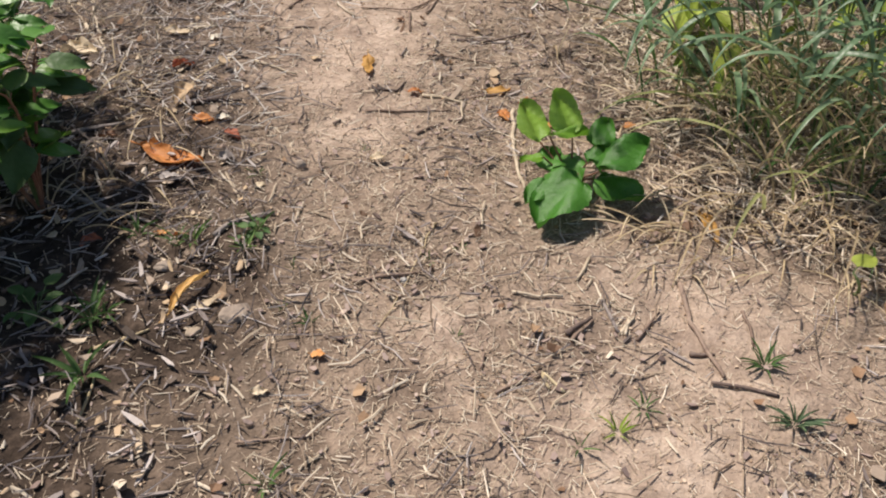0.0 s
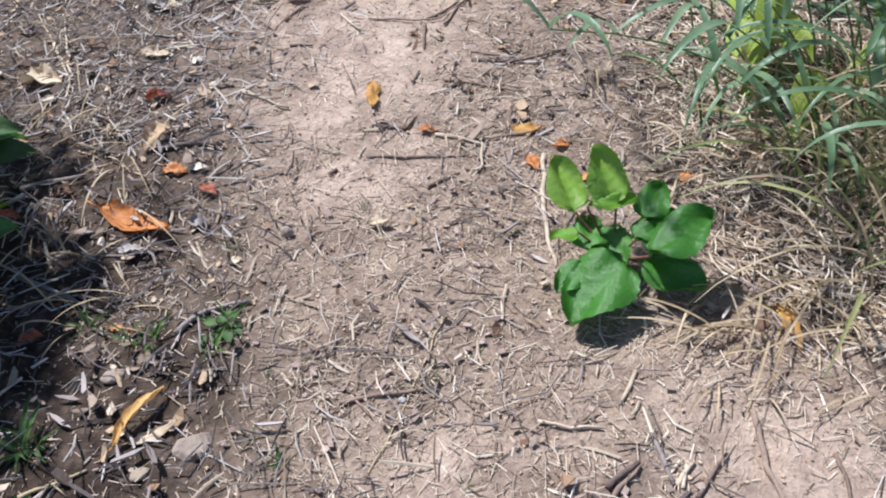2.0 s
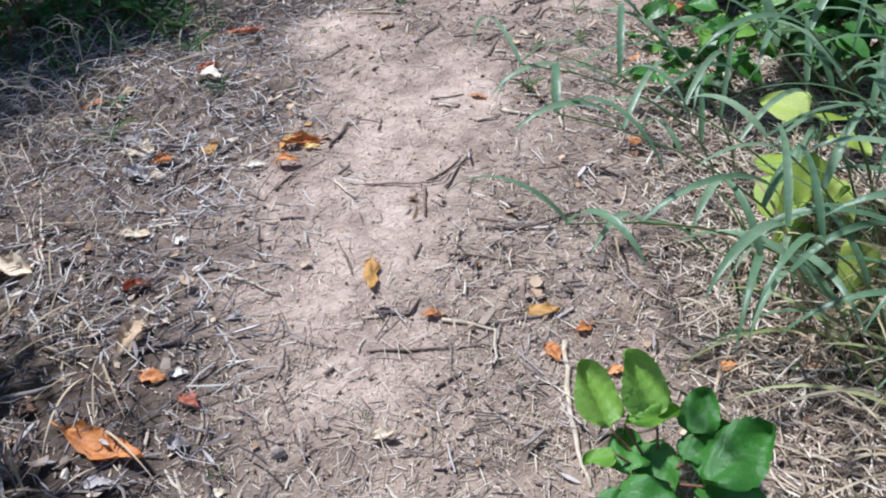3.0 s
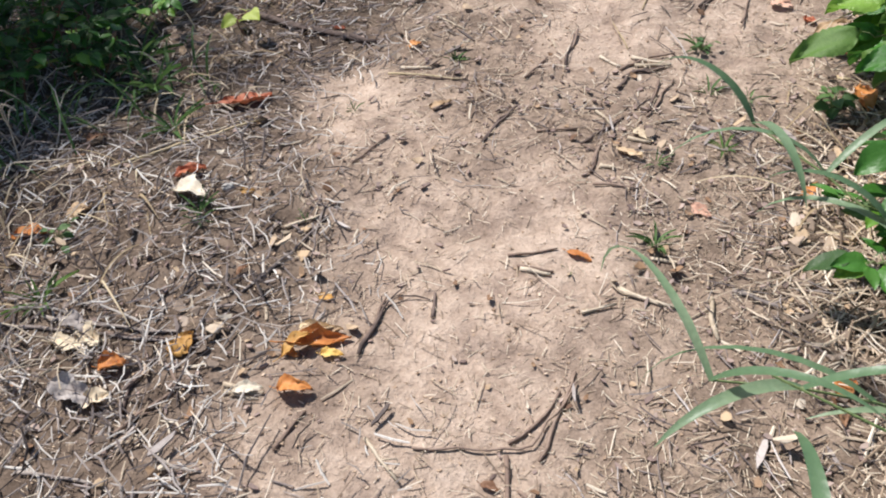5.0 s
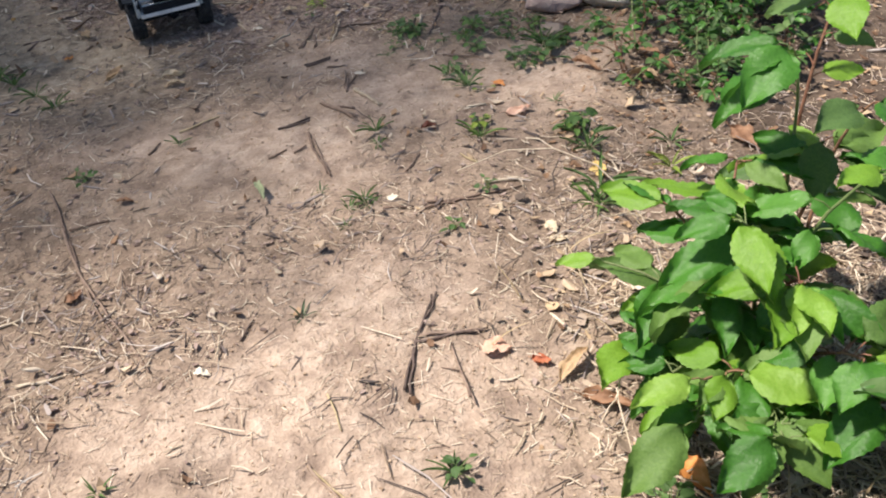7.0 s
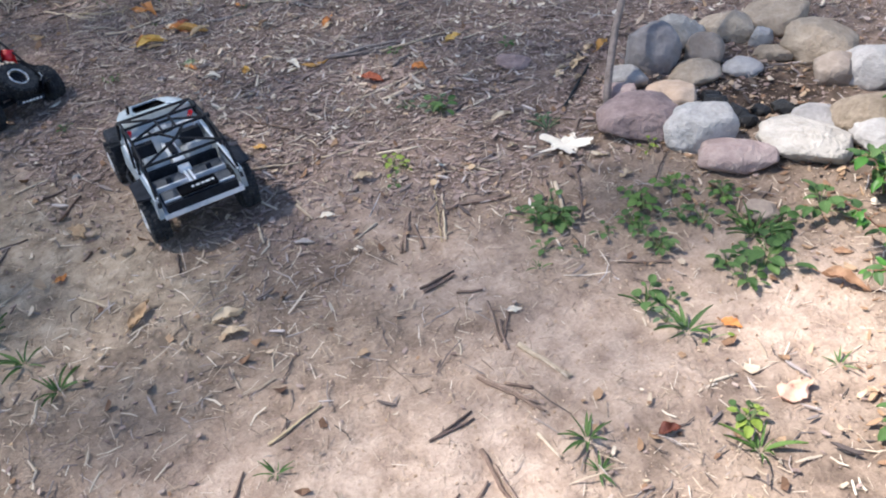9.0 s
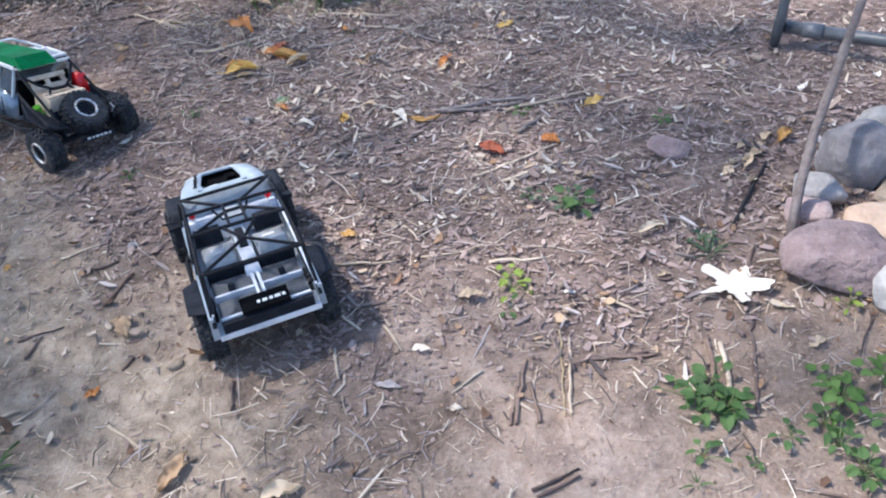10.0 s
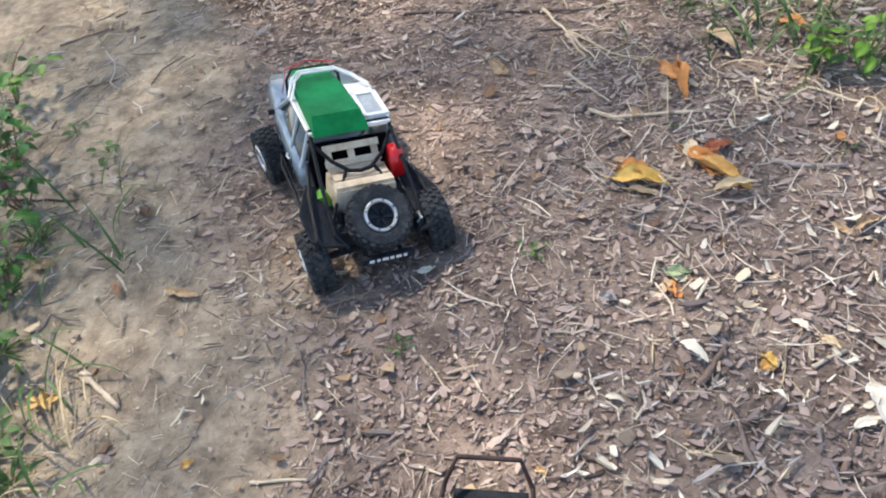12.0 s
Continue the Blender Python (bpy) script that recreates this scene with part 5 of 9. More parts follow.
# ---- the larger plants ----
def broadleaf_weed():
    p = new("broadleaf_weed")
    o = Vector((1.262, 1.030, 0))
    p.location = (1.262, 1.030, lay(1.262, 1.030))
    wide = [leaf_mesh("broad_leaf", BROAD_GREEN, 0.92, 0.2, 0.12, 0.06, 0.62, 19, 8, 0.16, 0.58, 0.014), leaf_mesh("broad_leaf", BROAD_BRIGHT, 0.84, 0.14, 0.16, 0.06, 0.66, 19, 8, 0.14, 0.58, 0.014)]
    stems = bmesh.new()
    leaves = (
        ((1.191, 1.045, 0.090), (1.140, 1.107, 0.130), 0.87, 1, 0.3), ((1.247, 1.069, 0.100), (1.201, 1.114, 0.160), 0.88, 1, 0.1),
        ((1.295, 1.064, 0.090), (1.300, 1.118, 0.120), 0.84, 0, 0.0), ((1.318, 0.989, 0.090), (1.376, 1.079, 0.120), 0.76, 0, -0.2),
        ((1.303, 1.019, 0.050), (1.393, 1.005, 0.050), 0.76, 0, 0.1), ((1.279, 0.997, 0.070), (1.238, 0.893, 0.040), 0.90, 0, 0.0),
        ((1.228, 0.980, 0.050), (1.203, 0.931, 0.040), 0.86, 0, -0.2), ((1.207, 1.013, 0.080), (1.172, 0.992, 0.080), 0.97, 1, 0.2),
        ((1.209, 1.041, 0.110), (1.267, 1.083, 0.110), 0.48, 1, -0.1), ((1.231, 1.061, 0.060), (1.278, 1.008, 0.060), 0.82, 0, 0.2),
        ((1.289, 1.024, 0.080), (1.333, 1.093, 0.090), 0.68, 0, 0.1), ((1.229, 1.003, 0.060), (1.207, 1.062, 0.070), 0.86, 0, 0.0),
    )
    for base, tip, w, k, roll in leaves:
        b, t = Vector(base) - o, Vector(tip) - o
        tube([(0, 0, 0), b * 0.5 + Vector((0, 0, 0.012)), b], 0.0024, 6, stems, 0.7)
        hang_leaf(p, wide[k], b, b + (t - b) * 1.08, w * 1.08, roll)
    tagged(part("stem", stems, STEM_RED, p, "reddish green stems"), kind="stuff")
    tagged(p, "bushy weed with broad glossy green leaves by the trail", "weed")


def blade_mesh(length, width, lean, droop, material, twist=0.0, name="blade", n=10):
    """A long grass blade from the origin, rising along +y and bending over."""
    bm = bmesh.new()
    rows = []
    y = z = 0.0
    for i in range(n + 1):
        u = i / n
        el = lean - droop * u ** 1.3
        if i:
            y, z = y + math.cos(el) * length / n, z + math.sin(el) * length / n
        half = width / 2 * min(1, 0.5 + 3 * u) * (1 - u ** 3) + 0.0004
        c, s = math.cos(twist * u), math.sin(twist * u)
        rows.append([bm.verts.new((v * half * c, y - math.sin(el) * abs(v) * half * 0.35, z + math.cos(el) * abs(v) * half * 0.35 + v * half * s)) for v in (-1, 0, 1)])
    for p, q in zip(rows, rows[1:]):
        for j in range(2):
            bm.faces.new((p[j], p[j + 1], q[j + 1], q[j]))
    me = bpy.data.meshes.new(name)
    bm.to_mesh(me)
    bm.free()
    me.shade_smooth()
    me.materials.append(material)
    return me


def blades(kind, material, count, lengths, width, lean, droop):
    return [blade_mesh(dice.uniform(*lengths), width * dice.uniform(0.7, 1.2), dice.uniform(*lean), dice.uniform(*droop), material, dice.uniform(-1.2, 1.2), kind) for _ in range(count)]


def set_blade(parent, me, at, yaw):
    ob = new(me.name.split(".")[0], me)
    ob.parent = parent
    ob.matrix_local = Matrix.Translation(at) @ Matrix.Rotation(yaw, 4, "Z")
    return ob


LONG = blades("blade", GRASS_BLUE, 14, (0.15, 0.30), 0.0135, (0.4, 1.1), (1.2, 2.3))
DRY = blades("dry_blade", GRASS_DRY, 12, (0.07, 0.20), 0.0032, (0.3, 1.0), (0.5, 1.5))
GRASS_YELLOW = tone("grass_yellow_green", (0.22, 0.26, 0.09), (0.36, 0.39, 0.15), (0.50, 0.50, 0.25), 0.5, 22, 0.15, 0.42, 0.6)
TALL_DRY = blades("dry_blade", GRASS_DRY, 12, (0.22, 0.42), 0.0042, (1.0, 1.45), (0.4, 1.9)) + blades("dry_blade", GRASS_YELLOW, 6, (0.2, 0.38), 0.007, (0.9, 1.4), (0.5, 2.0))
FINE = blades("fine_blade", WEED_GREEN, 8, (0.10, 0.22), 0.005, (0.8, 1.4), (0.5, 1.6))


def tall_grass(x, y, stalks, label="tall blue-green grass with arching blades beside the trail"):
    """Stalks (foot dx, dy, height, lean dx, dy) that each carry arching blades."""
    p = new("tall_grass")
    p.location = (x, y, lay(x, y))
    for fx, fy, h, lx, ly in stalks:
        foot = Vector((fx, fy, lay(x + fx, y + fy) - lay(x, y) - 0.004))
        path = [foot + Vector((lx * u ** 1.8, ly * u ** 1.8, h * (u - 0.22 * u ** 3 * min(1, abs(lx) / h)))) for u in (i / 7 for i in range(8))]
        part("stalk", tube(path, 0.0028, 6, None, 0.45), STEM_GREEN, p)
        for k in range(2, 8):
            if dice.random() < 0.12:
                continue
            yaw = dice.uniform(0, 6.28)
            set_blade(p, dice.choice(LONG), path[k], yaw)
            if k in (6, 7):
                set_blade(p, dice.choice(LONG), path[k], yaw + 2.5)
    return tagged(p, label, "grass", "tall grass")


def dry_grass(x, y, count, spread, aim=None, label="clump of dry straw-coloured grass blades beside the trail", kinds=DRY):
    p = new("dry_grass")
    p.location = (x, y, lay(x, y))
    for _ in range(count):
        at = Vector((dice.gauss(0, spread), dice.gauss(0, spread), 0))
        at.z = lay(x + at.x, y + at.y) - lay(x, y) - 0.003
        set_blade(p, dice.choice(kinds), at, dice.uniform(0, 6.28) if aim is None else radians(aim - 90) + dice.gauss(0, 0.7))
    return tagged(p, label, "grass", "dry grass")


def green_grass(x, y, count, spread, label="tuft of thin green grass growing in litter"):
    p = new("green_grass")
    p.location = (x, y, lay(x, y))
    for _ in range(count):
        at = Vector((dice.gauss(0, spread), dice.gauss(0, spread), 0))
        at.z = lay(x + at.x, y + at.y) - lay(x, y) - 0.003
        set_blade(p, dice.choice(FINE), at, dice.uniform(0, 6.28))
    return tagged(p, label, "grass", "green grass tufts")


SHRUB_LEAVES = [leaf_mesh("shrub_leaf", BROAD_GREEN, 0.66, 0.28, 0.14, 0.07, 0.70, 19, 6, 0.07, 0.8, 0.012), leaf_mesh("shrub_leaf", BROAD_GREEN, 0.54, 0.4, 0.2, 0.06, 0.76, 19, 6, 0.08, 0.85, 0.012),
                leaf_mesh("shrub_leaf", BROAD_BRIGHT, 0.64, 0.22, 0.1, 0.07, 0.70, 19, 6, 0.07, 0.8, 0.012), leaf_mesh("shrub_leaf", WEED_GREEN, 0.6, 0.3, 0.15, 0.06, 0.73, 19, 6, 0.07, 0.8, 0.012)]
BRIGHT_LEAVES = [leaf_mesh("shrub_leaf", BROAD_GREEN, 0.64, 0.26, 0.12, 0.08, 0.70, 19, 6, 0.10, 0.82, 0.014), leaf_mesh("shrub_leaf", BROAD_BRIGHT, 0.62, 0.2, 0.1, 0.08, 0.72, 19, 6, 0.09, 0.85, 0.014),
                 leaf_mesh("shrub_leaf", BROAD_GREEN, 0.52, 0.36, 0.16, 0.08, 0.76, 19, 6, 0.10, 0.9, 0.014), leaf_mesh("shrub_leaf", WEED_LIGHT, 0.56, 0.3, 0.14, 0.08, 0.74, 19, 6, 0.10, 0.85, 0.014)]
LIME_LEAVES = [leaf_mesh("lime_leaf", VINE_LIME, 0.85, 0.25, 0.12, 0.04, 0.55, 9, 6, 0.05, 0.62)]


FOLIAGE = {BROAD_GREEN: mat("foliage_green", [(0.035, 0.115, 0.016), (0.062, 0.19, 0.026), (0.11, 0.26, 0.05)], 26, 0.42, bump=0.2, by="island", spread=0.6, trans=0.28, gloss=0.45),
           BROAD_BRIGHT: mat("foliage_bright", [(0.10, 0.235, 0.022), (0.165, 0.33, 0.04), (0.25, 0.42, 0.08)], 26, 0.42, bump=0.2, by="island", spread=0.6, trans=0.32, gloss=0.45),
           WEED_GREEN: mat("foliage_dull", [(0.042, 0.085, 0.028), (0.08, 0.15, 0.05), (0.14, 0.23, 0.08)], 26, 0.5, bump=0.2, by="island", spread=0.6, trans=0.28)}
SMALL_LEAVES = {}


def foliage(parent, placed):
    """Many small leaves joined into one part: (leaf material, matrix) each."""
    verts, faces, slots = [], [], []
    kinds = list(FOLIAGE)
    for material, m in placed:
        if material not in SMALL_LEAVES:
            me = leaf_mesh("small_leaf", material, 0.62, 0.28, 0.14, 0.05, 0.72, 7, 4, 0.05, 0.75)
            SMALL_LEAVES[material] = ([v.co.copy() for v in me.vertices], [tuple(f.vertices) for f in me.polygons])
            bpy.data.meshes.remove(me)
        co, fs = SMALL_LEAVES[material]
        n = len(verts)
        verts += [tuple(m @ v) for v in co]
        faces += [tuple(n + k for k in f) for f in fs]
        slots += [kinds.index(material)] * len(fs)
    me = bpy.data.meshes.new("foliage")
    me.from_pydata(verts, [], faces)
    for material in kinds:
        me.materials.append(FOLIAGE[material])
    me.polygons.foreach_set("material_index", slots)
    me.shade_smooth()
    ob = new("foliage", me)
    ob.parent = parent
    return tagged(ob, kind="stuff")


def shrub(x, y, stems, size, leaves, label, name="shrub", group="shrubs", each=9):
    """Stems given by their tips (dx, dy, height); leaves sit along them, facing out and up."""
    p = new(name)
    p.location = (x, y, lay(x, y))
    joined = [] if len(stems) * each > 40 and all(me.materials[0] in FOLIAGE for me in leaves) else None
    for tx, ty, h in stems:
        side = Vector((dice.uniform(-0.03, 0.03), dice.uniform(-0.03, 0.03), 0))
        path = [Vector((tx * u ** 1.3, ty * u ** 1.3, h * math.sin(u * 1.45) / math.sin(1.45) - 0.006 * (1 - u))) + side * math.sin(3 * u) for u in (i / 6 for i in range(7))]
        stem = tube(path, 0.0042 if size > 0.06 else 0.0024, 7, None, 0.4)
        for k in range(each):
            u = dice.uniform(0.3, 1.0) if k else 1.0
            i = min(5, int(u * 6))
            at = path[i].lerp(path[i + 1], u * 6 - i)
            a = dice.uniform(0, 6.28)
            out = Vector((math.cos(a), math.sin(a), 0)) + Vector((tx, ty, 0)) * 2.0
            out.normalize()
            s = size * dice.uniform(0.6, 1.2)
            foot = at + out * s * 0.22 + Vector((0, 0, s * 0.12))
            tip = foot + out * s + Vector((0, 0, dice.uniform(-0.35, 0.25) * s))
            me, wide, roll = dice.choice(leaves), dice.uniform(0.85, 1.15), dice.uniform(-0.5, 0.5)
            if joined is None:
                hang_leaf(p, me, foot, tip, wide, roll)
            else:
                joined.append((me.materials[0], leaf_pose(foot, tip, wide, roll)))
            tube([at, (at + foot) / 2 + Vector((0, 0, 0.003)), foot], 0.0012, 5, stem)
        part("stem", stem, STEM_RED if dice.random() < 0.4 else STEM_GREEN, p)
    if joined:
        foliage(p, joined)
    return tagged(p, label, "shrub" if name == "shrub" else "vine", group)


def dry_weed(x, y, count, tall, label="dead grey weed with bare branching stems in litter"):
    p = new("dead_weed")
    p.location = (x, y, lay(x, y))
    for _ in range(count):
        a, h = dice.uniform(0, 6.28), tall * dice.uniform(0.5, 1.1)
        r = tall * dice.uniform(0.2, 1.1)
        foot = Vector((dice.gauss(0, 0.05), dice.gauss(0, 0.05), -0.004))
        path = [foot + Vector((math.cos(a + u) * r * u, math.sin(a + u) * r * u, h * (1.5 * u - u * u))) for u in (i / 6 for i in range(7))]
        stem = part("stem", tube(path, 0.0018, 5, None, 0.5), TWIG_PALE if dice.random() < 0.5 else TWIG_GREY, p)
        for k in (2, 4):
            b = a + dice.uniform(-1.5, 1.5)
            q = path[k]
            part("side_shoot", tube([q, q + Vector((math.cos(b) * 0.03, math.sin(b) * 0.03, 0.012)), q + Vector((math.cos(b) * 0.06, math.sin(b) * 0.06, 0.006))], 0.0011, 5), stem.data.materials[0], stem)
    return tagged(p, label, "weed", "dead weeds")


broadleaf_weed()
tall_grass(1.62, 1.42, [(-0.08, -0.10, 0.42, -0.18, -0.16), (0.02, -0.16, 0.50, -0.10, -0.20), (-0.05, 0.06, 0.55, -0.22, -0.05), (0.08, 0.02, 0.60, -0.05, -0.22), (0.16, -0.08, 0.52, 0.02, -0.18), (-0.12, 0.16, 0.50, -0.25, 0.02)])
tall_grass(1.72, 1.34, [(0.06, -0.02, 0.42, -0.12, -0.12), (-0.03, 0.05, 0.46, -0.22, -0.06), (0.12, 0.06, 0.52, 0.02, -0.16), (0.16, -0.06, 0.40, -0.06, -0.20)])
tall_grass(1.86, 1.50, [(-0.08, -0.06, 0.55, -0.14, -0.20), (0.02, 0.02, 0.60, -0.10, -0.15), (-0.05, 0.10, 0.58, -0.22, -0.02), (0.05, -0.12, 0.50, -0.05, -0.22)])
tall_grass(1.58, 1.66, [(-0.06, -0.04, 0.52, -0.22, -0.14), (0.04, 0.03, 0.56, -0.16, -0.20), (-0.02, 0.08, 0.60, -0.24, 0.04)])
tall_grass(1.72, 1.78, [(-0.10, -0.05, 0.60, -0.20, -0.20), (0.04, -0.10, 0.66, 0.0, -0.25), (-0.02, 0.10, 0.62, -0.18, -0.02), (0.12, 0.06, 0.60, 0.10, -0.15), (-0.16, 0.12, 0.50, -0.15, 0.08)])
tall_grass(1.54, 1.36, [(-0.04, -0.02, 0.30, -0.16, -0.10), (0.05, 0.03, 0.34, -0.06, -0.16), (-0.02, 0.10, 0.36, -0.20, 0.00)])
tall_grass(1.44, 1.50, [(-0.02, 0.0, 0.44, -0.40, -0.10), (0.03, 0.05, 0.46, -0.52, 0.05), (0.0, -0.05, 0.40, -0.34, -0.28)], "leaning tall grass whose blades hang over the trail")
tall_grass(1.24, 1.78, [(0.0, 0.0, 0.40, -0.34, -0.18), (0.03, 0.06, 0.42, -0.40, 0.18)], "leaning tall grass whose blades hang over the trail")
tall_grass(1.78, 1.20, [(0.0, 0.0, 0.34, -0.14, -0.14), (0.06, 0.05, 0.38, -0.06, -0.18), (-0.05, 0.04, 0.32, -0.18, -0.06), (0.10, -0.03, 0.36, 0.04, -0.16)])
tall_grass(1.92, 1.30, [(0.0, 0.0, 0.42, -0.14, -0.16), (0.06, 0.05, 0.46, -0.06, -0.18), (-0.06, 0.04, 0.44, -0.18, -0.06)])
tall_grass(1.66, 1.54, [(0.0, 0.0, 0.40, -0.16, -0.14), (0.06, 0.05, 0.46, -0.08, -0.18), (-0.05, 0.06, 0.42, -0.20, -0.04), (0.08, -0.05, 0.40, 0.02, -0.18)])
for gx, gy in ((1.60, 1.30), (1.72, 1.45), (1.84, 1.62), (1.62, 1.60), (1.78, 1.28), (1.50, 1.46), (1.70, 1.18), (1.88, 1.34), (1.96, 1.20), (1.66, 1.42), (1.90, 1.50)):
    dry_grass(gx, gy, 22, 0.07, None, "tall clump of dry and yellowing grass stems", TALL_DRY)
dry_grass(1.58, 1.08, 60, 0.09, 235)
dry_grass(1.84, 1.08, 60, 0.10, 250)
dry_grass(1.12, 2.52, 50, 0.11)
dry_grass(1.30, 2.40, 40, 0.11)
dry_grass(1.75, 1.20, 46, 0.10, 250)
dry_grass(1.46, 0.98, 26, 0.05, 235, "fan of dry bent grass blades on bare soil")
dry_grass(1.55, 1.36, 40, 0.12)
dry_grass(1.36, 1.30, 28, 0.09)
dry_grass(1.30, 1.62, 26, 0.10)
dry_grass(1.02, 2.40, 26, 0.09)
dry_grass(1.12, 3.10, 26, 0.11)
dry_grass(1.05, 2.28, 20, 0.06)
dry_grass(-0.35, 1.75, 40, 0.14)
dry_grass(-0.45, 2.15, 40, 0.16)
dry_grass(0.10, 1.00, 36, 0.12)
dry_grass(0.42, 0.66, 30, 0.10)
dry_grass(-0.55, 2.65, 36, 0.14)
dry_grass(0.45, 6.35, 40, 0.16)
dry_grass(0.15, 6.45, 40, 0.16)
dry_grass(-0.62, 5.16, 24, 0.06)
shrub(1.36, 1.72, [(-0.02, -0.04, 0.16), (0.04, 0.02, 0.20), (0.06, -0.06, 0.12)], 0.085, LIME_LEAVES, "small plant with limp lime-yellow leaves beside the grass", "climbing_vine", "lime vines", 4)
HANGING = [leaf_mesh("lime_leaf", VINE_LIME, 0.6, 0.12, 0.1, 0.04, 0.55, 9, 6, 0.08, 0.7), leaf_mesh("lime_leaf", WEED_YELLOW, 0.55, 0.2, 0.12, 0.04, 0.6, 9, 6, 0.08, 0.7)]


def hanging_vine(x, y, tall, leaves, size):
    """A thin climbing stem with a few large leaves that hang down from it."""
    p = new("climbing_vine")
    p.location = (x, y, lay(x, y))
    path = [Vector((0.02 * math.sin(5 * u), 0.05 * u, tall * u - 0.004)) for u in (i / 8 for i in range(9))]
    part("stem", tube(path, 0.0022, 6, None, 0.5), STEM_GREEN, p)
    for k in range(leaves):
        at = path[min(8, 3 + k * 6 // leaves)]
        a = 3.6 + dice.uniform(-0.9, 0.9)
        out = Vector((math.cos(a), math.sin(a), 0))
        foot = at + out * 0.03
        hang_leaf(p, dice.choice(HANGING), foot, foot + out * size * 0.5 + Vector((0, 0, -size * dice.uniform(0.7, 1.0))), dice.uniform(0.9, 1.15), dice.uniform(-0.3, 0.3))
    return tagged(p, "thin climbing vine with large hanging lime-yellow leaves", "vine", "lime vines")


for vx, vy, tall, n, size in ((1.42, 1.56, 0.27, 4, 0.10), (1.50, 1.48, 0.24, 3, 0.09), (1.62, 1.58, 0.40, 4, 0.11), (1.80, 1.50, 0.44, 4, 0.10), (1.74, 1.66, 0.5, 4, 0.11)):
    hanging_vine(vx, vy, tall, n, size)
shrub(1.78, 0.92, [(-0.02, -0.02, 0.06)], 0.075, LIME_LEAVES, "single lime-yellow lobed leaf on a short stem", "climbing_vine", "lime vines", 1)
shrub(1.21, 2.16, [(-0.20, -0.02, 0.14), (-0.16, -0.10, 0.10), (-0.14, 0.06, 0.20), (-0.06, -0.14, 0.22), (0.10, -0.10, 0.26), (0.02, 0.12, 0.30), (0.18, 0.02, 0.28), (-0.10, 0.14, 0.22)], 0.06, SHRUB_LEAVES, "dark green leafy shrub beside the trail", each=16)
shrub(1.20, 2.78, [(-0.18, 0.06, 0.10), (-0.17, -0.06, 0.13), (-0.18, -0.16, 0.14), (-0.10, -0.24, 0.16), (0.06, -0.30, 0.20), (-0.20, 0.14, 0.20), (-0.16, -0.12, 0.18), (-0.10, 0.10, 0.30), (-0.08, -0.02, 0.36), (0.02, -0.20, 0.24), (0.02, 0.14, 0.34), (0.12, -0.06, 0.42), (-0.02, -0.10, 0.30), (0.14, 0.12, 0.36)], 0.102, BRIGHT_LEAVES, "bright green shrub with broad ovate leaves beside the trail", each=14)
shrub(1.36, 2.98, [(-0.08, -0.06, 0.52), (0.08, 0.06, 0.56), (0.0, -0.14, 0.46)], 0.09, SHRUB_LEAVES, "tall leafy green shrub standing beyond the trail", each=8)
shrub(0.32, 0.63, [(0.06, -0.04, 0.30), (-0.04, 0.06, 0.34), (0.02, 0.10, 0.30), (-0.08, -0.08, 0.36), (-0.12, 0.04, 0.40), (0.04, -0.12, 0.26)], 0.085, SHRUB_LEAVES, "green leafy shrub shading the trail's edge", each=8)
shrub(-0.62, 2.22, [(0.05, -0.02, 0.10), (-0.06, 0.06, 0.12), (-0.16, 0.02, 0.12)], 0.055, LIME_LEAVES + SHRUB_LEAVES[2:3], "trailing vine with heart-shaped green leaves over litter", "climbing_vine", "lime vines", 3)
shrub(-0.36, 2.54, [(0.01, 0.01, 0.06)], 0.045, LIME_LEAVES, "small yellow-green seedling among grey litter", "climbing_vine", "lime vines", 4)
shrub(-0.95, 2.55, [(0.05, -0.05, 0.22), (-0.08, 0.05, 0.26), (0.02, 0.12, 0.24)], 0.08, SHRUB_LEAVES, "dark green leafy shrub beside the trail", each=7)
shrub(-0.30, 6.95, [(0.05, -0.05, 0.22), (-0.12, 0.05, 0.26), (0.12, 0.05, 0.24), (-0.02, -0.12, 0.18)], 0.07, SHRUB_LEAVES, "low green undergrowth at the edge of the mulch", each=8)
shrub(0.58, 6.48, [(0.05, -0.02, 0.14), (-0.08, 0.02, 0.16), (0.0, 0.08, 0.16)], 0.05, SHRUB_LEAVES, "low green undergrowth at the edge of the mulch", each=7)
shrub(1.66, 4.18, [(0.03, -0.03, 0.12), (-0.06, 0.02, 0.10), (0.05, 0.06, 0.14), (-0.04, -0.07, 0.10)], 0.034, SHRUB_LEAVES[:2] + SHRUB_LEAVES[3:], "leafy green undergrowth beside the stone ring", each=14)
shrub(1.84, 3.98, [(0.03, -0.03, 0.16), (-0.08, 0.02, 0.14), (0.06, 0.06, 0.20), (-0.04, -0.08, 0.14), (0.0, 0.1, 0.22)], 0.034, SHRUB_LEAVES[:2] + SHRUB_LEAVES[3:], "leafy green undergrowth beside the stone ring", each=14)
shrub(2.02, 4.12, [(0.03, -0.03, 0.20), (-0.08, 0.02, 0.24), (0.06, 0.06, 0.26), (-0.04, -0.08, 0.18)], 0.034, SHRUB_LEAVES[:2] + SHRUB_LEAVES[3:], "leafy green undergrowth beside the stone ring", each=14)
shrub(1.92, 4.22, [(0.03, -0.03, 0.14), (-0.06, 0.02, 0.14), (0.05, 0.06, 0.16)], 0.034, SHRUB_LEAVES[:2] + SHRUB_LEAVES[3:], "leafy green undergrowth beside the stone ring", each=14)
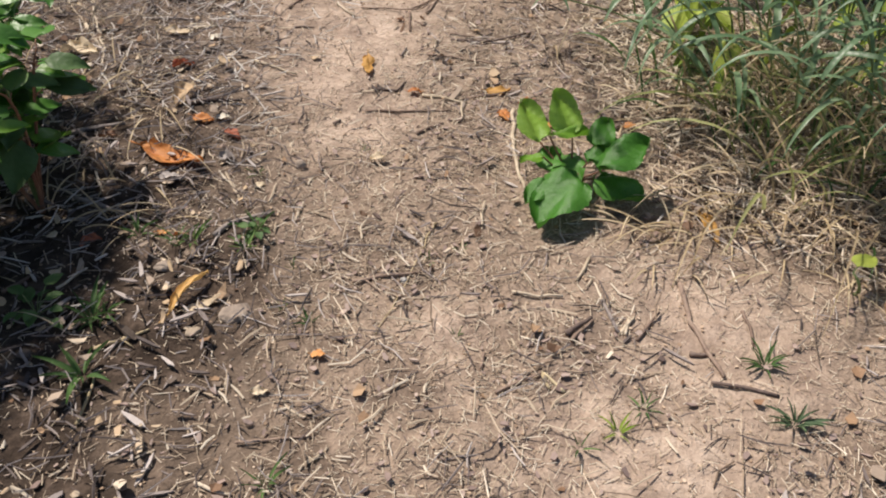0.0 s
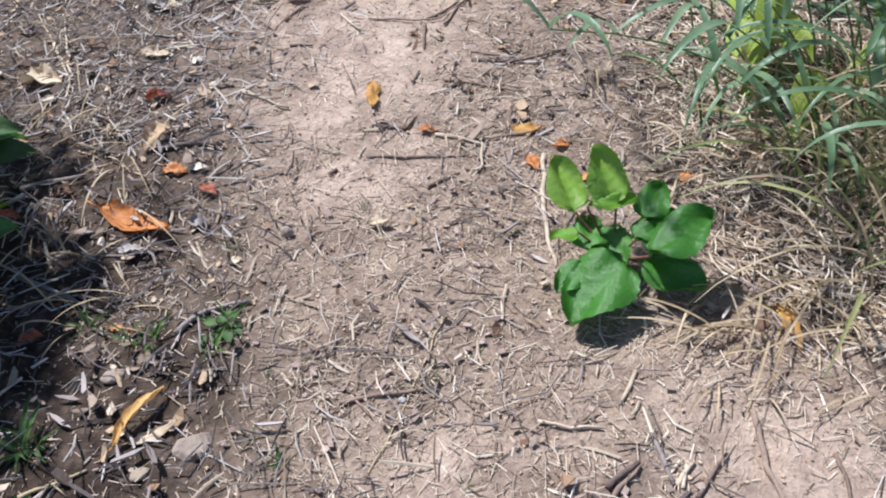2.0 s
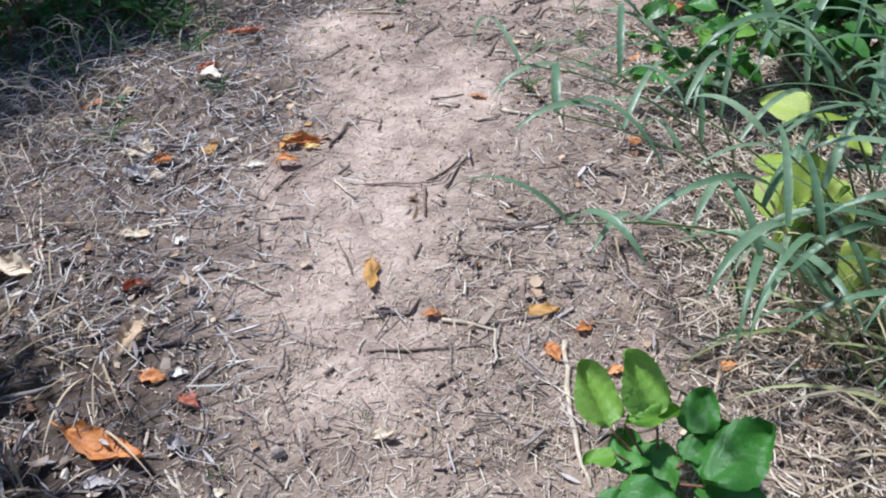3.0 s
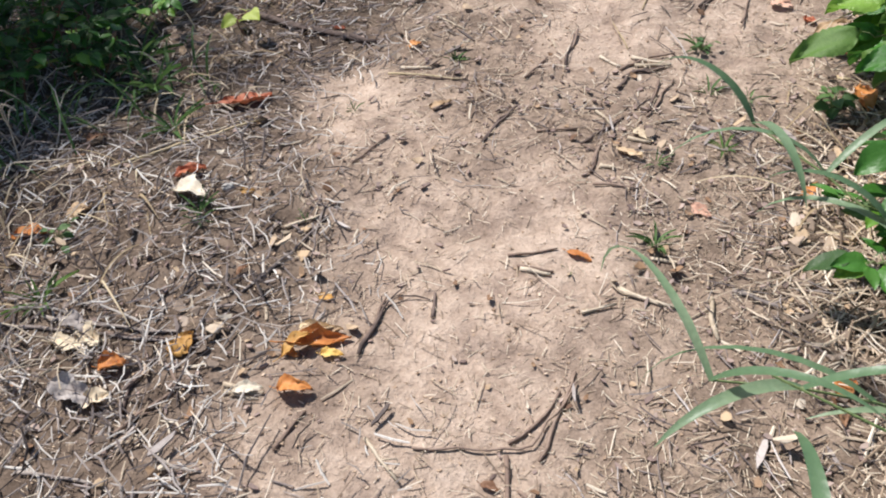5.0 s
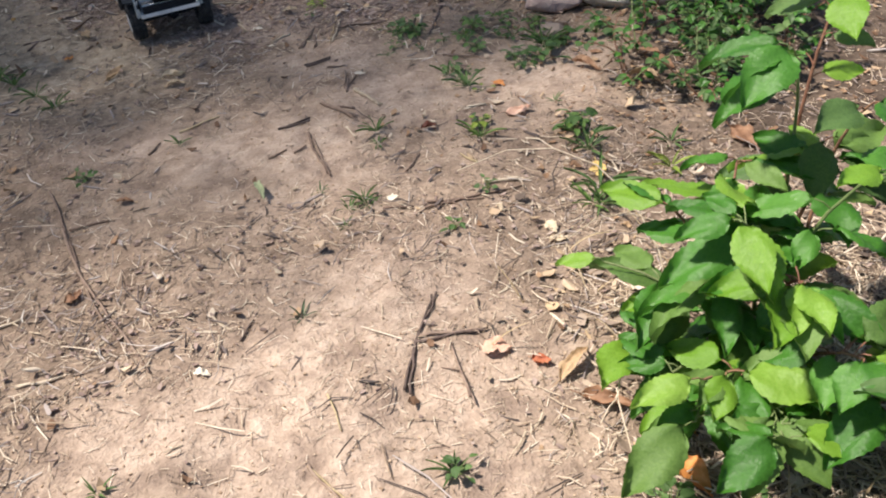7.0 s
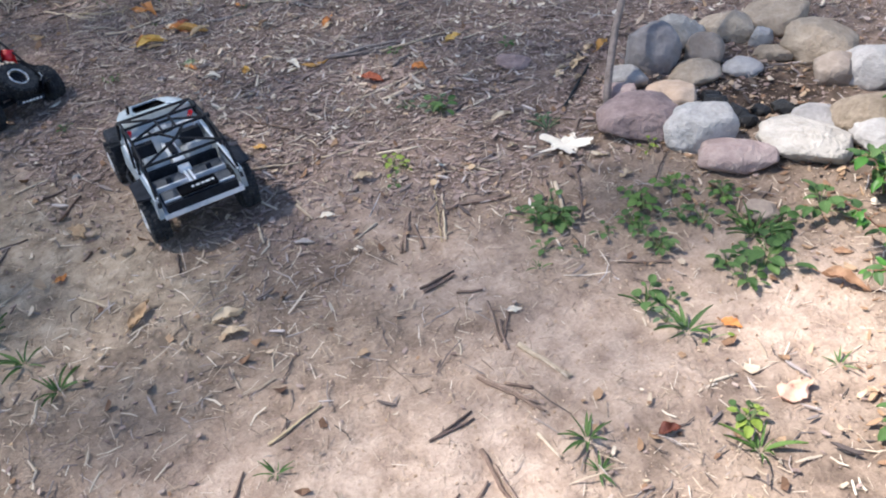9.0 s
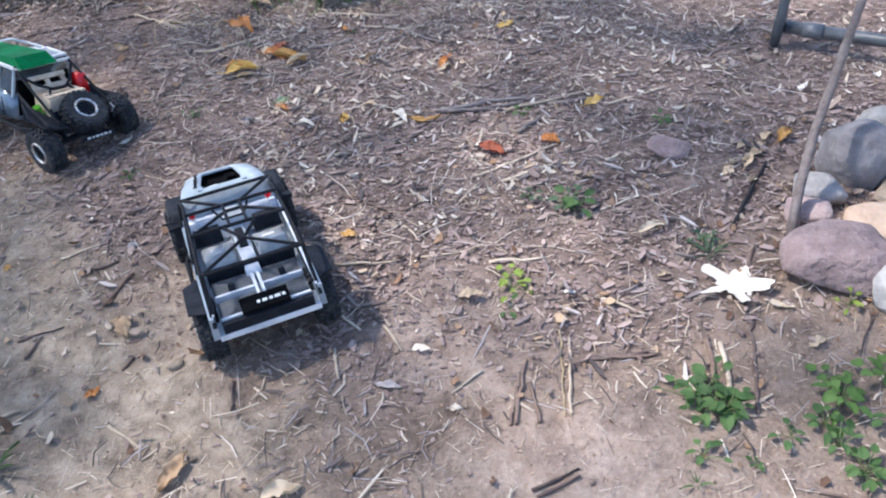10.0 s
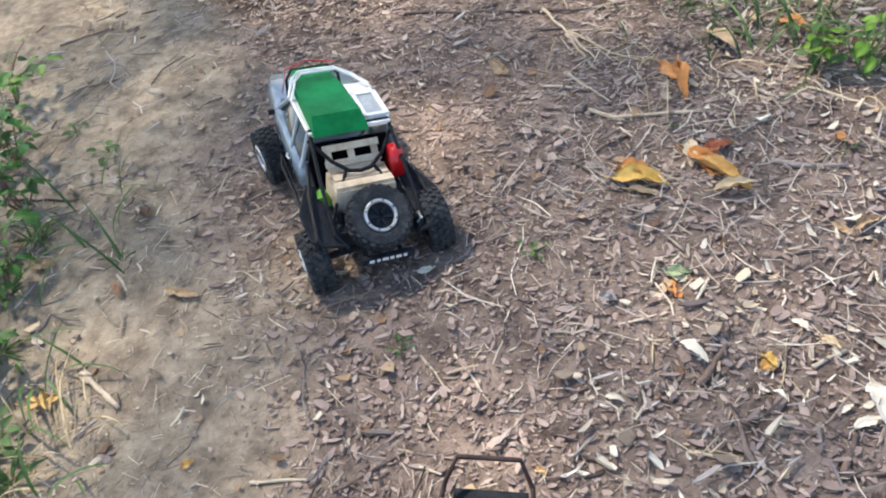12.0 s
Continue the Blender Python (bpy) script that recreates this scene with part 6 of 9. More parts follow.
# three tall shrubs added out of view to throw shade on the trail's edge
shrub(0.08, 0.52, [(0.05, -0.10, 0.60), (-0.10, -0.05, 0.75), (0.08, 0.10, 0.70), (-0.05, 0.15, 0.85), (-0.15, -0.15, 0.90), (0.12, -0.02, 0.55), (-0.20, 0.10, 0.80), (0.0, -0.22, 0.70)], 0.10, SHRUB_LEAVES, "unseen tall leafy green shrub added to shade the trail's edge", each=9)
shrub(0.00, 0.34, [(0.05, -0.10, 0.70), (-0.10, -0.05, 0.85), (0.08, 0.10, 0.80), (-0.05, 0.15, 0.95), (-0.15, -0.15, 0.95), (0.12, -0.02, 0.65), (0.02, -0.2, 0.8)], 0.10, SHRUB_LEAVES, "unseen tall leafy green shrub added to shade the trail's edge", each=15)
shrub(0.18, 0.12, [(0.05, -0.10, 0.60), (-0.10, -0.05, 0.75), (0.08, 0.10, 0.66), (-0.05, 0.15, 0.80), (-0.15, -0.15, 0.85), (0.12, -0.02, 0.55)], 0.10, SHRUB_LEAVES, "unseen tall leafy green shrub added to shade the trail's edge", each=16)
shrub(-1.06, 2.42, [(0.05, -0.10, 0.50), (-0.10, -0.05, 0.65), (0.08, 0.10, 0.60), (-0.05, 0.15, 0.70), (0.10, -0.02, 0.45), (-0.2, 0.1, 0.6)], 0.09, SHRUB_LEAVES, "tall leafy green shrub at the edge of the litter", each=22)
shrub(-1.12, 2.80, [(0.05, -0.10, 0.50), (-0.10, -0.05, 0.65), (0.08, 0.10, 0.60), (-0.05, 0.15, 0.70), (0.10, -0.02, 0.45)], 0.09, SHRUB_LEAVES, "tall leafy green shrub at the edge of the litter", each=22)
shrub(-0.98, 2.06, [(0.05, -0.10, 0.46), (-0.10, -0.05, 0.55), (0.08, 0.10, 0.50), (-0.05, 0.15, 0.60)], 0.09, SHRUB_LEAVES, "tall leafy green shrub at the edge of the litter", each=22)
for hx, hy, size, n in ((1.80, 4.04, 0.030, 26), (1.95, 4.30, 0.034, 26), (1.70, 3.84, 0.030, 24), (2.12, 4.46, 0.036, 22), (1.60, 3.68, 0.028, 16), (1.88, 4.16, 0.030, 26), (2.05, 4.02, 0.034, 24), (1.90, 3.80, 0.032, 24), (1.98, 4.18, 0.032, 26), (1.56, 4.02, 0.026, 14), (1.46, 3.84, 0.026, 12)):
    shrub(hx, hy, [(0.11, -0.06, 0.10), (-0.12, 0.05, 0.12), (0.03, 0.13, 0.15), (-0.05, -0.13, 0.08), (0.0, 0.0, 0.16)], size, SHRUB_LEAVES[:2] + SHRUB_LEAVES[3:] * 2, "leafy green undergrowth beside the stone ring", each=n)
CLUMP = [(0.10, -0.07, 0.20), (-0.11, 0.05, 0.24), (0.04, 0.11, 0.28), (-0.06, -0.11, 0.18), (0.0, 0.0, 0.30), (0.12, 0.06, 0.22)]
for hx, hy, k in ((0.16, 0.70, 1.0), (-0.02, 0.90, 1.2), (0.26, 0.46, 1.1), (0.02, 0.66, 1.3), (0.34, 0.30, 1.0)):
    shrub(hx, hy, [(a * k, b * k, c * k) for a, b, c in CLUMP], 0.062, SHRUB_LEAVES[:3], "dark green leafy shrub shading the trail's edge", each=18)
for hx, hy, k in ((-0.80, 1.95, 0.8), (-0.66, 2.10, 0.6), (-0.95, 1.74, 1.0), (-0.76, 2.27, 0.7), (-1.02, 2.0, 1.1), (-0.58, 2.26, 0.5)):
    shrub(hx, hy, [(a * k, b * k, c * k) for a, b, c in CLUMP], 0.034, SHRUB_LEAVES[:1] + SHRUB_LEAVES[3:] * 2, "dark green undergrowth at the edge of the litter", each=16)
for hx, hy, k in ((1.40, 2.26, 1.2), (1.60, 2.46, 1.5), (1.46, 2.14, 1.3), (1.66, 2.28, 1.5), (1.34, 2.38, 1.3), (1.76, 2.10, 1.6), (1.84, 1.90, 1.6)):
    shrub(hx, hy, [(a * k, b * k, c * k) for a, b, c in CLUMP], 0.07, SHRUB_LEAVES[:2] + SHRUB_LEAVES[3:], "dark green leafy shrub beside the trail", each=16)
# shading shrubs: the nearer show at the edge, the tallest stand out of view
for hx, hy, k in ((-1.00, 1.88, 2.4), (-0.92, 2.16, 2.2), (-1.14, 1.66, 2.6), (-1.22, 2.02, 2.8), (-1.28, 2.30, 3.6), (-1.30, 1.86, 3.8), (-1.26, 2.62, 3.4), (-1.36, 1.52, 3.8), (-1.38, 2.40, 5.2), (-1.42, 2.10, 5.4), (-1.40, 1.82, 5.0)):
    shrub(hx, hy, [(a * k * 0.7, b * k * 0.7, c * k) for a, b, c in CLUMP], 0.07, SHRUB_LEAVES[:2] + SHRUB_LEAVES[3:], "tall dark leafy shrub, mostly unseen, added to shade the litter", each=26)
HERB_RED = [leaf_mesh("herb_leaf", LEAF_RED, 0.5, 0.25, 0.15, 0.05, 0.75, 8, 4, 0.05, 0.62), leaf_mesh("herb_leaf", LEAF_OCHRE, 0.5, 0.25, 0.15, 0.05, 0.75, 8, 4, 0.05, 0.62)]
HERB_YELLOW = [leaf_mesh("herb_leaf", WEED_YELLOW, 0.5, 0.3, 0.15, 0.05, 0.75, 8, 4, 0.05, 0.62)]
LOW = [(0.06, -0.04, 0.10), (-0.07, 0.03, 0.12), (0.02, 0.08, 0.13), (-0.03, -0.08, 0.09), (0.10, 0.04, 0.10)]
for hx, hy, size, kinds, words in (
    (-0.98, 3.46, 0.070, SHRUB_LEAVES, "low leafy green herb at the trail's bank"), (-0.82, 3.62, 0.045, SHRUB_LEAVES, "low leafy green herb at the trail's bank"),
    (-0.78, 3.42, 0.040, HERB_RED, "low herb with reddish ochre fading leaves"), (-0.64, 3.44, 0.042, HERB_YELLOW, "low yellow-green herb at the trail's bank"),
    (-0.56, 3.64, 0.042, SHRUB_LEAVES, "low leafy green herb at the trail's bank"), (-1.08, 3.78, 0.060, SHRUB_LEAVES, "low leafy green herb at the trail's bank"),
    (-0.92, 3.20, 0.040, SHRUB_LEAVES, "low leafy green herb at the trail's bank"), (-0.66, 4.70, 0.045, SHRUB_LEAVES, "low leafy green herb at the trail's bank"),
    (-0.36, 6.84, 0.055, SHRUB_LEAVES, "dark leafy undergrowth along the edge of the mulch"), (-0.95, 6.92, 0.060, SHRUB_LEAVES, "dark leafy undergrowth along the edge of the mulch"),
    (-0.72, 3.30, 0.040, SHRUB_LEAVES, "low leafy green herb at the trail's bank"), (-0.98, 3.62, 0.055, SHRUB_LEAVES, "low leafy green herb at the trail's bank"),
    (-0.70, 3.60, 0.042, SHRUB_LEAVES, "low leafy green herb at the trail's bank"), (-0.90, 3.36, 0.042, HERB_YELLOW, "low yellow-green herb at the trail's bank"),
    (-1.28, 5.66, 0.036, SHRUB_LEAVES, "low leafy green herb at the trail's bank"), (-1.07, 5.42, 0.034, SHRUB_LEAVES, "low leafy green herb at the trail's bank"), (-1.50, 5.95, 0.036, SHRUB_LEAVES, "low leafy green herb at the trail's bank"),
    (-0.86, 2.20, 0.050, SHRUB_LEAVES, "low dark green undergrowth beside the litter"), (-0.70, 2.38, 0.042, SHRUB_LEAVES, "low dark green undergrowth beside the litter"),
    (-0.96, 1.98, 0.050, SHRUB_LEAVES, "low dark green undergrowth beside the litter"), (-0.84, 2.46, 0.050, SHRUB_LEAVES, "low dark green undergrowth beside the litter"),
    (-0.62, 2.56, 0.040, SHRUB_LEAVES, "low dark green undergrowth beside the litter"),
    (-0.86, 4.55, 0.050, SHRUB_LEAVES, "low leafy green herb at the trail's bank"),
    (-0.66, 6.82, 0.060, SHRUB_LEAVES, "dark leafy undergrowth along the edge of the mulch"), (-0.04, 6.80, 0.050, SHRUB_LEAVES, "dark leafy undergrowth along the edge of the mulch"),
    (0.30, 6.72, 0.050, SHRUB_LEAVES, "dark leafy undergrowth along the edge of the mulch"), (0.80, 6.58, 0.050, SHRUB_LEAVES, "dark leafy undergrowth along the edge of the mulch"),
):
    shrub(hx, hy, [(a * 1.3, b * 1.3, c) for a, b, c in LOW], size, kinds, words, each=9)
TALL = [(0.05, -0.08, 0.34), (-0.10, -0.03, 0.42), (0.10, 0.06, 0.40), (-0.04, 0.12, 0.46), (0.14, -0.04, 0.30)]
for hx, hy in ((-0.82, 7.06), (-0.48, 7.04), (-0.12, 7.02), (0.24, 6.98), (0.58, 6.90), (-1.15, 7.15)):
    shrub(hx, hy, TALL, 0.075, SHRUB_LEAVES, "dark green bush behind the edge of the mulch", each=11)
dry_weed(0.15, 6.62, 7, 0.14)
dry_weed(0.62, 6.60, 7, 0.14)
dry_weed(-0.35, 6.66, 7, 0.14)
dry_weed(-0.42, 1.60, 9, 0.14)
dry_weed(-0.10, 1.50, 7, 0.10)
dry_weed(-0.70, 1.80, 9, 0.18)
dry_weed(-0.30, 1.47, 9, 0.16)
dry_weed(-0.20, 1.25, 7, 0.13)
dry_weed(-0.50, 1.75, 9, 0.18)
dry_weed(0.05, 1.22, 7, 0.09)
dry_weed(0.22, 1.05, 7, 0.08)
dry_weed(-0.60, 2.35, 8, 0.16)
dry_weed(-0.25, 2.30, 6, 0.10)
dry_weed(0.30, 0.80, 7, 0.10)
dry_weed(1.22, 2.92, 5, 0.45, "dead upright stalks standing beside the green shrub")
dry_weed(-0.06, 1.24, 6, 0.22)
dry_weed(-0.30, 1.62, 8, 0.24)
dry_weed(-0.55, 1.98, 8, 0.26)
for gx, gy in ((1.55, 1.36), (1.42, 1.50), (1.70, 1.30), (1.80, 1.42), (1.60, 1.62), (1.86, 1.22)):
    green_grass(gx, gy, 22, 0.09, "tuft of thin green grass among the tall blades")
green_grass(-0.66, 2.00, 34, 0.10, "dark clump of thin green grass in shade")
green_grass(-0.85, 2.25, 34, 0.12, "dark clump of thin green grass in shade")
green_grass(-0.42, 2.28, 20, 0.06)
green_grass(-0.80, 2.48, 40, 0.12, "dark clump of thin green grass in shade")
green_grass(-0.70, 1.88, 30, 0.09, "dark clump of thin green grass in shade")
green_grass(-0.50, 2.05, 14, 0.05)
green_grass(-0.62, 3.10, 24, 0.10)
for hx, hy in ((0.43, 6.31), (0.54, 6.29)):
    shrub(hx, hy, [(0.05, -0.03, 0.08), (-0.05, 0.03, 0.09), (0.0, 0.06, 0.10)], 0.034, SHRUB_LEAVES[2:], "small feathery green plant among pale litter", each=10)
green_grass(0.38, 6.42, 36, 0.10)
green_grass(0.30, 6.50, 26, 0.08)
green_grass(0.72, 6.45, 26, 0.08)
green_grass(-0.72, 5.22, 13, 0.06)
green_grass(-0.86, 5.42, 11, 0.07)
green_grass(-0.58, 5.02, 12, 0.06)
green_grass(-0.02, 6.75, 26, 0.10)
green_grass(-0.95, 5.66, 9, 0.07)
for hx, hy, k in ((-0.84, 5.22, 0.36), (-0.96, 5.38, 0.4), (-0.72, 5.00, 0.32), (-1.10, 5.58, 0.4), (-1.26, 5.72, 0.45)):
    shrub(hx, hy, [(a * k, b * k, c * k) for a, b, c in CLUMP], 0.032, SHRUB_LEAVES[:1] + SHRUB_LEAVES[3:] * 2, "dark green leafy undergrowth beside the trail's shaded end", each=6)


def shade_tree(x, y, cx, cy, cz, rx, ry, rz, leaves, label):
    """An unseen broad tree, added beyond the trail so that its crown shades the mulch."""
    t = new("tree")
    t.location = (x, y, lay(x, y))
    r = np.random.RandomState(5)
    c = Vector((cx - x, cy - y, cz))
    trunk = [Vector((0, 0, -0.05)), Vector((0.03, -0.04, 0.8)), c * 0.25 + Vector((0, 0, 1.0)), c * 0.6 + Vector((0, 0, 0.5)), c]
    bark = part("trunk", tube(trunk, 0.13, 14, None, 0.3), TWIG_GREY, t, "rough grey bark trunk", True)
    for k in range(9):
        a = 2 * math.pi * k / 9
        root = trunk[3].lerp(trunk[4], (k % 3) / 3)
        tip = c + Vector((math.cos(a) * rx * 0.75, math.sin(a) * ry * 0.75, r.uniform(-0.3, 0.5) * rz))
        part("limb", tube([root, root.lerp(tip, 0.5) + Vector((0, 0, 0.15)), tip], 0.035, 8, None, 0.25), TWIG_GREY, t, "", True)
    hubs = r.normal(size=(460, 3))
    hubs *= (r.rand(460, 1) ** 0.25 / np.linalg.norm(hubs, axis=1, keepdims=True))
    pick = hubs[r.randint(0, 460, leaves)] + r.normal(0, 0.12, (leaves, 3))
    co = pick * np.array([rx, ry, rz]) + np.array(c)
    u, v = r.normal(size=(leaves, 3)), r.normal(size=(leaves, 3))
    u[:, 2] *= 0.5
    u /= np.linalg.norm(u, axis=1, keepdims=True)
    v -= (v * u).sum(1, keepdims=True) * u
    v /= np.linalg.norm(v, axis=1, keepdims=True)
    s = r.uniform(0.04, 0.075, (leaves, 1))
    quad = np.stack([co - u * s, co + v * s * 0.55, co + u * s, co - v * s * 0.55], 1).reshape(-1, 3)
    me = bpy.data.meshes.new("crown")
    me.from_pydata(quad.tolist(), [], np.arange(leaves * 4).reshape(-1, 4).tolist())
    me.materials.append(GREEN_BIT)
    crown = new("crown", me)
    crown.parent = t
    tagged(crown, kind="stuff")
    return tagged(t, label, "tree")


shade_tree(-3.4, 7.7, -2.73, 6.62, 4.0, 3.6, 2.4, 0.9, 15500, "unseen leafy green tree added to shade the mulch")


# ---- the metal frame and the leaning pole beyond the stones ----
PIPE = tone("dark_pipe", (0.05, 0.055, 0.062), (0.10, 0.11, 0.12), (0.19, 0.20, 0.21), 0.4, 20, 0.2, gloss=0.6)
rail = new("metal_frame")
rail.location = (1.70, 5.54, lay(1.70, 5.54))
rx, ry = 0.47, -0.40
part("rail", tube([(-0.02, 0.02, 0.055), (rx * 0.5, ry * 0.5, 0.057), (rx, ry, 0.058)], 0.017, 16), PIPE, rail, "dark scuffed metal tube", True)
part("upright", tube([(-0.05, 0.0, 0.0), (-0.035, 0.012, 0.10), (0.0, 0.05, 0.34)], 0.014, 16), PIPE, rail, "blue-grey upright tube", True)
part("collar", tube([(0.02, -0.017, 0.0552), (0.06, -0.05, 0.0556)], 0.021, 16), PIPE, rail, "", True)
part("coupling", tube([(rx * 0.86, ry * 0.86, 0.058), (rx * 0.98, ry * 0.98, 0.058)], 0.023, 16), PIPE, rail, "", True)
part("end_cap", tube([(rx, ry, 0.058), (rx + 0.02, ry - 0.018, 0.058)], 0.026, 16), WHITE, rail, "white plastic end cap", True)
part("foot", tube([(rx * 0.93, ry * 0.93, 0.05), (rx * 0.93, ry * 0.93, -0.005)], 0.013, 12), PIPE, rail)
tagged(rail, "dark metal tube frame lying behind the stone ring", "metal frame")
pole = link("leaning_pole", tube([(1.288, 4.765, lay(1.288, 4.765) - 0.005), (1.335, 4.84, 0.085), (1.385, 4.905, 0.165), (1.44, 4.96, 0.25), (1.50, 5.02, 0.36), (1.60, 5.11, 0.52)], 0.0105, 10, None, 0.8), TWIG_GREY, None, True)
tagged(pole, "weathered grey wooden pole leaning beside the stones", "pole")


# ---- fallen sticks ----
stick([(0.976, 0.649), (1.092, 0.719)], 0.0040, TWIG_BROWN)
stick([(1.049, 0.85), (1.063, 0.683), (1.065, 0.547)], 0.0016, TWIG_STRAW)
stick([(0.682, 0.672), (0.703, 0.733), (0.756, 0.767)], 0.0070, TWIG_GREY)
stick([(0.357, 0.68), (0.456, 0.676), (0.555, 0.668)], 0.0060, TWIG_GREY)
stick([(0.386, 1.03), (0.429, 1.062), (0.489, 1.089)], 0.0070, TWIG_DARK)
stick([(1.069, 1.273), (1.104, 1.161), (1.144, 1.064), (1.176, 1.01)], 0.0060, TWIG_PALE)
stick([(1.502, 0.839), (1.537, 0.754), (1.599, 0.657)], 0.0060, TWIG_BROWN)
stick([(1.543, 0.693), (1.58, 0.703)], 0.0050, TWIG_DARK)
stick([(1.344, 0.846), (1.337, 0.783)], 0.0040, TWIG_PALE)
stick([(1.243, 0.713), (1.325, 0.738)], 0.0030, TWIG_PALE)
stick([(1.352, 0.655), (1.381, 0.704)], 0.0070, TWIG_DARK)
stick([(1.388, 0.751), (1.429, 0.691)], 0.0050, TWIG_GREY)
stick([(1.432, 0.692), (1.445, 0.735)], 0.0050, TWIG_PALE)
stick([(1.44, 0.691), (1.438, 0.732)], 0.0040, TWIG_PALE)
stick([(1.46, 0.685), (1.481, 0.764)], 0.0030, TWIG_BROWN)
stick([(1.609, 0.811), (1.626, 0.78), (1.633, 0.747)], 0.0040, TWIG_BROWN)
stick([(0.652, 0.37), (0.714, 0.433)], 0.0030, TWIG_STRAW)
stick([(1.283, 0.503), (1.335, 0.565)], 0.0030, TWIG_BROWN)
stick([(1.338, 0.566), (1.356, 0.541)], 0.0030, TWIG_STRAW)
stick([(1.243, 0.57), (1.248, 0.537)], 0.0030, TWIG_BROWN)
stick([(1.582, 0.64), (1.631, 0.643), (1.679, 0.644)], 0.0040, TWIG_DARK)
stick([(0.963, 0.292), (1.062, 0.335)], 0.0025, TWIG_BROWN)
stick([(0.942, 0.218), (1.0, 0.218)], 0.0030, TWIG_PALE)
stick([(1.362, 0.646), (1.385, 0.701)], 0.0040, TWIG_BROWN)
stick([(1.38, 0.544), (1.337, 0.569)], 0.0030, TWIG_STRAW)
stick([(-0.107, 1.289), (0.051, 1.168), (0.09, 1.107)], 0.0030, TWIG_PALE)
stick([(0.051, 1.168), (-0.183, 1.406)], 0.0030, TWIG_PALE)
stick([(0.496, 0.464), (0.513, 0.524)], 0.0030, TWIG_PALE)
stick([(0.722, 0.242), (0.685, 0.332)], 0.0025, TWIG_STRAW)
stick([(0.419, 0.42), (0.438, 0.481)], 0.0040, TWIG_BROWN)
stick([(0.759, 1.162), (0.856, 1.196), (0.942, 1.23)], 0.0030, TWIG_BROWN)
stick([(0.851, 1.273), (0.903, 1.272), (0.958, 1.272)], 0.0050, TWIG_PALE)
stick([(0.961, 1.223), (0.953, 1.288)], 0.0040, TWIG_GREY)
stick([(0.95, 1.295), (1.053, 1.345)], 0.0030, TWIG_BROWN)
stick([(0.825, 1.528), (0.893, 1.548), (0.991, 1.628)], 0.0045, TWIG_DARK)
stick([(0.798, 1.441), (0.967, 1.456)], 0.0030, TWIG_BROWN)
stick([(0.204, 0.853), (0.248, 0.89), (0.298, 0.922)], 0.0080, TWIG_GREY)
stick([(0.422, 1.256), (0.543, 1.243)], 0.0040, TWIG_PALE)
stick([(0.476, 1.591), (0.548, 1.549)], 0.0040, TWIG_PALE)
stick([(0.664, 1.644), (0.705, 1.546)], 0.0040, TWIG_BROWN)
stick([(0.231, 1.604), (0.299, 1.609)], 0.0050, TWIG_PALE)
stick([(-0.017, 1.624), (0.141, 1.666)], 0.0030, TWIG_DARK)
stick([(0.899, 1.124), (0.941, 1.176)], 0.0030, TWIG_BROWN)
stick([(-0.42, 1.517), (-0.119, 1.297), (0.008, 1.195)], 0.0020, TWIG_PALE)
stick([(0.714, 1.096), (0.721, 1.114)], 0.0060, TWIG_DARK)
stick([(0.725, 1.253), (0.791, 1.264), (0.794, 1.311)], 0.0040, TWIG_DARK)
stick([(0.789, 0.932), (0.791, 0.901)], 0.0040, TWIG_BROWN)
stick([(1.267, 0.985), (1.369, 0.961)], 0.0030, TWIG_GREY)
stick([(1.285, 0.98), (1.395, 0.996)], 0.0040, TWIG_BROWN)
stick([(0.543, 1.604), (0.689, 1.663), (0.717, 1.792)], 0.0020, TWIG_BROWN)
stick([(-0.15, 1.616), (0.007, 1.646), (0.143, 1.675)], 0.0040, TWIG_GREY)
stick([(-0.413, 1.578), (-0.268, 1.474), (-0.164, 1.409)], 0.0020, TWIG_PALE)
stick([(0.106, 1.512), (0.083, 1.563)], 0.0040, TWIG_DARK)
stick([(-0.052, 1.273), (-0.004, 1.302)], 0.0040, TWIG_PALE)
stick([(0.035, 1.376), (0.173, 1.403)], 0.0030, TWIG_GREY)
stick([(0.162, 1.371), (0.229, 1.393)], 0.0040, TWIG_PALE)
stick([(0.429, 1.443), (0.474, 1.465)], 0.0030, TWIG_DARK)
stick([(0.396, 1.723), (0.39, 1.781), (0.384, 1.843)], 0.0040, TWIG_DARK)
stick([(-0.27, 2.052), (-0.116, 2.237)], 0.0025, TWIG_PALE)
stick([(-0.263, 1.569), (-0.096, 1.606), (0.095, 1.647)], 0.0040, TWIG_GREY)
stick([(0.658, 1.665), (0.688, 1.71), (0.697, 1.771)], 0.0030, TWIG_BROWN)
stick([(0.709, 1.653), (0.709, 1.812)], 0.0030, TWIG_BROWN)
stick([(0.696, 1.602), (0.731, 1.586)], 0.0030, TWIG_BROWN)
stick([(0.558, 1.987), (0.609, 1.99)], 0.0060, TWIG_PALE)
stick([(0.732, 1.988), (0.805, 1.978)], 0.0040, TWIG_PALE)
stick([(0.467, 1.837), (0.448, 1.888)], 0.0040, TWIG_DARK)
stick([(0.376, 2.273), (0.379, 2.35), (0.391, 2.399)], 0.0030, TWIG_DARK)
stick([(0.599, 2.252), (0.589, 2.339)], 0.0030, TWIG_BROWN)
stick([(0.656, 2.444), (0.67, 2.599)], 0.0030, TWIG_BROWN)
stick([(0.557, 2.604), (0.601, 2.676), (0.649, 2.708)], 0.0040, TWIG_BROWN)
stick([(0.175, 1.347), (0.245, 1.38)], 0.0050, TWIG_PALE)
stick([(-0.006, 1.4), (-0.014, 1.456)], 0.0030, TWIG_GREY)
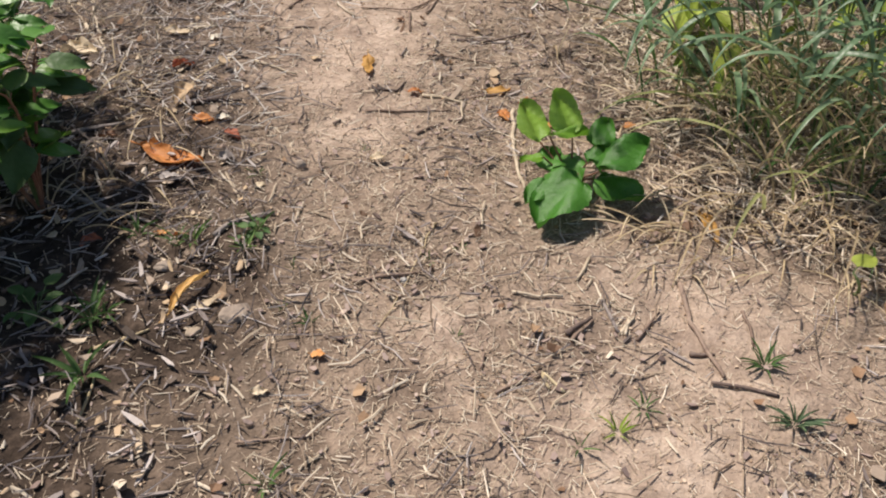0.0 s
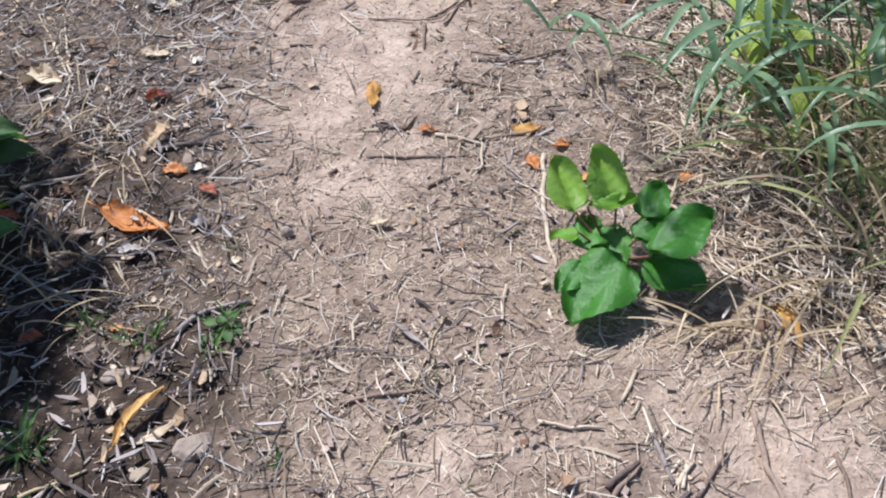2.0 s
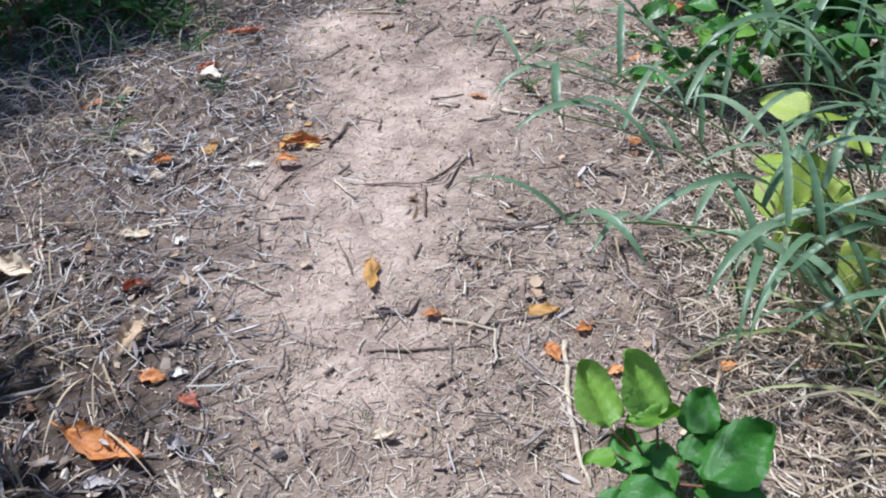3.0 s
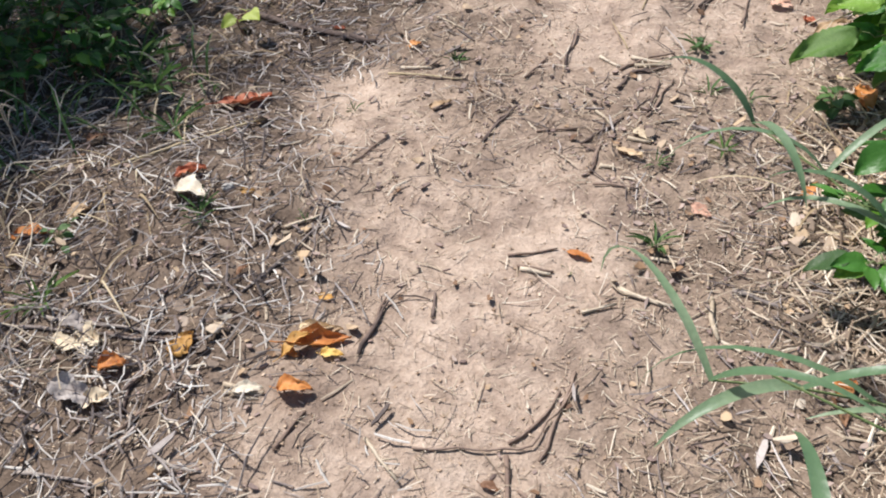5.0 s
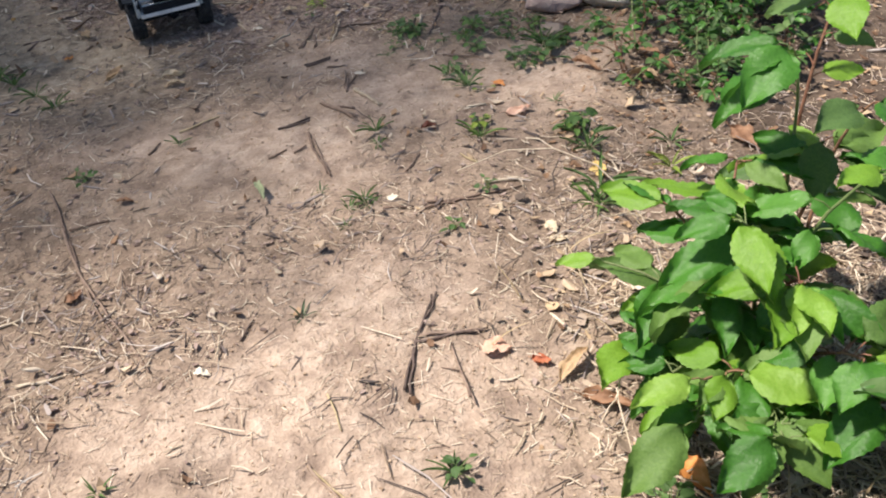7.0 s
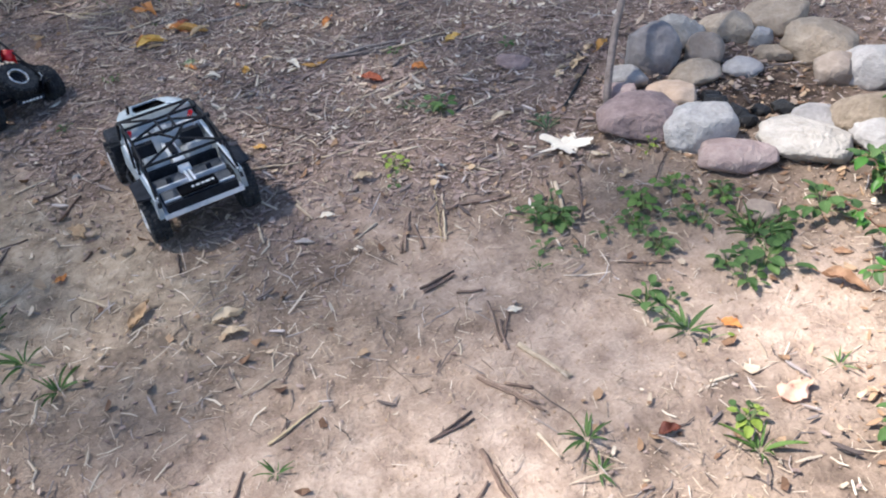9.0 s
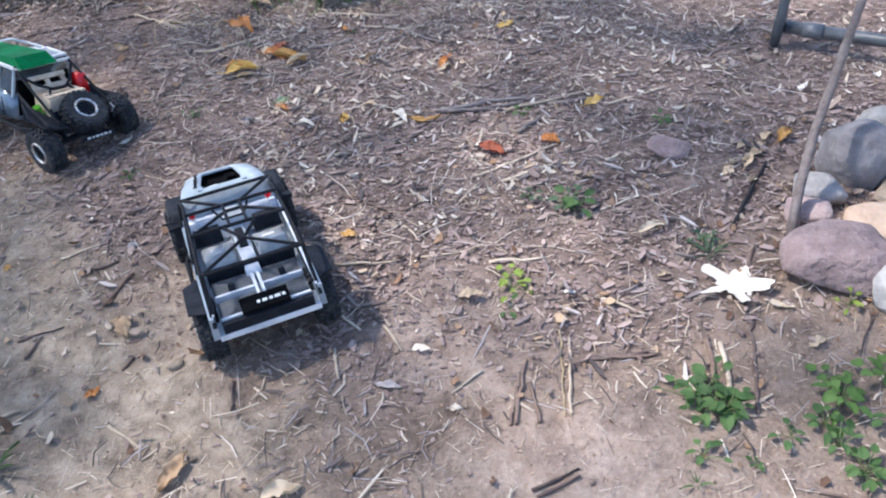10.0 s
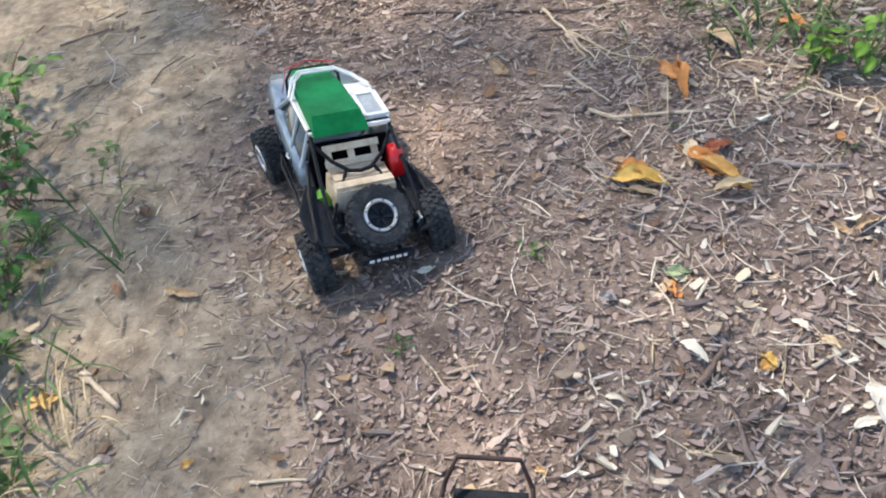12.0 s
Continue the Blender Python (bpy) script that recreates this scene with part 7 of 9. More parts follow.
stick([(0.811, 1.558), (0.875, 1.566)], 0.0040, TWIG_BROWN)
stick([(0.085, 1.543), (0.098, 1.614)], 0.0040, TWIG_DARK)
stick([(0.365, 1.531), (0.374, 1.603)], 0.0030, TWIG_BROWN)
stick([(0.07, 2.468), (0.243, 2.483)], 0.0025, TWIG_STRAW)
stick([(0.234, 2.353), (0.258, 2.388)], 0.0050, TWIG_BROWN)
stick([(-0.824, 2.869), (-0.437, 2.668), (-0.322, 2.62), (-0.064, 2.589)], 0.0080, TWIG_DARK)
stick([(0.084, 2.499), (0.158, 2.514)], 0.0050, TWIG_PALE)
stick([(0.104, 2.456), (0.253, 2.487)], 0.0020, TWIG_BROWN)
stick([(0.374, 2.282), (0.395, 2.422)], 0.0040, TWIG_DARK)
stick([(0.374, 2.523), (0.395, 2.605)], 0.0030, TWIG_BROWN)
stick([(0.44, 2.587), (0.42, 2.724)], 0.0030, TWIG_DARK)
stick([(0.569, 2.535), (0.587, 2.604), (0.645, 2.64)], 0.0050, TWIG_DARK)
stick([(0.581, 2.631), (0.654, 2.654)], 0.0050, TWIG_PALE)
stick([(0.661, 2.927), (0.699, 3.046), (0.767, 3.167)], 0.0030, TWIG_DARK)
stick([(0.694, 3.04), (0.833, 3.037)], 0.0030, TWIG_DARK)
stick([(0.76, 2.891), (0.756, 3.033)], 0.0030, TWIG_BROWN)
stick([(0.556, 2.33), (0.611, 2.437)], 0.0040, TWIG_DARK)
stick([(0.595, 2.27), (0.59, 2.354)], 0.0040, TWIG_BROWN)
stick([(0.636, 2.366), (0.68, 2.363)], 0.0060, TWIG_PALE)
stick([(0.651, 2.463), (0.648, 2.564)], 0.0030, TWIG_DARK)
stick([(0.546, 2.453), (0.592, 2.408)], 0.0040, TWIG_PALE)
stick([(0.721, 1.994), (0.761, 1.982), (0.814, 1.98)], 0.0050, TWIG_PALE)
stick([(0.861, 2.017), (0.869, 1.974), (0.887, 1.936)], 0.0060, TWIG_PALE)
stick([(0.551, 1.992), (0.612, 1.997)], 0.0040, TWIG_BROWN)
stick([(0.528, 2.009), (0.601, 2.052)], 0.0020, TWIG_BROWN)
stick([(0.122, 1.948), (0.174, 1.999)], 0.0040, TWIG_PALE)
stick([(-0.309, 1.981), (-0.212, 2.087), (-0.104, 2.231)], 0.0035, TWIG_STRAW)
stick([(0.151, 2.149), (0.179, 2.245)], 0.0030, TWIG_BROWN)
stick([(0.609, 2.273), (0.636, 2.274)], 0.0050, TWIG_PALE)
stick([(0.612, 2.221), (0.692, 2.224)], 0.0030, TWIG_BROWN)
stick([(0.888, 2.043), (0.968, 2.03)], 0.0060, TWIG_GREY)
stick([(0.684, 1.918), (0.728, 1.958)], 0.0030, TWIG_PALE)
stick([(0.753, 2.074), (0.8, 2.077)], 0.0040, TWIG_PALE)
stick([(0.072, 2.734), (0.17, 2.688)], 0.0020, TWIG_PALE)
stick([(0.474, 2.826), (0.529, 2.718)], 0.0025, TWIG_BROWN)
stick([(0.462, 2.343), (0.534, 2.377)], 0.0025, TWIG_BROWN)
stick([(-0.665, 2.424), (-0.656, 2.672)], 0.0025, TWIG_PALE)
stick([(0.654, 2.938), (0.706, 3.057), (0.755, 3.164)], 0.0030, TWIG_DARK)
stick([(0.706, 3.054), (0.829, 3.037)], 0.0030, TWIG_BROWN)
stick([(0.754, 3.03), (0.763, 2.87)], 0.0020, TWIG_BROWN)
stick([(-0.009, 3.686), (0.053, 3.484), (0.217, 3.125)], 0.0040, TWIG_BROWN)
stick([(0.525, 2.962), (0.538, 2.873)], 0.0020, TWIG_STRAW)
stick([(0.567, 2.66), (0.65, 2.658)], 0.0050, TWIG_PALE)
stick([(0.57, 2.574), (0.611, 2.629)], 0.0040, TWIG_DARK)
stick([(0.501, 2.646), (0.555, 2.615)], 0.0040, TWIG_PALE)
stick([(-0.251, 2.973), (-0.202, 3.044)], 0.0070, TWIG_DARK)
stick([(0.42, 2.746), (0.436, 2.656)], 0.0040, TWIG_BROWN)
stick([(0.646, 2.579), (0.65, 2.505)], 0.0040, TWIG_BROWN)
stick([(0.475, 2.825), (0.55, 2.699)], 0.0020, TWIG_STRAW)
stick([(0.601, 3.846), (0.622, 3.664)], 0.0040, TWIG_BROWN)
stick([(0.644, 4.035), (0.726, 3.918)], 0.0040, TWIG_BROWN)
stick([(0.524, 3.937), (0.606, 3.951)], 0.0030, TWIG_DARK)
stick([(0.749, 4.084), (0.796, 3.973)], 0.0050, TWIG_PALE)
stick([(0.808, 3.464), (1.04, 3.462)], 0.0030, TWIG_BROWN)
stick([(-0.706, 4.443), (-0.401, 4.514)], 0.0040, TWIG_DARK)
stick([(-0.03, 3.173), (0.054, 3.176)], 0.0040, TWIG_PALE)
stick([(-0.123, 3.357), (-0.048, 3.375)], 0.0040, TWIG_PALE)
stick([(-0.226, 2.901), (-0.138, 2.893)], 0.0040, TWIG_PALE)
stick([(0.381, 3.16), (0.41, 3.214)], 0.0025, TWIG_DARK)
stick([(0.973, 2.978), (0.953, 3.036)], 0.0040, TWIG_PALE)
stick([(0.986, 2.629), (1.048, 2.572)], 0.0030, TWIG_PALE)
stick([(1.061, 2.559), (1.131, 2.582)], 0.0040, TWIG_PALE)
stick([(0.972, 2.706), (1.08, 2.715)], 0.0030, TWIG_STRAW)
stick([(0.483, 3.794), (0.53, 3.815)], 0.0030, TWIG_BROWN)
stick([(0.818, 3.488), (0.941, 3.446)], 0.0030, TWIG_BROWN)
stick([(0.593, 3.882), (0.596, 3.797), (0.618, 3.68)], 0.0060, TWIG_BROWN)
stick([(0.549, 3.792), (0.58, 3.82)], 0.0040, TWIG_BROWN)
stick([(0.745, 4.082), (0.772, 4.028), (0.804, 3.974)], 0.0070, TWIG_PALE)
stick([(0.647, 4.039), (0.721, 3.939)], 0.0050, TWIG_BROWN)
stick([(0.739, 4.163), (0.722, 4.081)], 0.0060, TWIG_BROWN)
stick([(0.519, 3.934), (0.607, 3.968)], 0.0030, TWIG_DARK)
stick([(0.257, 4.057), (0.365, 4.107)], 0.0030, TWIG_STRAW)
stick([(0.632, 4.316), (0.708, 4.334)], 0.0040, TWIG_DARK)
stick([(0.786, 4.571), (0.924, 4.557)], 0.0030, TWIG_DARK)
stick([(0.179, 3.959), (0.206, 4.015)], 0.0030, TWIG_BROWN)
stick([(1.012, 3.857), (1.064, 3.855)], 0.0040, TWIG_PALE)
stick([(0.956, 3.508), (1.041, 3.488)], 0.0070, TWIG_PALE)
stick([(0.717, 3.485), (0.786, 3.477)], 0.0030, TWIG_BROWN)
stick([(0.965, 3.584), (0.938, 3.642)], 0.0030, TWIG_STRAW)
stick([(0.008, 3.681), (0.099, 3.675)], 0.0030, TWIG_BROWN)
stick([(0.693, 3.877), (0.708, 3.818)], 0.0030, TWIG_PALE)
stick([(1.415, 3.944), (1.479, 3.928)], 0.0030, TWIG_BROWN)
stick([(1.121, 4.619), (1.208, 4.764)], 0.0030, TWIG_DARK)
stick([(1.036, 4.232), (1.136, 4.189)], 0.0030, TWIG_BROWN)
stick([(0.796, 3.623), (0.846, 3.695)], 0.0030, TWIG_BROWN)
stick([(0.728, 3.975), (0.686, 4.003)], 0.0040, TWIG_BROWN)
stick([(0.756, 4.575), (0.912, 4.56)], 0.0040, TWIG_DARK)
stick([(0.628, 4.329), (0.711, 4.348)], 0.0040, TWIG_DARK)
stick([(1.024, 4.568), (0.99, 4.457)], 0.0080, TWIG_BROWN)
stick([(1.111, 4.572), (1.029, 4.378)], 0.0050, TWIG_DARK)
stick([(1.194, 4.831), (1.269, 4.921), (1.377, 5.039)], 0.0070, CHARCOAL)
stick([(0.625, 4.461), (0.678, 4.58)], 0.0040, TWIG_BROWN)
stick([(0.771, 4.657), (0.72, 4.455)], 0.0020, TWIG_STRAW)
stick([(0.738, 4.223), (0.72, 4.106)], 0.0040, TWIG_BROWN)
stick([(0.154, 4.689), (0.151, 4.621)], 0.0030, TWIG_DARK)
stick([(0.345, 4.72), (0.347, 4.645)], 0.0040, TWIG_PALE)
stick([(0.692, 4.282), (0.749, 4.264)], 0.0030, TWIG_BROWN)
stick([(0.628, 5.324), (0.747, 5.351)], 0.0040, TWIG_BROWN)
stick([(0.722, 5.529), (0.924, 5.504)], 0.0080, TWIG_GREY)
stick([(0.999, 5.465), (1.137, 5.454)], 0.0060, TWIG_GREY)
stick([(0.721, 5.183), (0.952, 5.267)], 0.0040, TWIG_PALE)
stick([(0.033, 5.944), (0.192, 5.883)], 0.0030, TWIG_DARK)
stick([(0.547, 5.398), (0.618, 5.433)], 0.0040, TWIG_BROWN)
stick([(0.962, 4.981), (1.062, 5.006)], 0.0040, TWIG_PALE)
stick([(1.118, 5.403), (1.291, 5.435)], 0.0040, TWIG_PALE)
stick([(0.425, 6.243), (0.677, 6.156)], 0.0040, TWIG_PALE)
stick([(0.764, 4.174), (0.724, 4.104)], 0.0030, TWIG_BROWN)
stick([(0.449, 4.755), (0.473, 4.685)], 0.0040, TWIG_PALE)
stick([(0.759, 4.571), (0.926, 4.551)], 0.0050, TWIG_BROWN)
stick([(0.73, 4.454), (0.78, 4.627)], 0.0040, TWIG_PALE)
stick([(0.634, 4.46), (0.687, 4.596)], 0.0050, TWIG_BROWN)
stick([(0.678, 4.455), (0.682, 4.545)], 0.0050, TWIG_BROWN)
stick([(1.038, 4.543), (1.006, 4.425)], 0.0070, TWIG_PALE)
stick([(0.688, 4.889), (0.804, 4.864)], 0.0050, TWIG_PALE)
stick([(0.87, 5.483), (1.116, 5.496)], 0.0060, TWIG_PALE)
stick([(-0.495, 5.853), (-0.259, 5.817)], 0.0030, TWIG_DARK)
stick([(0.084, 5.087), (0.204, 5.019)], 0.0030, TWIG_BROWN)
stick([(-0.078, 4.655), (-0.005, 4.577)], 0.0040, TWIG_PALE)
stick([(-0.285, 4.914), (-0.196, 4.937)], 0.0025, TWIG_DARK)
stick([(0.224, 4.882), (0.259, 4.912)], 0.0050, TWIG_PALE)
stick([(0.36, 4.955), (0.497, 4.934)], 0.0030, TWIG_PALE)
stick([(0.55, 4.94), (0.664, 4.929)], 0.0030, TWIG_PALE)
stick([(0.817, 5.137), (0.914, 5.173)], 0.0060, TWIG_GREY)
stick([(0.712, 5.555), (0.885, 5.491)], 0.0070, TWIG_GREY)
stick([(-0.281, 4.679), (-0.223, 4.718)], 0.0040, TWIG_PALE)
stick([(0.34, 4.718), (0.397, 4.687)], 0.0030, TWIG_BROWN)
stick([(0.608, 4.595), (0.543, 4.561)], 0.0030, TWIG_PALE)
stick([(0.874, 4.718), (0.944, 4.65)], 0.0030, TWIG_PALE)
stick([(0.531, 5.102), (0.625, 5.137)], 0.0040, TWIG_BROWN)
stick([(0.872, 5.359), (0.944, 5.409)], 0.0090, TWIG_GREY)
stick([(-0.261, 4.864), (-0.236, 4.92)], 0.0030, TWIG_DARK)
stick([(0.37, 4.797), (0.4, 4.755)], 0.0040, TWIG_PALE)
stick([(0.666, 5.098), (0.729, 5.16)], 0.0030, TWIG_PALE)
stick([(0.782, 5.146), (0.913, 5.181)], 0.0080, TWIG_PALE)
stick([(0.7, 5.539), (0.822, 5.548), (0.936, 5.522)], 0.0100, TWIG_GREY)
stick([(-0.309, 4.694), (-0.265, 4.722), (-0.244, 4.727)], 0.0060, TWIG_PALE)
stick([(-0.122, 4.977), (-0.067, 5.063)], 0.0050, TWIG_BROWN)
stick([(-0.063, 4.783), (-0.044, 4.813)], 0.0030, TWIG_BROWN)
stick([(0.533, 5.052), (0.558, 4.993)], 0.0030, TWIG_PALE)
stick([(0.69, 5.543), (0.773, 5.523)], 0.0120, TWIG_GREY)
stick([(0.063, 5.946), (0.143, 5.883)], 0.0050, TWIG_GREY)
stick([(-0.661, 5.249), (-0.594, 5.232), (-0.545, 5.213)], 0.0060, TWIG_PALE)
stick([(0.371, 5.383), (0.444, 5.386)], 0.0030, TWIG_PALE)
stick([(-0.074, 5.441), (0.003, 5.383)], 0.0020, TWIG_PALE)
stick([(-0.018, 5.456), (0.071, 5.381)], 0.0020, TWIG_PALE)
stick([(0.416, 5.193), (0.5, 5.116)], 0.0040, TWIG_BROWN)
stick([(-0.177, 5.098), (-0.103, 5.111)], 0.0040, TWIG_DARK)
stick([(-0.105, 6.184), (0.007, 6.191)], 0.0040, TWIG_PALE)
stick([(-0.111, 6.398), (-0.009, 6.266)], 0.0040, TWIG_PALE)
stick([(0.276, 6.306), (0.405, 6.145)], 0.0040, TWIG_GREY)
stick([(0.683, 6.02), (0.781, 5.917)], 0.0080, TWIG_GREY)
stick([(0.55, 6.111), (0.695, 6.04)], 0.0050, TWIG_PALE)
stick([(0.428, 5.777), (0.5, 5.819)], 0.0040, TWIG_BROWN)
stick([(-0.585, 6.454), (-0.316, 6.492), (-0.052, 6.524)], 0.0060, TWIG_DARK)
stick([(-0.36, 5.798), (-0.292, 5.816), (-0.216, 5.814)], 0.0040, TWIG_PALE)
stick([(-0.204, 6.512), (-0.119, 6.417), (-0.004, 6.289)], 0.0050, TWIG_PALE)
stick([(-0.66, 5.254), (-0.542, 5.214)], 0.0080, TWIG_PALE)
stick([(-0.054, 5.698), (-0.029, 5.733)], 0.0060, TWIG_BROWN)
stick([(0.075, 5.952), (0.156, 5.886)], 0.0090, TWIG_GREY)
stick([(0.421, 5.446), (0.446, 5.38)], 0.0040, TWIG_BROWN)
stick([(0.36, 5.381), (0.444, 5.392)], 0.0025, TWIG_PALE)
stick([(-0.236, 5.158), (-0.136, 5.193)], 0.0030, TWIG_PALE)
stick([(-1.179, 5.599), (-0.989, 5.637)], 0.0030, TWIG_DARK)
stick([(-1.316, 6.041), (-1.246, 6.076)], 0.0030, TWIG_BROWN)
stick([(-0.1, 5.18), (-0.022, 5.27)], 0.0040, TWIG_BROWN)
stick([(-0.379, 5.636), (-0.344, 5.583)], 0.0020, TWIG_PALE)
stick([(-1.576, 6.217), (-1.464, 6.318)], 0.0040, TWIG_BROWN)
stick([(0.089, 6.216), (0.088, 6.322)], 0.0040, TWIG_PALE)
stick([(-0.066, 6.238), (0.057, 6.151)], 0.0040, TWIG_PALE)
stick([(0.504, 5.578), (0.546, 5.621)], 0.0050, TWIG_PALE)
stick([(-0.175, 5.383), (-0.09, 5.377)], 0.0030, TWIG_BROWN)
stick([(-0.061, 3.877), (0.031, 3.574), (0.083, 3.388), (0.155, 3.232), (0.222, 3.121)], 0.0032, TWIG_BROWN)
stick([(0.388, 1.745), (0.387, 1.794), (0.377, 1.849)], 0.0034, TWIG_BROWN)
stick([(0.143, 1.78), (0.166, 1.905), (0.182, 1.998)], 0.0028, TWIG_GREY)
stick([(0.239, 1.593), (0.296, 1.598)], 0.0032, TWIG_PALE)
stick([(0.122, 1.475), (0.167, 1.578), (0.107, 1.614)], 0.0034, TWIG_BROWN)
stick([(-0.449, 2.652), (-0.324, 2.629), (-0.183, 2.609), (-0.029, 2.598)], 0.0140, TWIG_DARK)
stick([(0.389, 6.018), (0.453, 6.013), (0.515, 6.026)], 0.0080, TWIG_GREY)
stick([(0.021, 6.117), (0.081, 6.099), (0.145, 6.121), (0.247, 6.142)], 0.0060, TWIG_PALE)
stick([(0.068, 5.948), (0.163, 5.900), (0.274, 5.864)], 0.0060, TWIG_GREY)
stick([(-0.109, 6.411), (0.000, 6.335), (0.092, 6.304)], 0.0040, TWIG_STRAW)
stick([(0.356, 5.497), (0.370, 5.536), (0.383, 5.581)], 0.0080, TWIG_BROWN)
stick([(0.408, 5.473), (0.429, 5.428), (0.452, 5.382)], 0.0060, TWIG_BROWN)
stick([(0.361, 5.383), (0.400, 5.396), (0.440, 5.396)], 0.0018, TWIG_STRAW)
stick([(0.271, 5.577), (0.286, 5.507)], 0.0018, TWIG_STRAW)
stick([(0.110, 5.533), (0.157, 5.546), (0.187, 5.573)], 0.0030, TWIG_PALE)
stick([(0.220, 5.335), (0.265, 5.339)], 0.0060, TWIG_BROWN)
stick([(0.521, 5.479), (0.528, 5.434)], 0.0050, TWIG_GREY)
stick([(0.557, 5.407), (0.569, 5.477)], 0.0070, TWIG_BROWN)
stick([(0.463, 5.520), (0.469, 5.563), (0.461, 5.603), (0.465, 5.629)], 0.0014, TWIG_STRAW)
stick([(0.467, 5.557), (0.494, 5.528), (0.510, 5.518)], 0.0014, TWIG_STRAW)
stick([(0.461, 6.492), (0.390, 6.520), (0.293, 6.540)], 0.0060, TWIG_DARK)


# ---- fallen leaves ----
fallen_leaf((0.394, 0.852), (0.552, 0.845), .34, LEAF_ORANGE, 'curled')
fallen_leaf((0.725, 0.473), (0.734, 0.579), .22, LEAF_OCHRE, 'curled')
fallen_leaf((0.739, 0.487), (0.785, 0.539), .25, LEAF_PALE, 'flat')
fallen_leaf((0.56, 0.884), (0.591, 0.896), .8, LEAF_GREY, 'flat')
fallen_leaf((0.993, 0.468), (1.017, 0.473), .6, LEAF_ORANGE, 'flat')
fallen_leaf((0.844, 1.002), (0.878, 1.016), .5, LEAF_PALE, 'flat')
fallen_leaf((0.814, 1.273), (0.848, 1.282), .5, LEAF_ORANGE, 'flat')
fallen_leaf((1.04, 1.261), (1.073, 1.228), .6, LEAF_ORANGE, 'flat')
fallen_leaf((1.15, 1.222), (1.179, 1.239), .5, LEAF_ORANGE, 'flat')
fallen_leaf((1.427, 1.321), (1.461, 1.334), .5, LEAF_BROWN, 'flat')
fallen_leaf((0.369, 1.014), (0.366, 1.099), .5, LEAF_TAN, 'curled')
fallen_leaf((0.279, 0.859), (0.31, 0.88), .6, LEAF_BROWN, 'curled')
fallen_leaf((0.458, 0.57), (0.488, 0.598), .7, LEAF_RED, 'flat')
fallen_leaf((0.225, 0.778), (0.263, 0.793), .6, LEAF_RED, 'flat')
fallen_leaf((0.577, 0.644), (0.594, 0.657), .7, LEAF_ORANGE, 'flat')
fallen_leaf((0.616, 0.643), (0.631, 0.665), .6, LEAF_ORANGE, 'curled')
fallen_leaf((0.481, 0.786), (0.53, 0.801), .4, LEAF_GREY, 'flat')
fallen_leaf((1.506, 1.045), (1.554, 0.959), .25, LEAF_OCHRE, 'curled')
fallen_leaf((0.938, 0.375), (0.961, 0.391), .6, LEAF_PALE, 'flat')
fallen_leaf((1.314, 1.277), (1.335, 1.297), .7, LEAF_ORANGE, 'flat')
fallen_leaf((0.67, 0.833), (0.691, 0.844), .6, LEAF_PALE, 'flat')
fallen_leaf((0.665, 1.380), (0.706, 1.300), .36, LEAF_OCHRE, 'flat')
fallen_leaf((0.281, 1.698), (0.369, 1.751), .4, LEAF_ORANGE, 'curled')
fallen_leaf((0.519, 0.973), (0.56, 0.966), .6, LEAF_RED, 'flat')
fallen_leaf((0.985, 1.329), (1.042, 1.341), .5, LEAF_OCHRE, 'flat')
fallen_leaf((-0.052, 1.138), (0.059, 1.142), .6, LEAF_PALE, 'curled')
fallen_leaf((0.131, 1.31), (0.203, 1.315), .5, LEAF_PALE, 'flat')
fallen_leaf((0.261, 1.31), (0.281, 1.331), .7, LEAF_WHITE, 'flat')
fallen_leaf((0.254, 1.161), (0.297, 1.192), .6, LEAF_RED, 'curled')
fallen_leaf((1.055, 1.877), (1.069, 1.919), .7, LEAF_ORANGE, 'flat')
fallen_leaf((1.078, 1.301), (1.105, 1.315), .7, LEAF_ORANGE, 'curled')
fallen_leaf((0.507, 1.176), (0.485, 1.151), .4, LEAF_GREY, 'flat')
fallen_leaf((0.475, 1.003), (0.505, 1.021), .5, LEAF_WHITE, 'flat')
fallen_leaf((1.538, 1.71), (1.581, 1.606), .6, LEAF_TAN, 'curled')
fallen_leaf((0.314, 1.622), (0.369, 1.636), .6, LEAF_ORANGE, 'curled')
fallen_leaf((0.017, 1.565), (0.063, 1.587), .7, LEAF_ORANGE, 'curled')
fallen_leaf((-0.363, 1.758), (-0.291, 1.781), .5, LEAF_ORANGE, 'flat')
fallen_leaf((-0.154, 1.989), (-0.108, 2.033), .6, LEAF_RED, 'curled')
fallen_leaf((0.251, 1.596), (0.294, 1.617), .4, LEAF_WHITE, 'flat')
fallen_leaf((0.787, 2.214), (0.825, 2.197), .6, LEAF_PINK, 'flat')
fallen_leaf((0.429, 0.987), (0.477, 0.996), .6, LEAF_ORANGE, 'flat')
fallen_leaf((0.115, 1.622), (0.126, 1.672), .8, LEAF_OCHRE, 'flat')
fallen_leaf((-0.005, 1.996), (0.017, 2.013), .6, LEAF_OCHRE, 'flat')
fallen_leaf((-0.227, 2.236), (-0.141, 2.317), .4, LEAF_RED, 'curled')
fallen_leaf((1.049, 1.885), (1.068, 1.838), .5, LEAF_BROWN, 'curled')
fallen_leaf((0.624, 2.329), (0.68, 2.305), .4, LEAF_TAN, 'curled')
fallen_leaf((0.639, 2.396), (0.685, 2.366), .4, LEAF_PALE, 'flat')
fallen_leaf((-0.411, 2.026), (-0.388, 2.063), .6, LEAF_BROWN, 'flat')
fallen_leaf((-0.08, 1.573), (-0.01, 1.609), .6, LEAF_PALE, 'lobed')
fallen_leaf((0.647, 1.593), (0.673, 1.591), .6, LEAF_BROWN, 'curled')
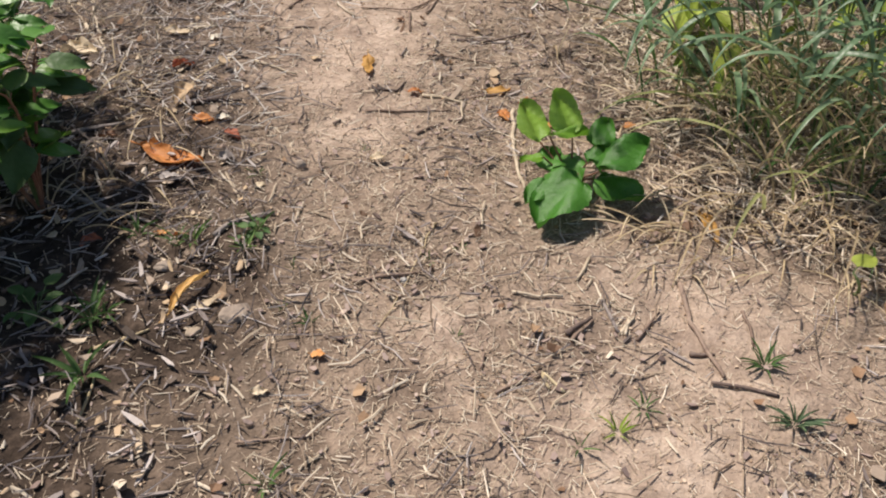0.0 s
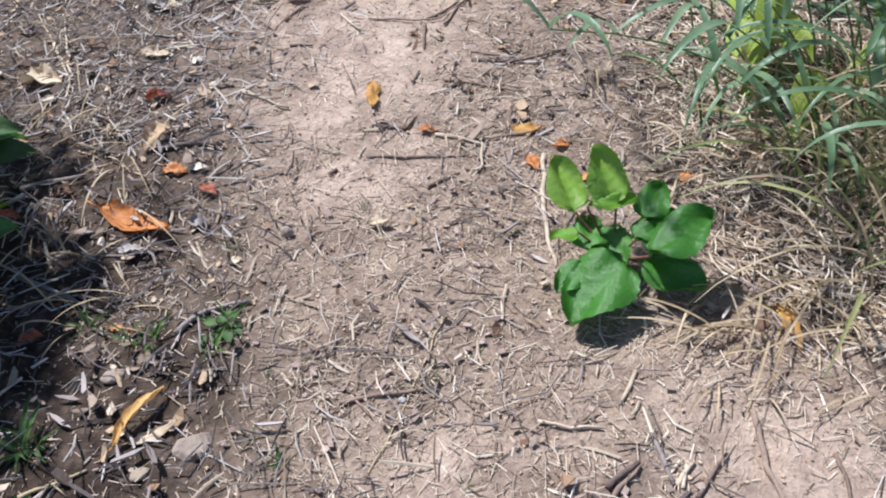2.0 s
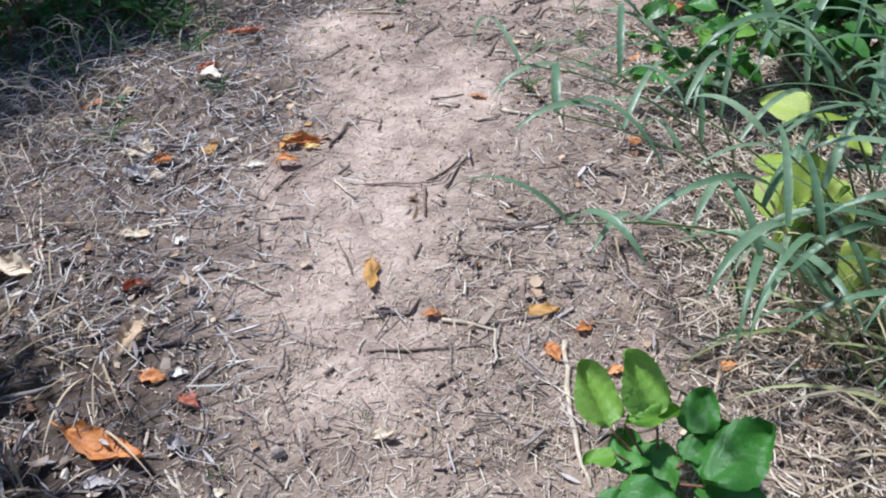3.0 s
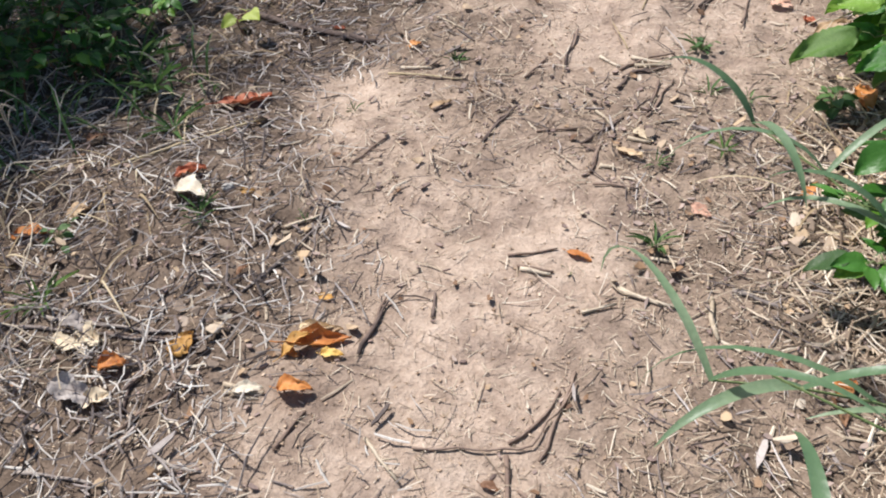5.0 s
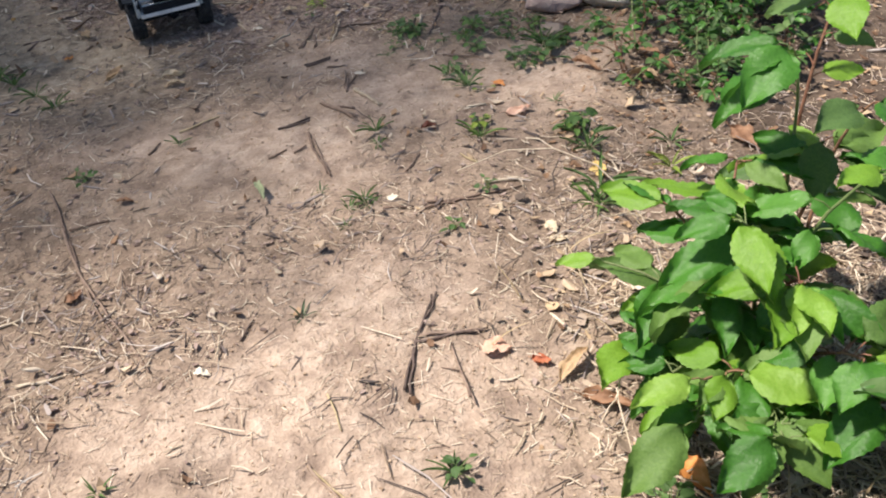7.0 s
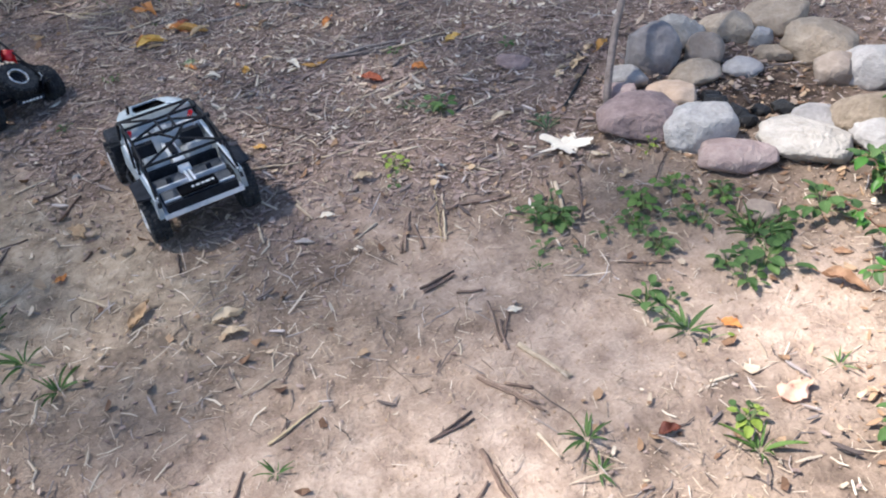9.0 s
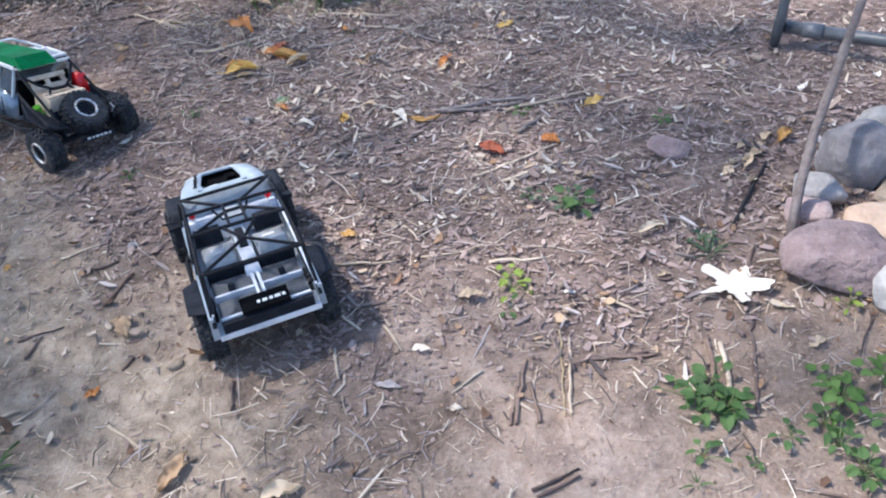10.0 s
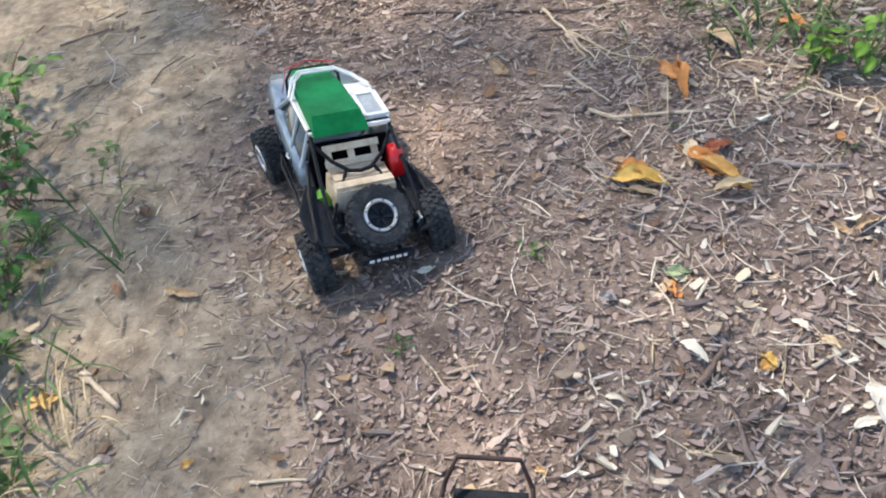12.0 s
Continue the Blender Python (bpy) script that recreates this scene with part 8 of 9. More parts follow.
fallen_leaf((1.021, 2.68), (1.043, 2.588), .5, LEAF_ORANGE, 'curled')
fallen_leaf((0.618, 2.051), (0.663, 2.044), .4, LEAF_ORANGE, 'flat')
fallen_leaf((-0.291, 1.83), (-0.255, 1.88), .5, LEAF_TAN, 'flat')
fallen_leaf((-0.136, 1.958), (-0.044, 1.949), .5, LEAF_WHITE, 'flat')
fallen_leaf((0.86, 1.591), (0.882, 1.591), .5, LEAF_TAN, 'flat')
fallen_leaf((-0.036, 2.814), (0.001, 2.822), .6, LEAF_YELLOW, 'flat')
fallen_leaf((0.065, 2.585), (0.087, 2.607), .7, LEAF_ORANGE, 'flat')
fallen_leaf((0.221, 2.359), (0.257, 2.395), .4, LEAF_TAN, 'curled')
fallen_leaf((0.11, 1.812), (0.118, 1.839), .5, LEAF_BROWN, 'curled')
fallen_leaf((-0.437, 2.933), (-0.295, 2.924), .5, LEAF_PALE, 'curled')
fallen_leaf((-0.681, 2.889), (-0.509, 2.795), .4, LEAF_TAN, 'curled')
fallen_leaf((0.958, 2.314), (0.978, 2.35), .5, LEAF_ORANGE, 'flat')
fallen_leaf((0.996, 2.518), (1.03, 2.549), .5, LEAF_BROWN, 'curled')
fallen_leaf((0.914, 2.878), (0.983, 2.924), .4, LEAF_TAN, 'curled')
fallen_leaf((-0.164, 2.629), (-0.135, 2.64), .6, LEAF_RED, 'flat')
fallen_leaf((0.266, 1.821), (0.297, 1.819), .5, LEAF_OCHRE, 'flat')
fallen_leaf((1.038, 2.547), (1.065, 2.586), .5, LEAF_TAN, 'curled')
fallen_leaf((1.076, 2.706), (1.058, 2.756), .5, LEAF_ORANGE, 'curled')
fallen_leaf((-0.312, 4.166), (-0.237, 4.173), .5, LEAF_ORANGE, 'flat')
fallen_leaf((-0.411, 3.837), (-0.406, 3.896), .6, LEAF_YELLOW, 'flat')
fallen_leaf((-0.376, 3.579), (-0.344, 3.502), .6, LEAF_OCHRE, 'flat')
fallen_leaf((0.031, 3.399), (0.068, 3.422), .6, LEAF_BROWN, 'flat')
fallen_leaf((0.296, 3.095), (0.326, 3.082), .5, LEAF_WHITE, 'flat')
fallen_leaf((1.093, 3.775), (1.164, 3.786), .6, LEAF_PINK, 'flat')
fallen_leaf((0.874, 3.794), (0.914, 3.793), .7, LEAF_DARK, 'curled')
fallen_leaf((0.885, 2.941), (0.914, 2.922), .8, LEAF_RED, 'curled')
fallen_leaf((0.808, 2.993), (0.859, 2.971), .7, LEAF_PINK, 'flat')
fallen_leaf((-0.309, 3.204), (-0.197, 3.217), .5, LEAF_GREY, 'lobed')
fallen_leaf((0.935, 2.835), (1.005, 2.78), .4, LEAF_BROWN, 'curled')
fallen_leaf((1.362, 4.011), (1.413, 3.94), .5, LEAF_BROWN, 'curled')
fallen_leaf((1.07, 2.473), (1.144, 2.524), .4, LEAF_TAN, 'curled')
fallen_leaf((1.026, 3.251), (1.059, 3.232), .6, LEAF_PALE, 'flat')
fallen_leaf((1.583, 3.523), (1.606, 3.412), .5, LEAF_BROWN, 'curled')
fallen_leaf((1.079, 2.608), (1.098, 2.565), .4, LEAF_TAN, 'curled')
fallen_leaf((1.148, 2.462), (1.196, 2.475), .5, LEAF_BROWN, 'curled')
fallen_leaf((0.036, 4.468), (0.083, 4.532), .4, LEAF_TAN, 'curled')
fallen_leaf((-0.085, 4.931), (-0.057, 4.859), .5, LEAF_TAN, 'flat')
fallen_leaf((0.115, 3.741), (0.154, 3.736), .6, LEAF_BROWN, 'curled')
fallen_leaf((1.22, 3.484), (1.21, 3.41), .5, LEAF_YELLOW, 'flat')
fallen_leaf((1.465, 3.872), (1.534, 3.798), .4, LEAF_TAN, 'curled')
fallen_leaf((1.571, 3.954), (1.605, 3.87), .4, LEAF_BROWN, 'curled')
fallen_leaf((1.552, 4.008), (1.595, 3.939), .4, LEAF_BROWN, 'curled')
fallen_leaf((0.961, 3.409), (0.963, 3.379), .5, LEAF_PALE, 'flat')
fallen_leaf((0.731, 3.522), (0.76, 3.515), .6, LEAF_WHITE, 'flat')
fallen_leaf((1.183, 3.249), (1.196, 3.227), .7, LEAF_TAN, 'flat')
fallen_leaf((0.445, 3.689), (0.461, 3.61), .25, LEAF_GREENISH, 'curled')
fallen_leaf((1.038, 3.304), (1.048, 3.266), .7, LEAF_PALE, 'flat')
fallen_leaf((1.122, 3.989), (1.146, 3.956), .5, LEAF_ORANGE, 'flat')
fallen_leaf((1.438, 4.071), (1.467, 4.045), .5, LEAF_BROWN, 'flat')
fallen_leaf((1.056, 4.694), (1.186, 4.650), .85, LEAF_WHITE, 'maple')
fallen_leaf((0.2, 4.411), (0.271, 4.423), .5, LEAF_PALE, 'curled')
fallen_leaf((0.212, 4.372), (0.27, 4.366), .4, LEAF_PALE, 'curled')
fallen_leaf((0.758, 5.311), (0.815, 5.259), .5, LEAF_RED, 'curled')
fallen_leaf((0.91, 5.301), (0.955, 5.265), .6, LEAF_ORANGE, 'flat')
fallen_leaf((0.12, 5.940), (0.200, 5.922), .45, LEAF_ORANGE, 'curled')
fallen_leaf((0.235, 6.005), (0.320, 5.965), .4, LEAF_ORANGE, 'curled')
fallen_leaf((0.616, 5.529), (0.7, 5.494), .25, LEAF_OCHRE, 'flat')
fallen_leaf((1.265, 5.020), (1.300, 5.045), 0.50, LEAF_CREAM, 'curled')
fallen_leaf((1.290, 5.050), (1.345, 5.060), 0.40, LEAF_PALE, 'curled')
fallen_leaf((1.320, 5.030), (1.360, 5.080), 0.45, LEAF_CREAM, 'curled')
fallen_leaf((1.350, 5.070), (1.400, 5.085), 0.40, LEAF_TAN, 'curled')
fallen_leaf((1.370, 5.100), (1.420, 5.120), 0.45, LEAF_CREAM, 'curled')
fallen_leaf((1.300, 4.980), (1.335, 4.990), 0.50, LEAF_PALE, 'curled')
fallen_leaf((1.340, 5.110), (1.380, 5.140), 0.40, LEAF_PALE, 'curled')
fallen_leaf((1.005, 4.873), (1.078, 4.89), .3, LEAF_PALE, 'curled')
fallen_leaf((0.41, 4.615), (0.458, 4.598), .4, LEAF_GREY, 'flat')
fallen_leaf((0.762, 4.175), (0.791, 4.17), .6, LEAF_WHITE, 'flat')
fallen_leaf((1.184, 4.495), (1.223, 4.506), .5, LEAF_PALE, 'flat')
fallen_leaf((0.959, 5.954), (1.014, 5.965), .6, LEAF_YELLOW, 'flat')
fallen_leaf((1.166, 4.612), (1.207, 4.589), .4, LEAF_PALE, 'curled')
fallen_leaf((1.405, 5.12), (1.45, 5.16), .45, LEAF_CREAM, 'curled')
fallen_leaf((0.533, 4.524), (0.555, 4.523), .6, LEAF_WHITE, 'flat')
fallen_leaf((0.49, 4.682), (0.525, 4.671), .5, LEAF_WHITE, 'curled')
fallen_leaf((1.432, 5.095), (1.489, 5.137), .5, LEAF_OCHRE, 'curled')
fallen_leaf((0.604, 4.8), (0.651, 4.787), .6, LEAF_PALE, 'curled')
fallen_leaf((0.391, 5.043), (0.429, 5.037), .7, LEAF_OCHRE, 'flat')
fallen_leaf((0.147, 4.948), (0.177, 4.965), .6, LEAF_OCHRE, 'curled')
fallen_leaf((-0.126, 4.728), (-0.101, 4.747), .6, LEAF_ORANGE, 'curled')
fallen_leaf((1.068, 5.421), (1.127, 5.439), .5, LEAF_YELLOW, 'curled')
fallen_leaf((0.998, 4.743), (1.031, 4.747), .6, LEAF_PALE, 'curled')
fallen_leaf((-0.618, 5.458), (-0.53, 5.454), .3, LEAF_TAN, 'curled')
fallen_leaf((0.808, 4.752), (0.83, 4.742), .6, LEAF_WHITE, 'flat')
fallen_leaf((0.258, 5.988), (0.369, 5.93), .3, LEAF_OCHRE, 'curled')
fallen_leaf((0.315, 5.567), (0.363, 5.535), .4, LEAF_WHITE, 'curled')
fallen_leaf((0.255, 5.707), (0.31, 5.697), .35, LEAF_GREENISH, 'curled')
fallen_leaf((0.581, 5.57), (0.607, 5.503), .4, LEAF_WHITE, 'curled')
fallen_leaf((0.744, 5.776), (0.789, 5.82), .5, LEAF_ORANGE, 'curled')
fallen_leaf((-0.727, 5.168), (-0.655, 5.198), .6, LEAF_OCHRE, 'lobed')
fallen_leaf((0.509, 5.629), (0.538, 5.615), .5, LEAF_PALE, 'curled')
fallen_leaf((-0.353, 5.143), (-0.342, 5.162), .6, LEAF_OCHRE, 'flat')
fallen_leaf((0.435, 5.552), (0.458, 5.574), .6, LEAF_OCHRE, 'flat')
fallen_leaf((0.17, 5.297), (0.188, 5.292), .5, LEAF_OCHRE, 'curled')
fallen_leaf((0.744, 5.748), (0.779, 5.775), .4, LEAF_PALE, 'curled')
fallen_leaf((0.678, 5.907), (0.719, 5.902), .4, LEAF_GREY, 'flat')
fallen_leaf((0.491, 6.107), (0.521, 6.088), .5, LEAF_ORANGE, 'flat')
fallen_leaf((0.466, 5.653), (0.496, 5.642), .5, LEAF_WHITE, 'curled')
fallen_leaf((0.565, 5.486), (0.601, 5.517), .4, LEAF_WHITE, 'curled')
fallen_leaf((0.126, 6.299), (0.192, 6.226), .3, LEAF_ORANGE, 'curled')
fallen_leaf((-0.15, 5.605), (-0.119, 5.619), .5, LEAF_WHITE, 'flat')
fallen_leaf((0.175, 5.625), (0.202, 5.626), .8, LEAF_GREY, 'flat')
fallen_leaf((-0.939, 5.439), (-0.888, 5.454), .7, LEAF_TAN, 'flat')
fallen_leaf((0.284, 5.676), (0.301, 5.655), .6, LEAF_ORANGE, 'flat')
fallen_leaf((0.202, 6.424), (0.275, 6.344), .4, LEAF_TAN, 'curled')
fallen_leaf((0.347, 6.484), (0.411, 6.423), .4, LEAF_ORANGE, 'curled')
fallen_leaf((0.168, 6.289), (0.208, 6.173), .3, LEAF_ORANGE, 'curled')
fallen_leaf((0.456, 5.524), (0.477, 5.51), .4, LEAF_WHITE, 'curled')
fallen_leaf((-0.247, 6.26), (-0.193, 6.222), .5, LEAF_TAN, 'flat')
fallen_leaf((-0.727, 5.443), (-0.69, 5.415), .4, LEAF_BROWN, 'flat')
fallen_leaf((0.314, 5.476), (0.331, 5.47), .6, LEAF_WHITE, 'flat')
fallen_leaf((-0.106, 5.286), (-0.076, 5.285), .5, LEAF_BROWN, 'flat')
fallen_leaf((0.285, 1.678), (0.312, 1.736), 0.35, LEAF_OCHRE, 'curled')
fallen_leaf((0.284, 1.714), (0.337, 1.764), 0.3, LEAF_CREAM, 'curled')
fallen_leaf((0.299, 1.732), (0.348, 1.762), 0.4, LEAF_TAN, 'curled')
fallen_leaf((0.34, 1.704), (0.378, 1.712), 0.5, LEAF_YELLOW, 'curled')
fallen_leaf((0.28, 1.694), (0.31, 1.687), 0.6, LEAF_ORANGE, 'curled')
fallen_leaf((0.277, 1.742), (0.313, 1.761), 0.4, LEAF_CREAM, 'curled')
fallen_leaf((-0.099, 1.582), (-0.054, 1.586), .7, LEAF_PALE, 'curled')
fallen_leaf((-0.062, 1.615), (-0.005, 1.597), .7, LEAF_PALE, 'curled')
fallen_leaf((-0.094, 1.616), (-0.04, 1.61), .7, LEAF_GREY, 'curled')
fallen_leaf((-0.019, 1.509), (0.055, 1.503), .7, LEAF_GREY, 'curled')
fallen_leaf((0.038, 1.497), (0.074, 1.532), .7, LEAF_PALE, 'curled')
fallen_leaf((0.125, 5.901), (0.228, 5.913), 0.4, LEAF_YELLOW, 'curled')
fallen_leaf((0.157, 5.883), (0.226, 5.886), 0.25, LEAF_CREAM, 'curled')
fallen_leaf((0.235, 6.034), (0.258, 5.966), 0.45, LEAF_CREAM, 'curled')
fallen_leaf((0.268, 5.996), (0.313, 6.047), 0.55, LEAF_RED, 'curled')
fallen_leaf((0.271, 5.977), (0.311, 5.952), 0.6, LEAF_ORANGE, 'curled')
fallen_leaf((0.305, 5.912), (0.377, 5.937), 0.3, LEAF_CREAM, 'curled')
fallen_leaf((0.315, 5.956), (0.352, 5.957), 0.4, LEAF_CREAM, 'curled')
fallen_leaf((0.502, 5.869), (0.540, 5.853), 0.4, LEAF_TAN, 'curled')
fallen_leaf((0.538, 5.859), (0.577, 5.899), 0.4, LEAF_TAN, 'curled')
fallen_leaf((0.434, 5.577), (0.457, 5.557), 0.6, LEAF_YELLOW, 'curled')
fallen_leaf((0.507, 5.637), (0.539, 5.615), 0.4, LEAF_CREAM, 'curled')
fallen_leaf((0.573, 5.497), (0.601, 5.514), 0.5, LEAF_CREAM, 'curled')
fallen_leaf((0.575, 5.526), (0.595, 5.546), 0.4, LEAF_WHITE, 'curled')
fallen_leaf((0.321, 5.558), (0.344, 5.578), 0.3, LEAF_WHITE, 'curled')
fallen_leaf((0.380, 5.503), (0.394, 5.524), 0.3, LEAF_WHITE, 'curled')
fallen_leaf((0.471, 5.468), (0.494, 5.465), 0.3, LEAF_WHITE, 'curled')
fallen_leaf((0.547, 5.509), (0.562, 5.525), 0.4, LEAF_WHITE, 'curled')
fallen_leaf((0.313, 5.489), (0.330, 5.475), 0.3, LEAF_WHITE, 'curled')
fallen_leaf((0.266, 5.686), (0.290, 5.660), 0.6, LEAF_ORANGE, 'curled')
fallen_leaf((0.263, 5.704), (0.308, 5.717), 0.45, LEAF_GREENISH, 'curled')
fallen_leaf((0.179, 5.628), (0.198, 5.635), 0.8, LEAF_GREY, 'curled')
fallen_leaf((0.229, 5.445), (0.263, 5.442), 0.4, LEAF_WHITE, 'curled')


# ---- stones ----
stone(1.337, 4.675, 0.217, 0.185, 0.084, -31, 'mauve')
stone(1.428, 4.558, 0.166, 0.141, 0.113, -35, 'white')
stone(1.456, 4.435, 0.172, 0.141, 0.058, -38, 'mauve')
stone(1.633, 4.397, 0.230, 0.160, 0.072, -43, 'pale')
stone(1.479, 4.771, 0.146, 0.124, 0.055, -33, 'peach')
stone(1.599, 4.842, 0.147, 0.125, 0.046, -35, 'tan')
stone(1.532, 4.958, 0.156, 0.132, 0.146, -32, 'dark')
stone(1.667, 5.042, 0.145, 0.123, 0.103, -33, 'pale')
stone(1.672, 4.916, 0.108, 0.092, 0.101, -35, 'brown')
stone(1.833, 5.016, 0.162, 0.138, 0.088, -37, 'tan')
stone(1.975, 4.998, 0.192, 0.163, 0.084, -40, 'tan')
stone(1.864, 4.909, 0.066, 0.056, 0.062, -39, 'white')
stone(1.860, 4.837, 0.125, 0.072, 0.039, -40, 'tan')
stone(1.736, 4.805, 0.110, 0.093, 0.037, -38, 'grey')
stone(1.983, 4.798, 0.215, 0.184, 0.112, -43, 'tan')
stone(1.905, 4.654, 0.113, 0.097, 0.096, -44, 'brown')
stone(1.987, 4.601, 0.175, 0.130, 0.105, -46, 'grey')
stone(1.808, 4.408, 0.159, 0.136, 0.113, -47, 'tan')
stone(1.800, 4.325, 0.185, 0.125, 0.072, -40, 'grey')
stone(1.428, 4.900, 0.110, 0.093, 0.059, -30, 'grey')
stone(1.366, 4.837, 0.107, 0.091, 0.048, -30, 'mauve')
stone(1.727, 4.495, 0.125, 0.107, 0.039, -43, 'grey')
stone(1.386, 4.235, 0.077, 0.066, 0.038, -41, 'brown')
stone(0.825, 0.517, 0.056, 0.042, 0.018, 51, 'brown')
stone(1.056, 0.685, 0.014, 0.010, 0.009, 30, 'white')
stone(0.723, 0.930, 0.024, 0.019, 0.022, 38, 'brown')
stone(0.643, 0.572, 0.034, 0.026, 0.012, 56, 'brown')
stone(0.782, 0.454, 0.028, 0.016, 0.009, 57, 'tan')
stone(1.650, 1.010, 0.020, 0.016, 0.014, -13, 'grey')
stone(0.040, 4.766, 0.035, 0.024, 0.017, 28, 'tan')
stone(0.206, 4.980, 0.017, 0.014, 0.010, 16, 'white')
stone(0.282, 4.657, 0.019, 0.012, 0.010, 17, 'tan')
stone(-0.076, 5.156, 0.024, 0.019, 0.016, 29, 'white')
stone(-0.492, 4.989, 0.021, 0.016, 0.011, 62, 'tan')
stone(-0.043, 2.007, 0.026, 0.021, 0.012, 45, 'white')
stone(0.371, 1.406, 0.016, 0.013, 0.011, 55, 'tan')
stone(1.183, 5.145, 0.104, 0.075, 0.022, -23, 'mauve')
charcoal_lump(1.559, 4.664, 0.064)
charcoal_lump(1.579, 4.619, 0.057)
charcoal_lump(1.575, 4.710, 0.049)
charcoal_lump(1.698, 4.586, 0.048)
charcoal_lump(1.582, 4.575, 0.047)
charcoal_lump(1.645, 4.606, 0.042)

# ---- low weeds ----
weed(0.970, 4.443, 0.082, 7, WEED_GREEN, 'rosette')
weed(0.994, 4.403, 0.0574, 5, WEED_GREEN, 'rosette')
weed(1.180, 4.411, 0.0574, 6, WEED_LIGHT, 'rosette')
weed(1.274, 4.401, 0.0738, 8, WEED_LIGHT, 'rosette')
weed(1.361, 4.347, 0.0574, 6, WEED_GREEN, 'rosette')
weed(1.126, 4.296, 0.0574, 6, WEED_GREEN, 'rosette')
weed(1.133, 4.230, 0.041, 4, WEED_GREEN, 'rosette')
weed(1.336, 4.188, .10, 12, WEED_GREEN, 'tuft')
weed(1.790, 4.219, .09, 10, WEED_GREEN, 'rosette')
weed(1.755, 4.041, .10, 10, WEED_GREEN, 'rosette')
weed(1.742, 3.926, .11, 12, WEED_GREEN, 'rosette')
weed(1.798, 4.138, .09, 9, WEED_LIGHT, 'rosette')
weed(1.712, 3.817, .1, 10, WEED_GREEN, 'rosette')
weed(1.908, 4.166, .1, 9, WEED_GREEN, 'rosette')
weed(0.756, 3.773, .06, 8, WEED_GREEN, 'tuft')
weed(1.026, 3.761, .06, 5, WEED_YELLOW, 'rosette')
weed(1.077, 3.957, .05, 2, WEED_YELLOW, 'rosette')
weed(1.027, 4.029, 0.0492, 4, WEED_GREY, 'rosette')
weed(1.238, 3.592, .10, 9, WEED_GREEN, 'tuft')
weed(1.226, 3.540, .09, 9, WEED_GREEN, 'tuft')
weed(1.232, 3.637, .07, 6, WEED_LIGHT, 'rosette')
weed(1.190, 3.380, .12, 9, WEED_GREEN, 'tuft')
weed(1.169, 3.324, .10, 8, WEED_GREEN, 'tuft')
weed(0.682, 3.525, .06, 12, WEED_GREEN, 'tuft')
weed(0.644, 3.508, .045, 8, WEED_GREEN, 'tuft')
weed(0.959, 3.476, .05, 5, WEED_GREEN, 'rosette')
weed(0.259, 3.990, .05, 7, WEED_GREEN, 'tuft')
weed(0.028, 3.886, .05, 6, WEED_GREEN, 'rosette')
weed(-0.109, 4.356, .08, 9, WEED_GREEN, 'tuft')
weed(0.718, 4.829, .06, 3, WEED_YELLOW, 'rosette')
weed(0.902, 5.006, .05, 6, WEED_GREEN, 'rosette')
weed(1.377, 3.417, .10, 6, WEED_YELLOW, 'tuft')
weed(1.424, 3.516, .07, 6, WEED_GREEN, 'tuft')
weed(0.851, 3.355, .05, 5, WEED_GREEN, 'rosette')
weed(0.626, 3.438, .05, 5, WEED_GREEN, 'tuft')
weed(0.876, 4.275, .04, 5, WEED_GREEN, 'tuft')
weed(0.588, 3.608, .04, 5, WEED_GREEN, 'tuft')
weed(1.236, 3.803, .05, 6, WEED_GREEN, 'tuft')
weed(0.979, 4.399, 0.082, 9, WEED_GREEN, 'rosette')
weed(0.946, 4.430, 0.0656, 6, WEED_GREEN, 'rosette')
weed(1.171, 4.372, 0.0738, 9, WEED_LIGHT, 'rosette')
weed(1.126, 4.338, 0.0656, 6, WEED_GREEN, 'rosette')
weed(1.139, 4.243, 0.0656, 7, WEED_GREEN, 'rosette')
weed(1.269, 4.278, 0.0656, 6, WEED_GREEN, 'rosette')
weed(1.355, 4.330, 0.0574, 6, WEED_LIGHT, 'rosette')
weed(1.298, 4.097, 0.107, 10, WEED_GREEN, 'rosette')
weed(1.231, 4.069, 0.0738, 7, WEED_GREEN, 'rosette')
weed(0.907, 4.322, 0.0574, 4, WEED_GREEN, 'rosette')
weed(0.716, 4.794, .06, 3, WEED_YELLOW, 'rosette')
weed(0.899, 5.016, .07, 7, WEED_GREY, 'rosette')
weed(1.132, 4.825, .05, 5, WEED_GREY, 'rosette')
weed(1.308, 4.576, .05, 4, WEED_YELLOW, 'rosette')
weed(1.504, 4.424, .05, 3, WEED_YELLOW, 'rosette')
weed(1.048, 3.990, .09, 8, WEED_GREEN, 'tuft')
weed(1.013, 4.077, .07, 6, WEED_GREEN, 'tuft')
weed(1.075, 4.091, 0.041, 4, WEED_GREEN, 'rosette')
weed(0.015, 5.702, .03, 3, WEED_GREEN, 'rosette')
weed(1.231, 4.311, 0.0574, 6, WEED_GREEN, 'rosette')
weed(1.334, 4.235, 0.0656, 6, WEED_LIGHT, 'rosette')
weed(1.388, 4.180, 0.082, 8, WEED_GREEN, 'rosette')
weed(1.062, 4.331, 0.0492, 4, WEED_GREEN, 'rosette')
weed(0.979, 4.285, 0.0328, 3, WEED_GREEN, 'rosette')
weed(0.043, 5.695, .035, 5, WEED_GREEN, 'rosette')
weed(-1.039, 5.799, .06, 6, WEED_GREEN, 'rosette')
weed(-0.928, 5.358, .09, 9, WEED_GREEN, 'tuft')
weed(-1.000, 5.501, .08, 8, WEED_GREEN, 'tuft')
weed(-0.632, 5.040, .10, 10, WEED_GREEN, 'tuft')
